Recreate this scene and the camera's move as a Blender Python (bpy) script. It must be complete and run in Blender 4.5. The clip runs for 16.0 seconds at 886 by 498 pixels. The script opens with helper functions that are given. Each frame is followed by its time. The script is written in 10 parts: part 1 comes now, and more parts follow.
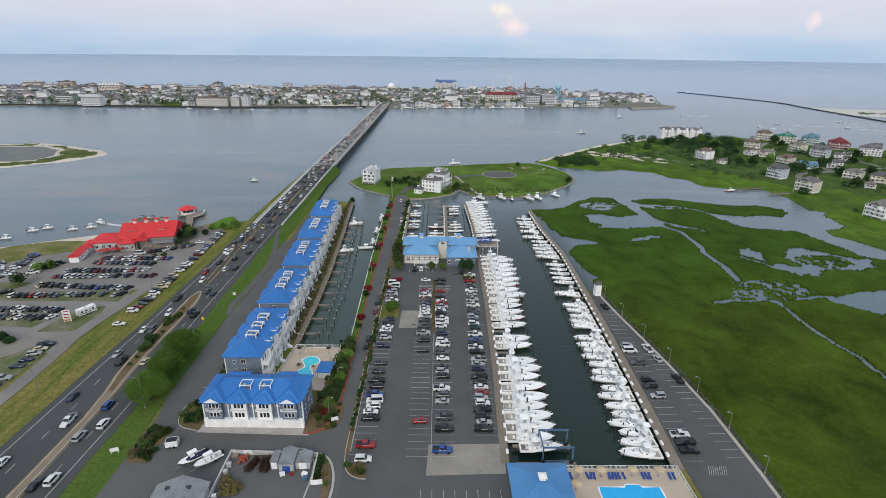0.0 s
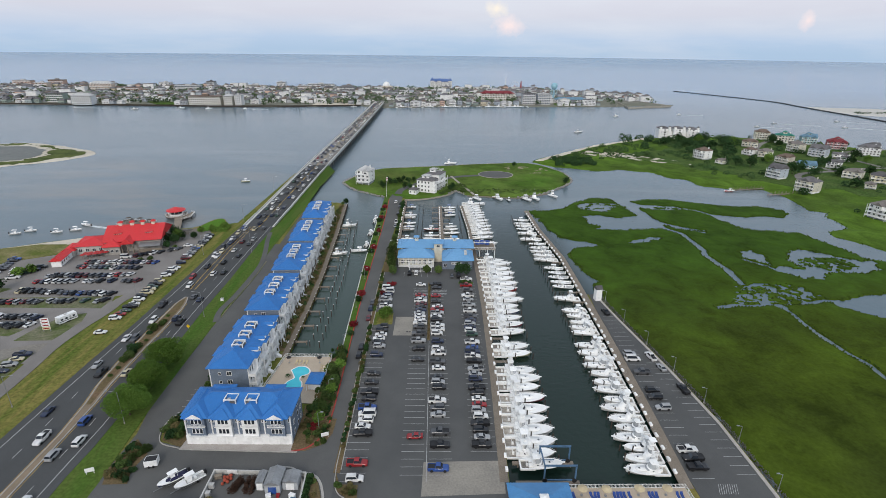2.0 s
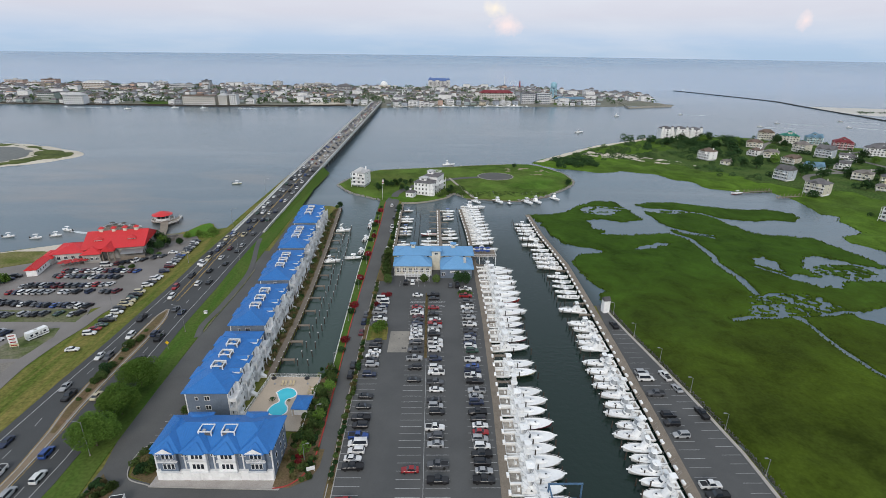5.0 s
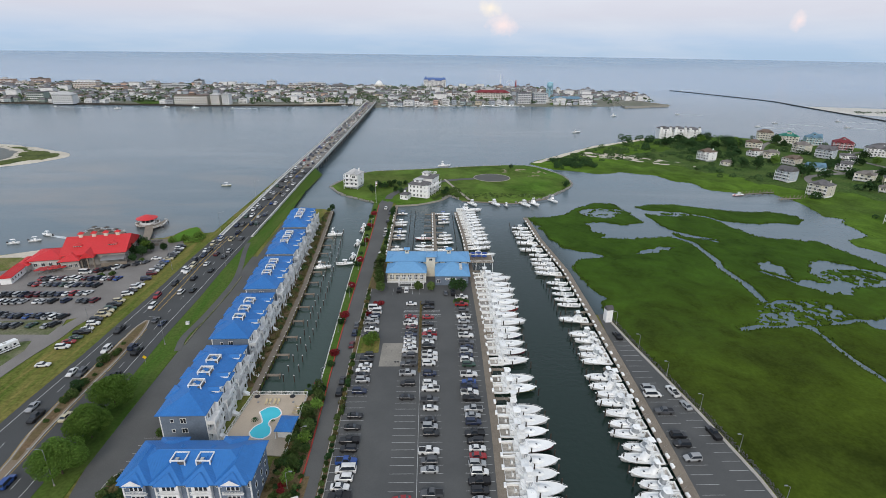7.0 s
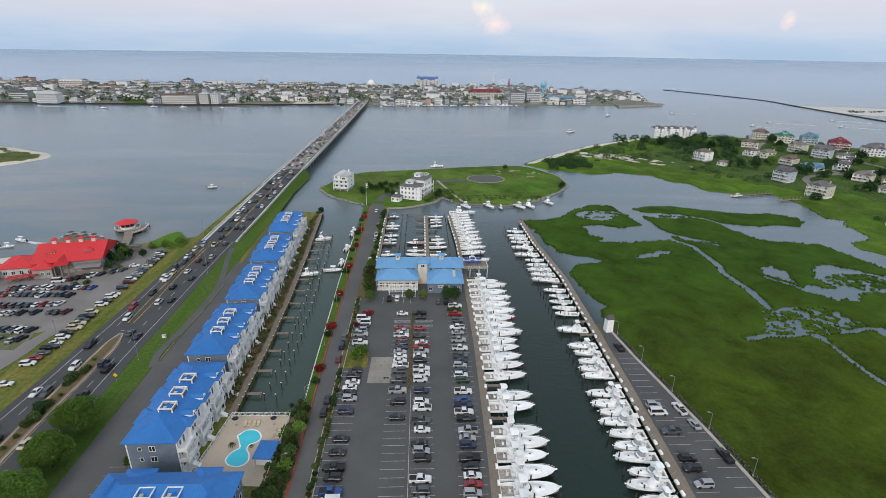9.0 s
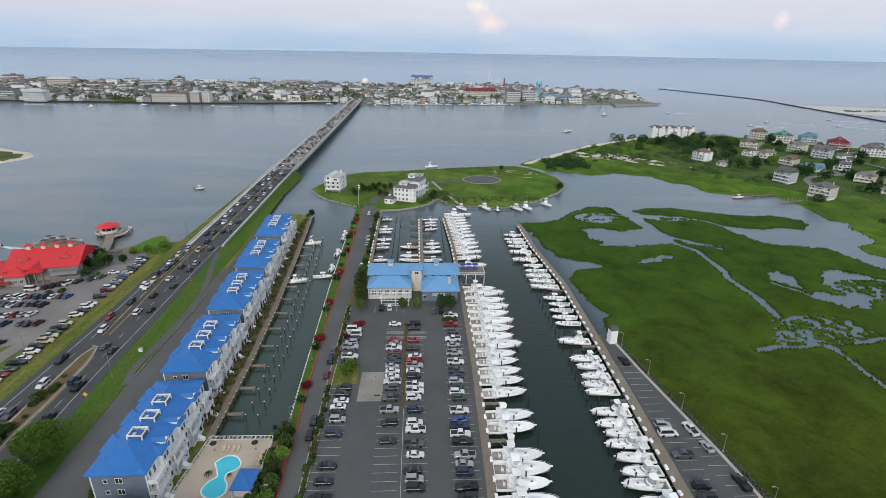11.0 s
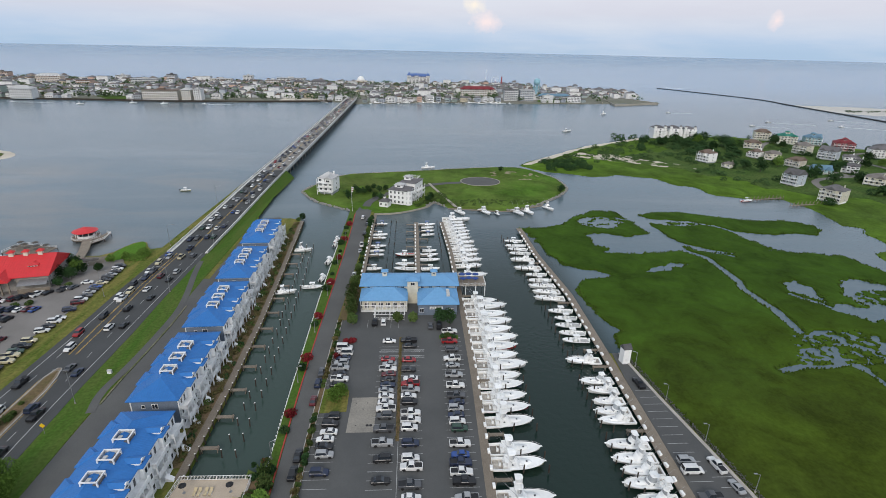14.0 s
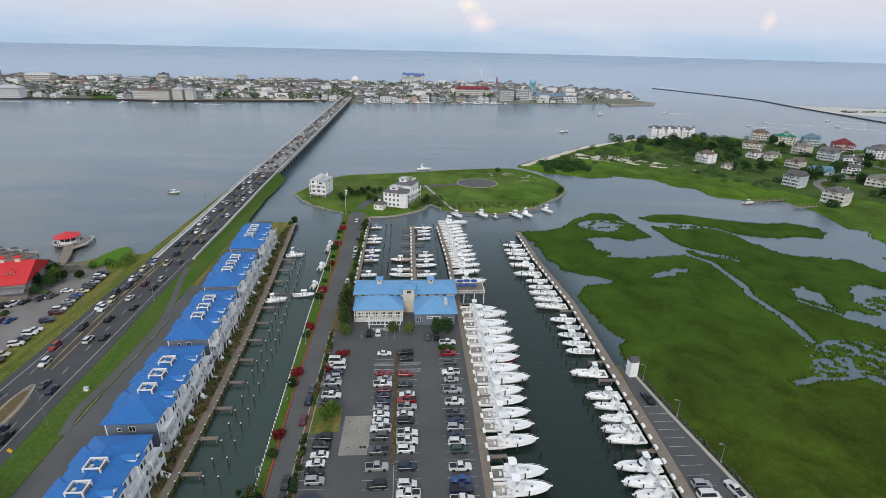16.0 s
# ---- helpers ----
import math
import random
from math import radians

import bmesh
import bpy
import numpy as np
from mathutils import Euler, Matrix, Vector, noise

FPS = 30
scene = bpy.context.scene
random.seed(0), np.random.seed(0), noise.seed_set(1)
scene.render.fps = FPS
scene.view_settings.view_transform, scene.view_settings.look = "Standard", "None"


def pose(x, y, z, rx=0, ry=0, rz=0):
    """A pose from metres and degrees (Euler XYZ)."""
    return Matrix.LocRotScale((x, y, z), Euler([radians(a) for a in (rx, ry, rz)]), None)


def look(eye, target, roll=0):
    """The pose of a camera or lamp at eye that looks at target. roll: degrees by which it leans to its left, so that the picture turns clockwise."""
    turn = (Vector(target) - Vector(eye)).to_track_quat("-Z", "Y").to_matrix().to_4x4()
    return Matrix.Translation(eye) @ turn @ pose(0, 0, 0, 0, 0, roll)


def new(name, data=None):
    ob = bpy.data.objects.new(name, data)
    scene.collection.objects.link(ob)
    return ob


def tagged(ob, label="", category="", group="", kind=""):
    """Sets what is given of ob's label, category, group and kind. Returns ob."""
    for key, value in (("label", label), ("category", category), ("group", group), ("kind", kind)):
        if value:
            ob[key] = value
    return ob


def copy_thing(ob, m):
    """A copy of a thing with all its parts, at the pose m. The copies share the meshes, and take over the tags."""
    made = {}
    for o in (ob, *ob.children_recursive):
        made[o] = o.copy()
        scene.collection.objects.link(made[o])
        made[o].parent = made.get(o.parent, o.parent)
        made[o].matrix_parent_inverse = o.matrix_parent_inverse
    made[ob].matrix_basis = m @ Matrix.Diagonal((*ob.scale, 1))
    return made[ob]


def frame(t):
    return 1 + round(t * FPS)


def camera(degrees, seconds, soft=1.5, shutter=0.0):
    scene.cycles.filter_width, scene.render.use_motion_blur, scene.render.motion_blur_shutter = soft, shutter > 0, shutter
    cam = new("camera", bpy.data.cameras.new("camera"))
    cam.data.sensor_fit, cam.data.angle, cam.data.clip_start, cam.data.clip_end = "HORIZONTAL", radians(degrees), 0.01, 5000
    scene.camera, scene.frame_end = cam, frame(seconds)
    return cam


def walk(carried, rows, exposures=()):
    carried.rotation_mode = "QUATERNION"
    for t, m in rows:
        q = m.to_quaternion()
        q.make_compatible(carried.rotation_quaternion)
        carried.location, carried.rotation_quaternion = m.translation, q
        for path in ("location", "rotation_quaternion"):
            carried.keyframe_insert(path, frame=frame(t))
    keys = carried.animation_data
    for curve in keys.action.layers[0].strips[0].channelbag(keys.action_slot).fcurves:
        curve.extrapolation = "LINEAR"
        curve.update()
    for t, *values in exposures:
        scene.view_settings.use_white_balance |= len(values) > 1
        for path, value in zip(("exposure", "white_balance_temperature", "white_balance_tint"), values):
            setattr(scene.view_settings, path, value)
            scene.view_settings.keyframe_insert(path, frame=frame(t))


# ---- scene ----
# the camera: a slow flight out over the marina, sinking a little
cam = camera(81.7, 16.0, soft=0.5)
PATH = [
    # seconds, x, y, z, yaw, pitch, roll
    (0.0, 0.27, -2.42, 99.58, -0.55, -21.08, 0.62),
    (0.5, 0.34, -0.69, 99.33, -0.70, -21.12, 0.67),
    (1.0, 0.36, 1.12, 99.13, -0.86, -21.14, 0.70),
    (1.5, 0.37, 3.01, 98.95, -0.98, -21.16, 0.70),
    (2.0, 0.36, 4.99, 98.77, -1.07, -21.17, 0.70),
    (2.5, 0.37, 7.04, 98.60, -1.13, -21.18, 0.70),
    (3.0, 0.39, 9.17, 98.41, -1.16, -21.19, 0.70),
    (3.5, 0.42, 11.37, 98.22, -1.18, -21.20, 0.70),
    (4.0, 0.49, 13.63, 98.01, -1.20, -21.20, 0.71),
    (4.5, 0.57, 15.94, 97.79, -1.22, -21.21, 0.72),
    (5.0, 0.68, 18.30, 97.56, -1.27, -21.21, 0.73),
    (5.5, 0.81, 20.71, 97.32, -1.35, -21.21, 0.75),
    (6.0, 0.97, 23.16, 97.08, -1.45, -21.22, 0.76),
    (6.5, 1.14, 25.64, 96.83, -1.59, -21.22, 0.77),
    (7.0, 1.32, 28.15, 96.58, -1.75, -21.23, 0.79),
    (7.5, 1.51, 30.68, 96.34, -1.93, -21.24, 0.80),
    (8.0, 1.70, 33.23, 96.09, -2.13, -21.25, 0.82),
    (8.5, 1.88, 35.80, 95.86, -2.33, -21.27, 0.84),
    (9.0, 2.06, 38.37, 95.62, -2.53, -21.29, 0.86),
    (9.5, 2.22, 40.94, 95.39, -2.71, -21.32, 0.89),
    (10.0, 2.36, 43.52, 95.17, -2.87, -21.35, 0.93),
    (10.5, 2.48, 46.08, 94.94, -3.01, -21.38, 0.97),
    (11.0, 2.57, 48.63, 94.71, -3.12, -21.41, 1.01),
    (11.5, 2.63, 51.17, 94.48, -3.21, -21.45, 1.06),
    (12.0, 2.67, 53.69, 94.24, -3.29, -21.48, 1.11),
    (12.5, 2.67, 56.17, 93.99, -3.35, -21.50, 1.16),
    (13.0, 2.65, 58.62, 93.74, -3.42, -21.52, 1.20),
    (13.5, 2.60, 61.02, 93.49, -3.50, -21.53, 1.24),
    (14.0, 2.52, 63.36, 93.23, -3.60, -21.53, 1.27),
    (14.5, 2.44, 65.64, 92.97, -3.72, -21.53, 1.30),
    (15.0, 2.35, 67.84, 92.73, -3.88, -21.52, 1.32),
    (15.5, 2.26, 69.95, 92.52, -4.04, -21.52, 1.34),
    (16.0, 2.18, 71.95, 92.36, -4.19, -21.52, 1.38),
]


def aim(x, y, z, yaw, pitch, roll):
    return pose(x, y, z, 0, 0, yaw) @ pose(0, 0, 0, 90 + pitch, 0, 0) @ pose(0, 0, 0, 0, 0, roll)


walk(cam, [(t, aim(*row)) for t, *row in PATH], [(0.0, 0.0), (16.0, 0.0)])

# ---- light: a pale overcast evening, the sun low and veiled behind the camera's left ----
SUN_ELEVATION, SUN_AZIMUTH = radians(32), radians(188)
world = bpy.data.worlds.new("sky")
scene.world = world
world.use_nodes = True
wt = world.node_tree
wt.nodes.clear()


def wnode(kind, **values):
    n = wt.nodes.new(kind)
    for key, value in values.items():
        n.inputs[key].default_value = value
    return n


sky = wt.nodes.new("ShaderNodeTexSky")
sky.sky_type, sky.sun_disc = "NISHITA", False
sky.sun_elevation, sky.sun_rotation = SUN_ELEVATION, SUN_AZIMUTH
sky.air_density, sky.dust_density, sky.ozone_density = 1.0, 2.0, 1.5
direction = wt.nodes.new("ShaderNodeTexCoord")
split = wt.nodes.new("ShaderNodeSeparateXYZ")
wt.links.new(direction.outputs["Generated"], split.inputs[0])
# cloud layers: long flat streaks, stretched along the horizon
stretch = wt.nodes.new("ShaderNodeMapping")
stretch.inputs["Scale"].default_value = (2.2, 2.2, 14.0)
wt.links.new(direction.outputs["Generated"], stretch.inputs["Vector"])
streak = wnode("ShaderNodeTexNoise", Scale=2.0, Detail=6.0, Roughness=0.55)
wt.links.new(stretch.outputs[0], streak.inputs["Vector"])
tones = wt.nodes.new("ShaderNodeValToRGB")
els = tones.color_ramp.elements
els[0].position, els[0].color = 0.0, (0.40, 0.54, 0.72, 1)
els[1].position, els[1].color = 1.0, (0.56, 0.62, 0.70, 1)
for at, col in ((0.02, (0.44, 0.565, 0.75, 1)), (0.036, (0.53, 0.60, 0.74, 1)), (0.058, (0.60, 0.61, 0.71, 1)), (0.09, (0.65, 0.645, 0.73, 1)), (0.2, (0.58, 0.68, 0.82, 1)), (0.45, (0.55, 0.63, 0.74, 1))):
    e = els.new(at)
    e.color = col
wt.links.new(split.outputs["Z"], tones.inputs[0])
puff = wt.nodes.new("ShaderNodeMapRange")
puff.inputs["From Min"].default_value, puff.inputs["From Max"].default_value = 0.42, 0.68
wt.links.new(streak.outputs["Fac"], puff.inputs["Value"])
lit = wt.nodes.new("ShaderNodeMixRGB")
lit.blend_type = "MIX"
lit.inputs["Color2"].default_value = (0.68, 0.71, 0.79, 1)
thin = wt.nodes.new("ShaderNodeMath")
thin.operation, thin.inputs[1].default_value = "MULTIPLY", 0.4
wt.links.new(puff.outputs[0], thin.inputs[0])
wt.links.new(thin.outputs[0], lit.inputs["Fac"])
wt.links.new(tones.outputs[0], lit.inputs["Color1"])


# the two small lit heaps of cloud over the sea
def heap(colour_in, x, z, wide, tall, seed, colour=(1.0, 0.79, 0.76, 1)):
    d = Vector((x, 1.0, z)).normalized()
    off = wt.nodes.new("ShaderNodeVectorMath")
    off.operation = "SUBTRACT"
    off.inputs[1].default_value = d
    wt.links.new(direction.outputs["Generated"], off.inputs[0])
    sized = wt.nodes.new("ShaderNodeVectorMath")
    sized.operation = "DIVIDE"
    sized.inputs[1].default_value = (wide, 10.0, tall)
    wt.links.new(off.outputs[0], sized.inputs[0])
    far = wt.nodes.new("ShaderNodeVectorMath")
    far.operation = "LENGTH"
    wt.links.new(sized.outputs[0], far.inputs[0])
    rough = wnode("ShaderNodeTexNoise", Scale=62.0 + seed, Detail=5.0, Roughness=0.6)
    wt.links.new(direction.outputs["Generated"], rough.inputs["Vector"])
    add = wt.nodes.new("ShaderNodeMath")
    add.operation, add.inputs[1].default_value = "MULTIPLY_ADD", -1.2
    wt.links.new(rough.outputs["Fac"], add.inputs[0])
    wt.links.new(far.outputs["Value"], add.inputs[2])
    edge = wt.nodes.new("ShaderNodeMapRange")
    edge.inputs["From Min"].default_value, edge.inputs["From Max"].default_value = 0.30, -0.60
    edge.inputs["To Max"].default_value = 0.72
    wt.links.new(add.outputs[0], edge.inputs["Value"])
    mix = wt.nodes.new("ShaderNodeMixRGB")
    mix.inputs["Color2"].default_value = colour
    wt.links.new(edge.outputs[0], mix.inputs["Fac"])
    wt.links.new(colour_in, mix.inputs["Color1"])
    return mix.outputs[0]


clouds = heap(heap(heap(lit.outputs[0], 0.132, 0.042, 0.036, 0.024, 0.0), 0.108, 0.070, 0.026, 0.019, 4.0, (1.0, 0.87, 0.70, 1)), 0.672, 0.057, 0.012, 0.018, 9.0)
veil = wnode("ShaderNodeBackground", Strength=1.20)
wt.links.new(clouds, veil.inputs["Color"])
blue = wnode("ShaderNodeBackground", Strength=0.10)
wt.links.new(sky.outputs[0], blue.inputs["Color"])
both = wt.nodes.new("ShaderNodeMixShader")
both.inputs[0].default_value = 0.86
wt.links.new(blue.outputs[0], both.inputs[1])
wt.links.new(veil.outputs[0], both.inputs[2])
wout = wt.nodes.new("ShaderNodeOutputWorld")
wt.links.new(both.outputs[0], wout.inputs["Surface"])

sun = new("sun", bpy.data.lights.new("sun", "SUN"))
sun.data.energy, sun.data.angle, sun.data.color = 1.75, radians(24), (1.0, 0.93, 0.85)
sun.matrix_world = look((0, 0, 0), (-math.sin(SUN_AZIMUTH) * math.cos(SUN_ELEVATION), -math.cos(SUN_AZIMUTH) * math.cos(SUN_ELEVATION), -math.sin(SUN_ELEVATION)))

# ---- materials ----
MATS = {}


def mat(name, base, rough=0.7, vary=0.25, grain=6.0, blotch=0.12, bump=0.15, metal=0.0, other=None, spread=0.0, per_object=0.0, spec=0.3, coat=0.0, stretch=None):
    """A worn surface: base colour drifting towards another in blotches (size 1 / blotch metres), with fine grain and relief."""
    m = bpy.data.materials.new(name)
    m.use_nodes = True
    t = m.node_tree
    p = t.nodes["Principled BSDF"]
    p.inputs["Roughness"].default_value, p.inputs["Metallic"].default_value = rough, metal
    p.inputs["Specular IOR Level"].default_value = spec
    p.inputs["Coat Weight"].default_value = coat
    where = t.nodes.new("ShaderNodeTexCoord")
    geo = t.nodes.new("ShaderNodeNewGeometry")
    big, small = t.nodes.new("ShaderNodeTexNoise"), t.nodes.new("ShaderNodeTexNoise")
    big.inputs["Scale"].default_value, big.inputs["Detail"].default_value, big.inputs["Roughness"].default_value = blotch, 6.0, 0.6
    small.inputs["Scale"].default_value, small.inputs["Detail"].default_value = grain, 3.0
    if stretch:
        drawn = t.nodes.new("ShaderNodeMapping")
        drawn.inputs["Scale"].default_value = stretch
        t.links.new(geo.outputs["Position"], drawn.inputs["Vector"])
        t.links.new(drawn.outputs[0], big.inputs["Vector"])
    else:
        t.links.new(geo.outputs["Position"], big.inputs["Vector"])
    t.links.new(where.outputs["Object"], small.inputs["Vector"])
    other = other or tuple(c * 0.6 for c in base)
    ramp = t.nodes.new("ShaderNodeMapRange")
    ramp.inputs["From Min"].default_value, ramp.inputs["From Max"].default_value = 0.35, 0.7
    t.links.new(big.outputs["Fac"], ramp.inputs["Value"])
    amount = t.nodes.new("ShaderNodeMath")
    amount.operation, amount.inputs[1].default_value = "MULTIPLY", spread if spread else 0.7
    t.links.new(ramp.outputs[0], amount.inputs[0])
    mix = t.nodes.new("ShaderNodeMixRGB")
    mix.inputs["Color1"].default_value, mix.inputs["Color2"].default_value = (*base, 1), (*other, 1)
    t.links.new(amount.outputs[0], mix.inputs["Fac"])
    speck = t.nodes.new("ShaderNodeMapRange")
    speck.inputs["From Min"].default_value, speck.inputs["From Max"].default_value = 0.3, 0.7
    speck.inputs["To Min"].default_value, speck.inputs["To Max"].default_value = 1 - vary, 1 + vary
    t.links.new(small.outputs["Fac"], speck.inputs["Value"])
    value = speck.outputs[0]
    if per_object:
        info = t.nodes.new("ShaderNodeObjectInfo")
        each = t.nodes.new("ShaderNodeMapRange")
        each.inputs["To Min"].default_value, each.inputs["To Max"].default_value = 1 - per_object, 1 + per_object
        t.links.new(info.outputs["Random"], each.inputs["Value"])
        times = t.nodes.new("ShaderNodeMath")
        times.operation = "MULTIPLY"
        t.links.new(value, times.inputs[0])
        t.links.new(each.outputs[0], times.inputs[1])
        value = times.outputs[0]
    scale = t.nodes.new("ShaderNodeVectorMath")
    scale.operation = "SCALE"
    t.links.new(mix.outputs[0], scale.inputs[0])
    t.links.new(value, scale.inputs["Scale"])
    t.links.new(scale.outputs[0], p.inputs["Base Color"])
    if bump:
        b = t.nodes.new("ShaderNodeBump")
        b.inputs["Strength"].default_value, b.inputs["Distance"].default_value = bump, 0.05
        t.links.new(small.outputs["Fac"], b.inputs["Height"])
        t.links.new(b.outputs[0], p.inputs["Normal"])
    MATS[name] = m
    return m


asphalt = mat("asphalt", (0.102, 0.102, 0.100), 0.9, 0.07, 5.0, 0.07, 0.1, other=(0.136, 0.136, 0.132), spec=0.08)
asphalt_lot = mat("lot_asphalt", (0.088, 0.090, 0.090), 0.9, 0.07, 5.0, 0.07, 0.1, other=(0.118, 0.119, 0.117), spec=0.08)
asphalt_road = mat("road_asphalt", (0.072, 0.074, 0.075), 0.85, 0.08, 5.0, 0.06, 0.1, other=(0.088, 0.092, 0.094), spec=0.08)
gravel = mat("gravel", (0.245, 0.23, 0.218), 0.95, 0.10, 4.0, 0.05, 0.08, other=(0.15, 0.14, 0.13), spec=0.08)
concrete = mat("concrete", (0.35, 0.32, 0.265), 0.9, 0.1, 3.0, 0.15, 0.1, other=(0.25, 0.235, 0.21))
paving = mat("paving", (0.42, 0.39, 0.36), 0.9, 0.12, 4.0, 0.3, 0.1, other=(0.30, 0.27, 0.25))
pool_deck = mat("pool_deck", (0.48, 0.40, 0.31), 0.85, 0.06, 3.0, 0.2, 0.05, other=(0.40, 0.33, 0.26))
kerb_mat = mat("kerb_concrete", (0.42, 0.40, 0.37), 0.9, 0.1, 3.0, 0.4)
red_kerb = mat("red_kerb_paint", (0.42, 0.06, 0.05), 0.8, 0.15, 3.0, 0.5)
line_white = mat("white_line", (0.46, 0.46, 0.46), 0.8, 0.12, 5.0, 0.4, 0.0)
line_yellow = mat("yellow_line", (0.58, 0.38, 0.10), 0.8, 0.12, 5.0, 0.4, 0.0)
lawn = mat("lawn", (0.056, 0.118, 0.017), 0.95, 0.2, 1.2, 0.12, 0.3, other=(0.105, 0.125, 0.034), spec=0.08, stretch=(2.0, 0.3, 1.0))
pale_sand = mat("pale_sand", (0.56, 0.54, 0.50), 0.95, 0.1, 0.6, 0.03, 0.05, other=(0.48, 0.46, 0.42), spec=0.1)
lush_grass = mat("lush_grass", (0.085, 0.185, 0.020), 0.95, 0.18, 1.2, 0.08, 0.3, other=(0.060, 0.130, 0.018), spec=0.08)
verge = mat("dry_verge", (0.080, 0.118, 0.020), 0.95, 0.28, 1.2, 0.16, 0.3, other=(0.215, 0.178, 0.058), spread=1.0, spec=0.08, stretch=(2.2, 0.22, 1.0))
bare_earth = mat("bare_earth", (0.17, 0.115, 0.07), 0.95, 0.25, 2.0, 0.2, 0.3, other=(0.08, 0.085, 0.03), spec=0.08)
worn_grass = mat("worn_grass", (0.085, 0.115, 0.035), 0.95, 0.25, 1.2, 0.10, 0.3, other=(0.22, 0.20, 0.155), spread=1.0, spec=0.05)
shore_turf = mat("shore_turf", (0.10, 0.125, 0.028), 0.95, 0.25, 1.2, 0.07, 0.3, other=(0.27, 0.22, 0.12), spread=1.0, spec=0.05)
bare_patch = mat("bare_patch", (0.30, 0.26, 0.18), 0.95, 0.2, 1.0, 0.1, 0.1, other=(0.16, 0.16, 0.07), spec=0.05)
sand = mat("sand", (0.60, 0.55, 0.46), 0.95, 0.1, 1.0, 0.02, 0.1, other=(0.40, 0.34, 0.27))
mud = mat("tidal_mud", (0.075, 0.082, 0.068), 0.45, 0.25, 0.3, 0.025, 0.1, other=(0.14, 0.135, 0.11), spread=0.8)
rubble_mat = mat("rubble_stone", (0.26, 0.25, 0.24), 0.9, 0.2, 2.0, 0.5, 0.2, per_object=0.25)
dark_timber = mat("tarred_timber", (0.055, 0.045, 0.036), 0.9, 0.25, 4.0, 1.0, 0.3, per_object=0.2)
stained_concrete = mat("stained_concrete", (0.29, 0.268, 0.23), 0.9, 0.14, 2.0, 0.12, 0.1, other=(0.19, 0.178, 0.16), spread=0.8)
deck_timber = mat("weathered_planks", (0.225, 0.19, 0.15), 0.9, 0.2, 4.0, 0.35, 0.2, other=(0.15, 0.125, 0.10), per_object=0.12)
wall_white = mat("white_siding", (0.82, 0.82, 0.81), 0.7, 0.04, 2.0, 0.3, 0.05, other=(0.74, 0.74, 0.73))
wall_grey = mat("grey_blue_siding", (0.165, 0.205, 0.265), 0.75, 0.08, 2.0, 0.3, 0.05)
wall_cream = mat("cream_siding", (0.66, 0.63, 0.52), 0.75, 0.05, 2.0, 0.3, 0.05, per_object=0.08)
trim_white = mat("white_trim", (0.86, 0.86, 0.85), 0.6, 0.04, 2.0, 0.4, 0.0)
metal_blue = mat("blue_metal_roof", (0.028, 0.150, 0.42), 0.42, 0.06, 1.0, 0.08, 0.03, other=(0.04, 0.18, 0.47), per_object=0.05)
pale_blue = mat("pale_blue_metal_roof", (0.135, 0.315, 0.53), 0.45, 0.05, 1.0, 0.1, 0.03, other=(0.165, 0.35, 0.59))
mid_blue = mat("mid_blue_metal_roof", (0.062, 0.205, 0.42), 0.45, 0.06, 1.0, 0.1, 0.03, other=(0.11, 0.30, 0.54))
red_roof = mat("red_metal_roof", (0.60, 0.034, 0.042), 0.5, 0.06, 1.0, 0.1, 0.03, other=(0.55, 0.05, 0.045))
slate = mat("grey_shingle", (0.145, 0.14, 0.145), 0.9, 0.12, 3.0, 0.3, 0.15, per_object=0.2)
glass = mat("window_glass", (0.025, 0.032, 0.042), 0.12, 0.1, 1.0, 0.3, 0.0, spec=0.7)
leaf = mat("leaf", (0.088, 0.165, 0.028), 0.9, 0.35, 2.0, 0.4, 0.0, other=(0.125, 0.20, 0.040), per_object=0.2, spec=0.08)
scrub_turf = mat("scrub_turf", (0.046, 0.088, 0.020), 0.95, 0.4, 0.6, 0.05, 0.5, other=(0.082, 0.120, 0.032), spread=1.0, spec=0.05)
leaf_mid = mat("coast_scrub_leaf", (0.042, 0.082, 0.030), 0.9, 0.35, 1.0, 0.05, 0.0, other=(0.075, 0.115, 0.036), spec=0.05)
leaf_dark = mat("dark_leaf", (0.026, 0.062, 0.022), 0.9, 0.3, 2.0, 0.2, 0.0, other=(0.036, 0.066, 0.022), per_object=0.2, spec=0.08)
leaf_shrub = mat("shrub_leaf", (0.050, 0.088, 0.024), 0.9, 0.35, 2.0, 0.3, 0.0, other=(0.080, 0.105, 0.034), per_object=0.3, spec=0.06)
leaf_red = mat("red_flower", (0.20, 0.018, 0.025), 0.9, 0.3, 2.0, 0.6, 0.0, other=(0.15, 0.03, 0.03), per_object=0.2, spec=0.08)
leaf_olive = mat("olive_shrub", (0.105, 0.105, 0.040), 0.9, 0.3, 2.0, 0.5, 0.0, other=(0.15, 0.10, 0.055), per_object=0.25, spec=0.08)
bark = mat("bark", (0.10, 0.075, 0.055), 0.95, 0.2, 4.0, 1.0)
gelcoat = mat("white_gelcoat", (0.86, 0.86, 0.845), 0.25, 0.04, 1.0, 0.3, 0.0, other=(0.80, 0.80, 0.78), coat=0.3, per_object=0.09)
cockpit_floor = mat("worn_cockpit_floor", (0.36, 0.34, 0.31), 0.6, 0.3, 1.5, 0.6, 0.0, other=(0.20, 0.17, 0.13), spread=0.8, per_object=0.4)
gelcoat_grey = mat("cockpit_gelcoat", (0.50, 0.50, 0.485), 0.5, 0.2, 2.0, 0.5, 0.0, per_object=0.1)
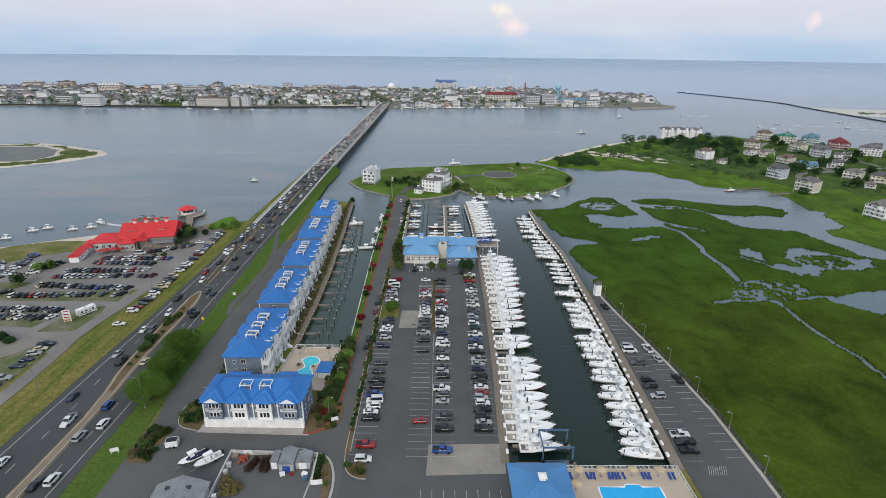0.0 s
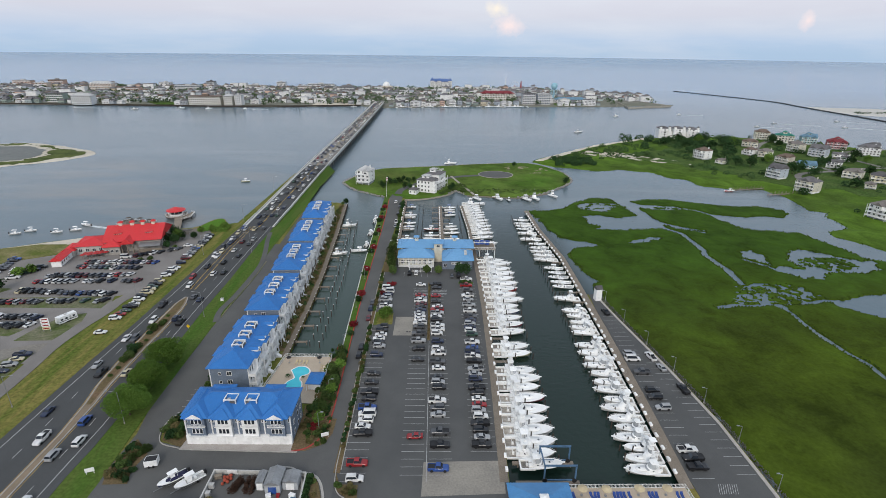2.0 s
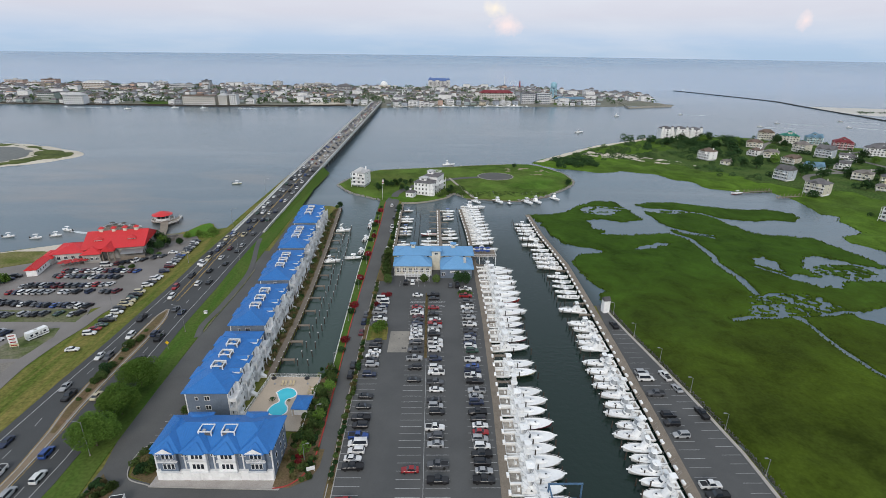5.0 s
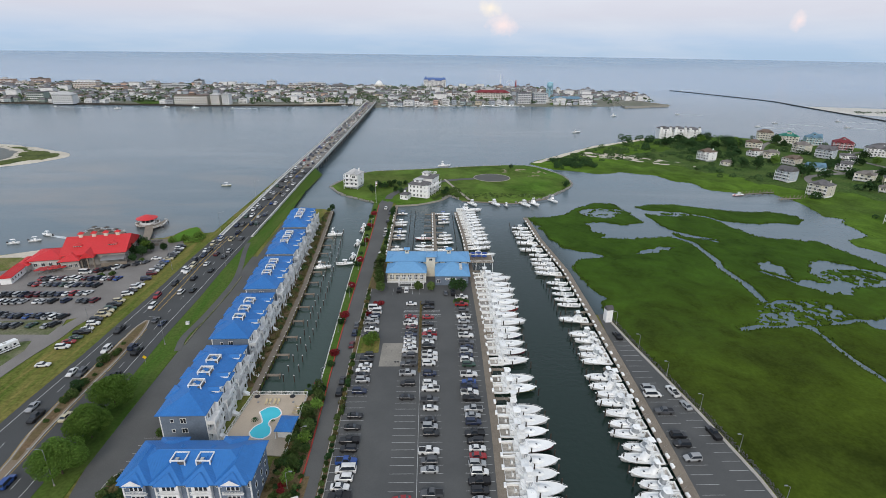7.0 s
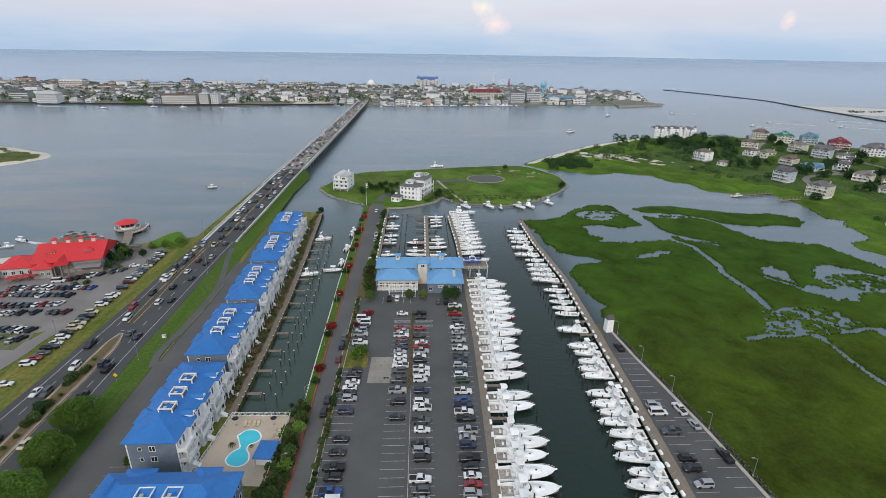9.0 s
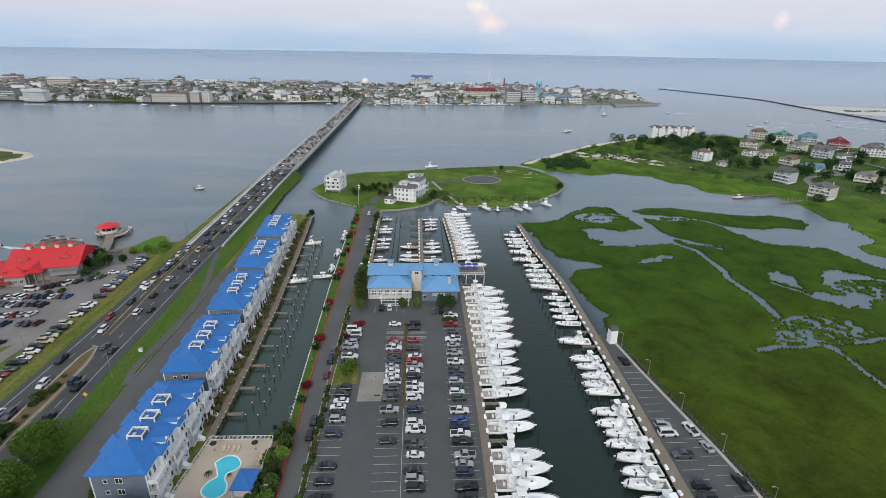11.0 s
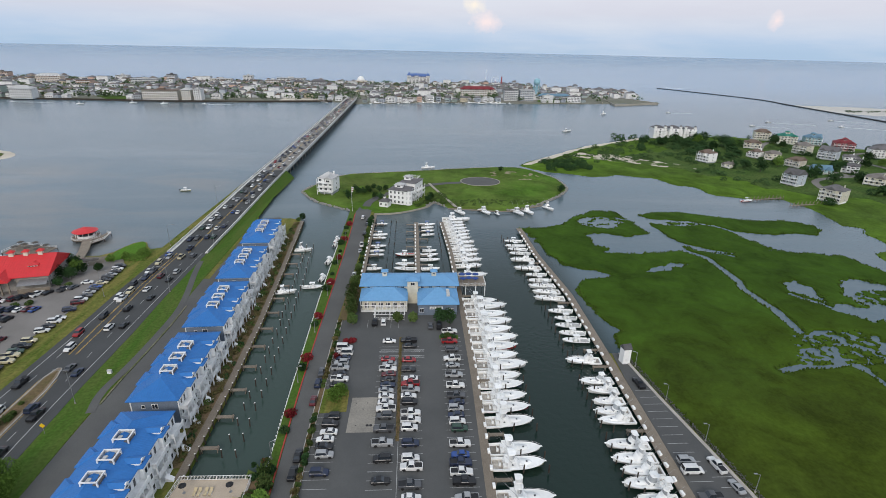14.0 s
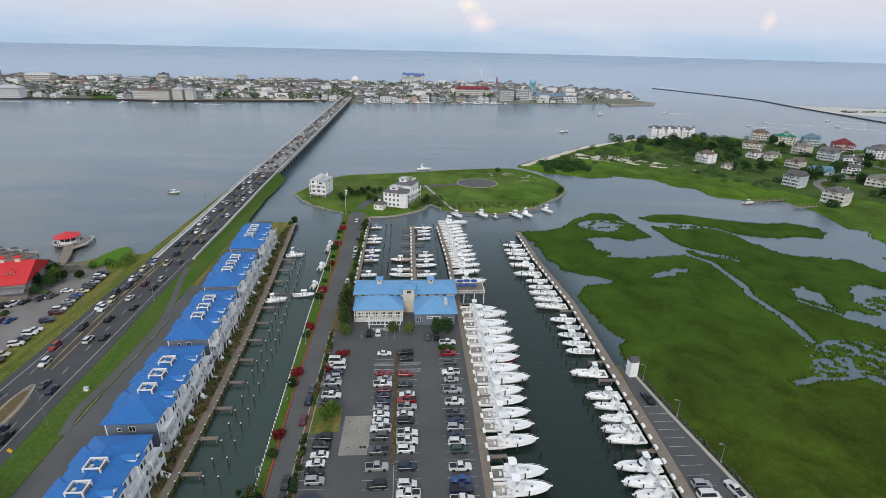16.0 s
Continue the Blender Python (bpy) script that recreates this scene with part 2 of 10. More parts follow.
tyre_mat = mat("tyre_rubber", (0.022, 0.022, 0.023), 0.85, 0.1, 3.0, 1.0)
chrome = mat("pale_metal", (0.55, 0.56, 0.57), 0.35, 0.05, 2.0, 0.5, 0.0, metal=0.8)
galvanised = mat("galvanised_steel", (0.33, 0.34, 0.35), 0.5, 0.08, 2.0, 0.5, 0.0, metal=0.5)
lift_blue = mat("blue_steel", (0.075, 0.15, 0.25), 0.5, 0.1, 2.0, 0.5)
black = mat("black_plastic", (0.020, 0.020, 0.022), 0.5, 0.1, 2.0, 0.5, 0.0)


def water_mat(name, base, other, wave, strength, blotch=0.012):
    m = mat(name, base, 0.16, 0.03, 0.3, blotch, 0.0, other=other, spread=0.9)
    big = [n for n in m.node_tree.nodes if n.type == "TEX_NOISE"][0]
    streaks = m.node_tree.nodes.new("ShaderNodeMapping")
    streaks.inputs["Scale"].default_value = (0.25, 1.0, 1.0)
    streaks.inputs["Rotation"].default_value = (0, 0, radians(6))
    m.node_tree.links.new(big.inputs["Vector"].links[0].from_socket, streaks.inputs["Vector"])
    m.node_tree.links.new(streaks.outputs[0], big.inputs["Vector"])
    t = m.node_tree
    p = t.nodes["Principled BSDF"]
    p.inputs["IOR"].default_value, p.inputs["Specular IOR Level"].default_value = 1.33, 0.5
    geo = t.nodes.new("ShaderNodeNewGeometry")
    chop, swell = t.nodes.new("ShaderNodeTexNoise"), t.nodes.new("ShaderNodeTexNoise")
    chop.inputs["Scale"].default_value, chop.inputs["Detail"].default_value = wave, 4.0
    swell.inputs["Scale"].default_value, swell.inputs["Detail"].default_value = 0.02, 3.0
    t.links.new(geo.outputs["Position"], chop.inputs["Vector"])
    t.links.new(geo.outputs["Position"], swell.inputs["Vector"])
    calm = t.nodes.new("ShaderNodeMath")
    calm.operation = "MULTIPLY"
    t.links.new(chop.outputs["Fac"], calm.inputs[0])
    t.links.new(swell.outputs["Fac"], calm.inputs[1])
    b = t.nodes.new("ShaderNodeBump")
    b.inputs["Strength"].default_value, b.inputs["Distance"].default_value = strength, 0.4
    t.links.new(calm.outputs[0], b.inputs["Height"])
    t.links.new(b.outputs[0], p.inputs["Normal"])
    return m


def basin_water(m):
    """Turbid pale bay water, clearer and dark green in the sheltered marina."""
    t = m.node_tree
    p = t.nodes["Principled BSDF"]
    source = p.inputs["Base Color"].links[0].from_socket
    geo = t.nodes.new("ShaderNodeNewGeometry")
    sep = t.nodes.new("ShaderNodeSeparateXYZ")
    t.links.new(geo.outputs["Position"], sep.inputs[0])

    def ramp(socket, a, b):
        r = t.nodes.new("ShaderNodeMapRange")
        r.interpolation_type = "SMOOTHSTEP"
        r.inputs["From Min"].default_value, r.inputs["From Max"].default_value = a, b
        t.links.new(sep.outputs[socket], r.inputs["Value"])
        return r.outputs[0]

    def larger(a, b):
        n = t.nodes.new("ShaderNodeMath")
        n.operation = "MAXIMUM"
        t.links.new(a, n.inputs[0])
        t.links.new(b, n.inputs[1])
        return n.outputs[0]

    def mixed(factor, first, second):
        mix = t.nodes.new("ShaderNodeMixRGB")
        t.links.new(factor, mix.inputs["Fac"])
        for key, value in (("Color1", first), ("Color2", second)):
            if isinstance(value, tuple):
                mix.inputs[key].default_value = (*value, 1)
            else:
                t.links.new(value, mix.inputs[key])
        return mix.outputs[0]

    def product(a, b):
        n = t.nodes.new("ShaderNodeMath")
        n.operation = "MULTIPLY"
        t.links.new(a, n.inputs[0])
        if isinstance(b, float):
            n.inputs[1].default_value = b
        else:
            t.links.new(b, n.inputs[1])
        return n.outputs[0]

    def drift(sx, sy, low, high, seed, detail=5.0):
        """Long wind and tide streaks, lying roughly east to west."""
        way = t.nodes.new("ShaderNodeMapping")
        way.inputs["Scale"].default_value = (sx, sy, 1.0)
        way.inputs["Location"].default_value = (seed, seed, 0.0)
        way.inputs["Rotation"].default_value = (0, 0, radians(-7))
        t.links.new(geo.outputs["Position"], way.inputs["Vector"])
        n = t.nodes.new("ShaderNodeTexNoise")
        n.inputs["Scale"].default_value, n.inputs["Detail"].default_value, n.inputs["Distortion"].default_value = 1.0, detail, 0.4
        t.links.new(way.outputs[0], n.inputs["Vector"])
        r = t.nodes.new("ShaderNodeMapRange")
        r.inputs["From Min"].default_value, r.inputs["From Max"].default_value = low, high
        t.links.new(n.outputs["Fac"], r.inputs["Value"])
        return r.outputs[0]

    # the open sea is coloured bluer, with paler slicks; shoals of sand lie west of the causeway
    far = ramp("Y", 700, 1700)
    # bluer base colour stands in for blue sky mirrored in the far water
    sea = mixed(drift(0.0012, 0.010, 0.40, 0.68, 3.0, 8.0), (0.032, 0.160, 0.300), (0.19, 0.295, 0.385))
    bay_streaks = mixed(product(drift(0.004, 0.022, 0.52, 0.72, 9.0), 0.6), source, (0.17, 0.20, 0.215))
    shoal = product(product(product(ramp("X", -105, -150), ramp("Y", 540, 420)), ramp("X", -420, -250)), drift(0.008, 0.02, 0.44, 0.66, 21.0))
    shallow = mixed(product(shoal, 0.45), bay_streaks, (0.26, 0.205, 0.15))
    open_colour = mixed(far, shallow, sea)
    open_water = larger(larger(ramp("Y", 250, 420), ramp("X", 62, 80)), ramp("X", -85, -110))
    basin = mixed(ramp("X", -20, -31), (0.010, 0.024, 0.019), (0.036, 0.060, 0.050))
    t.links.new(mixed(open_water, basin, open_colour), p.inputs["Base Color"])
    chop = t.nodes.new("ShaderNodeMapRange")
    chop.inputs["To Min"].default_value, chop.inputs["To Max"].default_value = 0.14, 0.19
    t.links.new(open_water, chop.inputs["Value"])
    wind = t.nodes.new("ShaderNodeMath")
    wind.operation, wind.inputs[1].default_value = "MULTIPLY_ADD", 0.07
    t.links.new(ramp("Y", 2200, 4500), wind.inputs[0])
    t.links.new(chop.outputs[0], wind.inputs[2])
    t.links.new(wind.outputs[0], p.inputs["Roughness"])
    bumps = [n for n in t.nodes if n.type == "BUMP"][0]
    calm = t.nodes.new("ShaderNodeMapRange")
    calm.inputs["To Min"].default_value, calm.inputs["To Max"].default_value = bumps.inputs["Strength"].default_value, 0.35
    t.links.new(far, calm.inputs["Value"])
    t.links.new(calm.outputs[0], bumps.inputs["Strength"])
    return m


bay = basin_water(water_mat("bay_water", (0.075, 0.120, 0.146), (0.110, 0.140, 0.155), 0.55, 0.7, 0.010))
pool_water = water_mat("pool_water", (0.05, 0.50, 0.62), (0.08, 0.58, 0.68), 1.5, 0.15, 0.2)


def marsh_mat(name, base, other, lush=None):
    m = mat(name, base, 0.95, 0.15, 1.1, 0.016, 0.3, other=other, spread=1.0, spec=0.05)
    t = m.node_tree
    p = t.nodes["Principled BSDF"]
    source = p.inputs["Base Color"].links[0].from_socket
    geo = t.nodes.new("ShaderNodeNewGeometry")
    # combed, wind-laid patches and brighter creek banks
    comb = t.nodes.new("ShaderNodeMapping")
    comb.inputs["Scale"].default_value = (0.06, 0.05, 1.0)
    comb.inputs["Rotation"].default_value = (0, 0, radians(25))
    t.links.new(geo.outputs["Position"], comb.inputs["Vector"])
    n = t.nodes.new("ShaderNodeTexNoise")
    n.inputs["Scale"].default_value, n.inputs["Detail"].default_value, n.inputs["Distortion"].default_value = 1.0, 9.0, 0.5
    n.inputs["Roughness"].default_value = 0.68
    t.links.new(comb.outputs[0], n.inputs["Vector"])
    ramp = t.nodes.new("ShaderNodeMapRange")
    ramp.inputs["From Min"].default_value, ramp.inputs["From Max"].default_value = 0.3, 0.72
    ramp.inputs["To Min"].default_value, ramp.inputs["To Max"].default_value = 0.55, 1.48
    t.links.new(n.outputs["Fac"], ramp.inputs["Value"])
    if lush:
        # the wetter northern marsh grows greener, in uneven drifts
        sep = t.nodes.new("ShaderNodeSeparateXYZ")
        t.links.new(geo.outputs["Position"], sep.inputs[0])
        sway = t.nodes.new("ShaderNodeMath")
        sway.operation, sway.inputs[1].default_value = "MULTIPLY_ADD", 140.0
        t.links.new(n.outputs["Fac"], sway.inputs[0])
        t.links.new(sep.outputs["Y"], sway.inputs[2])
        zone = t.nodes.new("ShaderNodeMapRange")
        zone.interpolation_type = "SMOOTHSTEP"
        zone.inputs["From Min"].default_value, zone.inputs["From Max"].default_value = 215, 340
        t.links.new(sway.outputs[0], zone.inputs["Value"])
        mix = t.nodes.new("ShaderNodeMixRGB")
        mix.inputs["Color2"].default_value = (*lush, 1)
        t.links.new(zone.outputs[0], mix.inputs["Fac"])
        t.links.new(source, mix.inputs["Color1"])
        source = mix.outputs[0]
    s = t.nodes.new("ShaderNodeVectorMath")
    s.operation = "SCALE"
    t.links.new(source, s.inputs[0])
    t.links.new(ramp.outputs[0], s.inputs["Scale"])
    t.links.new(s.outputs[0], p.inputs["Base Color"])
    return m


marsh_grass = marsh_mat("marsh_grass", (0.056, 0.086, 0.008), (0.036, 0.050, 0.009), (0.038, 0.078, 0.009))
meadow = marsh_mat("meadow_grass", (0.084, 0.156, 0.016), (0.056, 0.092, 0.017))


island_turf = marsh_mat("island_turf", (0.070, 0.140, 0.018), (0.098, 0.125, 0.032))
bridge_concrete = mat("bridge_concrete", (0.25, 0.235, 0.215), 0.9, 0.1, 2.0, 0.05, 0.05, other=(0.18, 0.172, 0.16))
parapet_concrete = mat("parapet_concrete", (0.66, 0.65, 0.62), 0.9, 0.08, 2.0, 0.2, 0.05)


def paint(name, col, rough=0.3):
    return mat(name, col, rough, 0.03, 1.0, 0.5, 0.0, coat=0.4)


CAR_PAINTS = {
    "W": ("white", paint("white_car_paint", (0.72, 0.72, 0.71))),
    "K": ("black", paint("black_car_paint", (0.014, 0.014, 0.016))),
    "S": ("silver", paint("silver_car_paint", (0.36, 0.37, 0.38))),
    "G": ("grey", paint("grey_car_paint", (0.085, 0.088, 0.095))),
    "D": ("dark blue", paint("dark_blue_car_paint", (0.018, 0.028, 0.065))),
    "B": ("blue", paint("blue_car_paint", (0.025, 0.075, 0.28))),
    "R": ("red", paint("red_car_paint", (0.30, 0.018, 0.022))),
    "M": ("maroon", paint("maroon_car_paint", (0.11, 0.016, 0.022))),
    "C": ("cream", paint("cream_car_paint", (0.56, 0.50, 0.34))),
    "N": ("green", paint("green_car_paint", (0.03, 0.07, 0.05))),
}

vinyl = mat("clear_vinyl", (0.40, 0.42, 0.43), 0.15, 0.1, 1.0, 0.5, 0.0, spec=0.6, per_object=0.3)
canvas = mat("boat_canvas", (0.60, 0.58, 0.54), 0.9, 0.05, 2.0, 0.5, 0.0, per_object=0.25)


# ---- building tools ----
class Build:
    """Collects vertices and faces of one mesh."""

    def __init__(self):
        self.v, self.f, self.k = [], [], []

    def add(self, verts, faces, k=0):
        n = len(self.v)
        self.v += [tuple(p) for p in verts]
        self.f += [tuple(i + n for i in face) for face in faces]
        self.k += [k] * len(faces)
        return self

    def box(self, x0, y0, z0, x1, y1, z1, k=0, taper=0.0, m=None):
        t = taper
        vs = [(x0, y0, z0), (x1, y0, z0), (x1, y1, z0), (x0, y1, z0), (x0 + t, y0 + t, z1), (x1 - t, y0 + t, z1), (x1 - t, y1 - t, z1), (x0 + t, y1 - t, z1)]
        if m:
            vs = [m @ Vector(p) for p in vs]
        return self.add(vs, [(3, 2, 1, 0), (4, 5, 6, 7), (0, 1, 5, 4), (1, 2, 6, 5), (2, 3, 7, 6), (3, 0, 4, 7)], k)

    def tube(self, a, b, r0, r1=None, n=8, k=0):
        a, b = Vector(a), Vector(b)
        r1 = r0 if r1 is None else r1
        way = (b - a).normalized()
        side = way.orthogonal().normalized()
        up = way.cross(side)
        ring = [side * math.cos(2 * math.pi * i / n) + up * math.sin(2 * math.pi * i / n) for i in range(n)]
        vs = [a + r * r0 for r in ring] + [b + r * r1 for r in ring]
        fs = [(i, (i + 1) % n, n + (i + 1) % n, n + i) for i in range(n)]
        return self.add(vs, fs + [tuple(range(n))[::-1], tuple(range(n, 2 * n))], k)

    def pipe(self, pts, r, k=0):
        """A square pipe through points, in one piece."""
        n = len(self.v)
        for p in pts:
            for dy, dz in ((-r, -r), (r, -r), (r, r), (-r, r)):
                self.v.append((p[0], p[1] + dy, p[2] + dz))
        fs = [(n + 4 * i + j, n + 4 * i + (j + 1) % 4, n + 4 * i + 4 + (j + 1) % 4, n + 4 * i + 4 + j) for i in range(len(pts) - 1) for j in range(4)]
        self.f += fs
        self.k += [k] * len(fs)
        return self

    def slab(self, outline, z0, z1, k=0):
        """A prism over a plan outline that may be concave."""
        bm = bmesh.new()
        face = bm.faces.new([bm.verts.new((x, y, z1)) for x, y in outline])
        if face.normal.z < 0 or face.calc_area() and sum((outline[i - 1][0] * outline[i][1] - outline[i][0] * outline[i - 1][1]) for i in range(len(outline))) < 0:
            face.normal_flip()
        bm.normal_update()
        bmesh.ops.triangulate(bm, faces=bm.faces[:], ngon_method="EAR_CLIP")
        bm.verts.index_update()
        tris = [tuple(v.index for v in f.verts) for f in bm.faces]
        bm.free()
        n = len(outline)
        self.add([(x, y, z1) for x, y in outline], tris, k)
        ccw = sum((outline[i - 1][0] * outline[i][1] - outline[i][0] * outline[i - 1][1]) for i in range(n)) > 0
        vs = [(x, y, z1) for x, y in outline] + [(x, y, z0) for x, y in outline]
        sides = [(i, n + i, n + (i + 1) % n, (i + 1) % n) for i in range(n)]
        return self.add(vs, sides if ccw else [s[::-1] for s in sides], k)

    def strip(self, line, width, z0, z1, k=0):
        """A flat band of that width along a plan line; points may carry their own height as a third number."""
        pts = [Vector(p).to_2d() if len(p) > 2 else Vector(p) for p in line]
        hs = [p[2] if len(p) > 2 else 0.0 for p in line]
        vs, fs = [], []
        for i, p in enumerate(pts):
            way = (pts[min(i + 1, len(pts) - 1)] - pts[max(i - 1, 0)]).normalized()
            side = Vector((-way.y, way.x)) * width / 2
            for q, z in ((p + side, z1), (p - side, z1), (p - side, z0), (p + side, z0)):
                vs.append((q.x, q.y, z + hs[i]))
        for i in range(len(pts) - 1):
            a, b = 4 * i, 4 * i + 4
            fs += [(a + 0, a + 1, b + 1, b + 0), (a + 1, a + 2, b + 2, b + 1), (a + 3, a + 0, b + 0, b + 3)]
        n = 4 * (len(pts) - 1)
        fs += [(0, 3, 2, 1), (n, n + 1, n + 2, n + 3)]
        return self.add(vs, fs, k)

    def mesh(self, name, *mats, smooth=False):
        me = bpy.data.meshes.new(name)
        seen, index, verts = {}, [], []
        for p in self.v:
            key = (round(p[0], 4), round(p[1], 4), round(p[2], 4))
            if key not in seen:
                seen[key] = len(verts)
                verts.append(tuple(p))
            index.append(seen[key])
        faces, kinds = [], []
        for f, k in zip(self.f, self.k):
            g = [index[i] for i in f]
            g = [v for n, v in enumerate(g) if v != g[n - 1]]
            if len(g) > 2 and len(set(g)) == len(g):
                faces.append(g)
                kinds.append(k)
        me.from_pydata(verts, [], faces)
        for m in mats:
            me.materials.append(m)
        if len(mats) > 1:
            me.polygons.foreach_set("material_index", kinds)
        if smooth:
            me.polygons.foreach_set("use_smooth", [True] * len(me.polygons))
        me.update()
        return me


def thing(name, label, category, build=None, mats=(), group="", kind="", at=None, smooth=False):
    """A top-level thing: a mesh, or an Empty for its parts."""
    ob = new(name, build.mesh(name, *mats, smooth=smooth) if build else None)
    if at is not None:
        ob.matrix_basis = at
    return tagged(ob, label, category, group, kind)


def part(name, build, material, parent, label="", smooth=False, at=None):
    ob = new(name, build if isinstance(build, bpy.types.Mesh) else build.mesh(name, material, smooth=smooth))
    ob.parent = parent
    if at is not None:
        ob.matrix_basis = at
    return tagged(ob, label) if label else ob


def structure(name, label, build, *mats, category="", smooth=False):
    return thing(name, label, category or name.split("_")[0], build, mats, kind="structure", smooth=smooth)


def along(line, step, start=0.0, stop=None):
    """Places every step metres along a plan line: x, y and heading in degrees."""
    pts = [Vector(p) for p in line]
    total, done = sum((b - a).length for a, b in zip(pts, pts[1:])), start
    stop = total if stop is None else stop
    out, i, base = [], 0, 0.0
    while done <= stop + 1e-6 and i < len(pts) - 1:
        d = (pts[i + 1] - pts[i]).length
        if done <= base + d + 1e-6:
            p = pts[i].lerp(pts[i + 1], (done - base) / d)
            w = pts[i + 1] - pts[i]
            out.append((p.x, p.y, math.degrees(math.atan2(w.y, w.x))))
            done += step
        else:
            base, i = base + d, i + 1
    return out


def bend(line, n=6):
    """A smooth line through plan points (Catmull-Rom)."""
    p = [np.array(q, float) for q in line]
    p = [2 * p[0] - p[1]] + p + [2 * p[-1] - p[-2]]
    out = []
    for a, b, c, d in zip(p, p[1:], p[2:], p[3:]):
        for i in range(n):
            t = i / n
            out.append(tuple(0.5 * (2 * b + (c - a) * t + (2 * a - 5 * b + 4 * c - d) * t * t + (3 * b - a - 3 * c + d) * t ** 3)))
    return out + [tuple(p[-2])]


def field(x, y, scale, seed):
    """Smooth value noise in -1..1 over arrays."""
    rng = np.random.RandomState(seed)
    grid = rng.rand(128, 128) * 2 - 1
    u, v = np.asarray(x) / scale + 500, np.asarray(y) / scale + 500
    i, j = np.floor(u).astype(int), np.floor(v).astype(int)
    a, b = u - i, v - j
    a, b = a * a * (3 - 2 * a), b * b * (3 - 2 * b)
    i, j, i1, j1 = i % 128, j % 128, (i + 1) % 128, (j + 1) % 128
    return (grid[i, j] * (1 - a) + grid[i1, j] * a) * (1 - b) + (grid[i, j1] * (1 - a) + grid[i1, j1] * a) * b


def line_gap(x, y, line, closed):
    best = np.full(x.shape, 1e9)
    pts = list(line) + ([line[0]] if closed else [])
    for (ax, ay), (bx, by) in zip(pts, pts[1:]):
        dx, dy = bx - ax, by - ay
        t = np.clip(((x - ax) * dx + (y - ay) * dy) / (dx * dx + dy * dy + 1e-9), 0, 1)
        best = np.minimum(best, np.hypot(x - ax - t * dx, y - ay - t * dy))
    return best


def inside(x, y, outline):
    """Metres inside a plan outline (outside: minus)."""
    hit = np.zeros(x.shape, bool)
    for (ax, ay), (bx, by) in zip(outline, outline[1:] + outline[:1]):
        cross = (ay > y) != (by > y)
        hit ^= cross & (x < (bx - ax) * (y - ay) / (by - ay + 1e-12) + ax)
    return np.where(hit, 1, -1) * line_gap(x, y, outline, True)


def terrain(name, label, x0, x1, y0, y1, step, land, material, top=0.45, rise=1.6, rough=0.12, extra=None):
    """A sheet of low land: land(x, y) gives metres inside the shore."""
    xs, ys = np.arange(x0, x1 + step, step), np.arange(y0, y1 + step, step)
    x, y = np.meshgrid(xs, ys, indexing="ij")
    d = land(x, y)
    z = np.where(d > 0, top * (1 - np.exp(-np.maximum(d, 0) / rise)), np.maximum(d * 0.45, -0.8))
    z = z + np.where(d > 0.6, rough * field(x, y, 2.3 * step, 5) + rough * field(x, y, 7.0 * step, 6), 0)
    if extra is not None:
        z = z + extra(x, y, d)
    ny = len(ys)
    i, j = np.meshgrid(np.arange(len(xs) - 1), np.arange(ny - 1), indexing="ij")
    a = (i * ny + j).ravel()
    faces = np.stack([a, a + ny, a + ny + 1, a + 1], 1)
    keep = (d.ravel()[faces] > -1.8).any(1)
    faces = faces[keep]
    used = np.zeros(d.size, bool)
    used[faces.ravel()] = True
    index = np.cumsum(used) - 1
    co = np.stack([x.ravel(), y.ravel(), z.ravel()], 1)[used]
    me = bpy.data.meshes.new(name)
    me.from_pydata(co.tolist(), [], index[faces].tolist())
    me.materials.append(material)
    me.polygons.foreach_set("use_smooth", [True] * len(me.polygons))
    me.update()
    return tagged(new(name, me), label, "ground", kind="structure")

# ---- water ----
w = Build()
RINGS = [0, 60, 150, 300, 500, 800, 1200, 1800, 2600, 3300, 3900, 4400, 4900]
for r in RINGS:
    lift = 0.0 if r < 2600 else 54.0 * ((r - 2600) / 2300) ** 2
    w.v += [(r * math.cos(2 * math.pi * i / 96), 60 + r * math.sin(2 * math.pi * i / 96), lift) for i in range(96)]
for k in range(len(RINGS) - 1):
    w.f += [(k * 96 + i, (k + 1) * 96 + i, (k + 1) * 96 + (i + 1) % 96, k * 96 + (i + 1) % 96) for i in range(96)]
w.k = [0] * len(w.f)
w.f, w.k = w.f[96:], w.k[96:]
w.add([(60 * math.cos(2 * math.pi * i / 96), 60 + 60 * math.sin(2 * math.pi * i / 96), 0.0) for i in range(96)], [tuple(range(96))])
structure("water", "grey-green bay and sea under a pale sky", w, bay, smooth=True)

# ---- the mainland: quays, causeway and shore ----
LOT = 1.5
CANAL_E = [(-31.2, 154.6), (-32.0, 180), (-32.5, 200), (-33.6, 240), (-34.3, 297), (-34.6, 330), (-34.8, 356)]
CANAL_W = [(-49.2, 154.6), (-49.4, 190), (-50.6, 225), (-53.6, 275), (-57.4, 328), (-58.2, 338)]
DOCK_L = [(18.2, 100), (20.0, 140), (21.4, 190), (21.6, 235), (21.0, 290), (18.8, 337)]
DOCK_R = [(59.8, 98), (61.5, 135), (62.5, 170), (63.0, 200), (63.4, 245), (59.6, 288), (58.8, 326)]
LOT_E = [(82, -60), (82.5, 97), (82.0, 121), (79.2, 145), (76.0, 165), (73.4, 181), (72.2, 190), (70.6, 203)]
HW_W = [(-118, -200), (-115.6, 60), (-114.0, 119), (-113.4, 152), (-112.4, 176), (-112.2, 231), (-112.9, 255), (-112.5, 321), (-108, 425)]
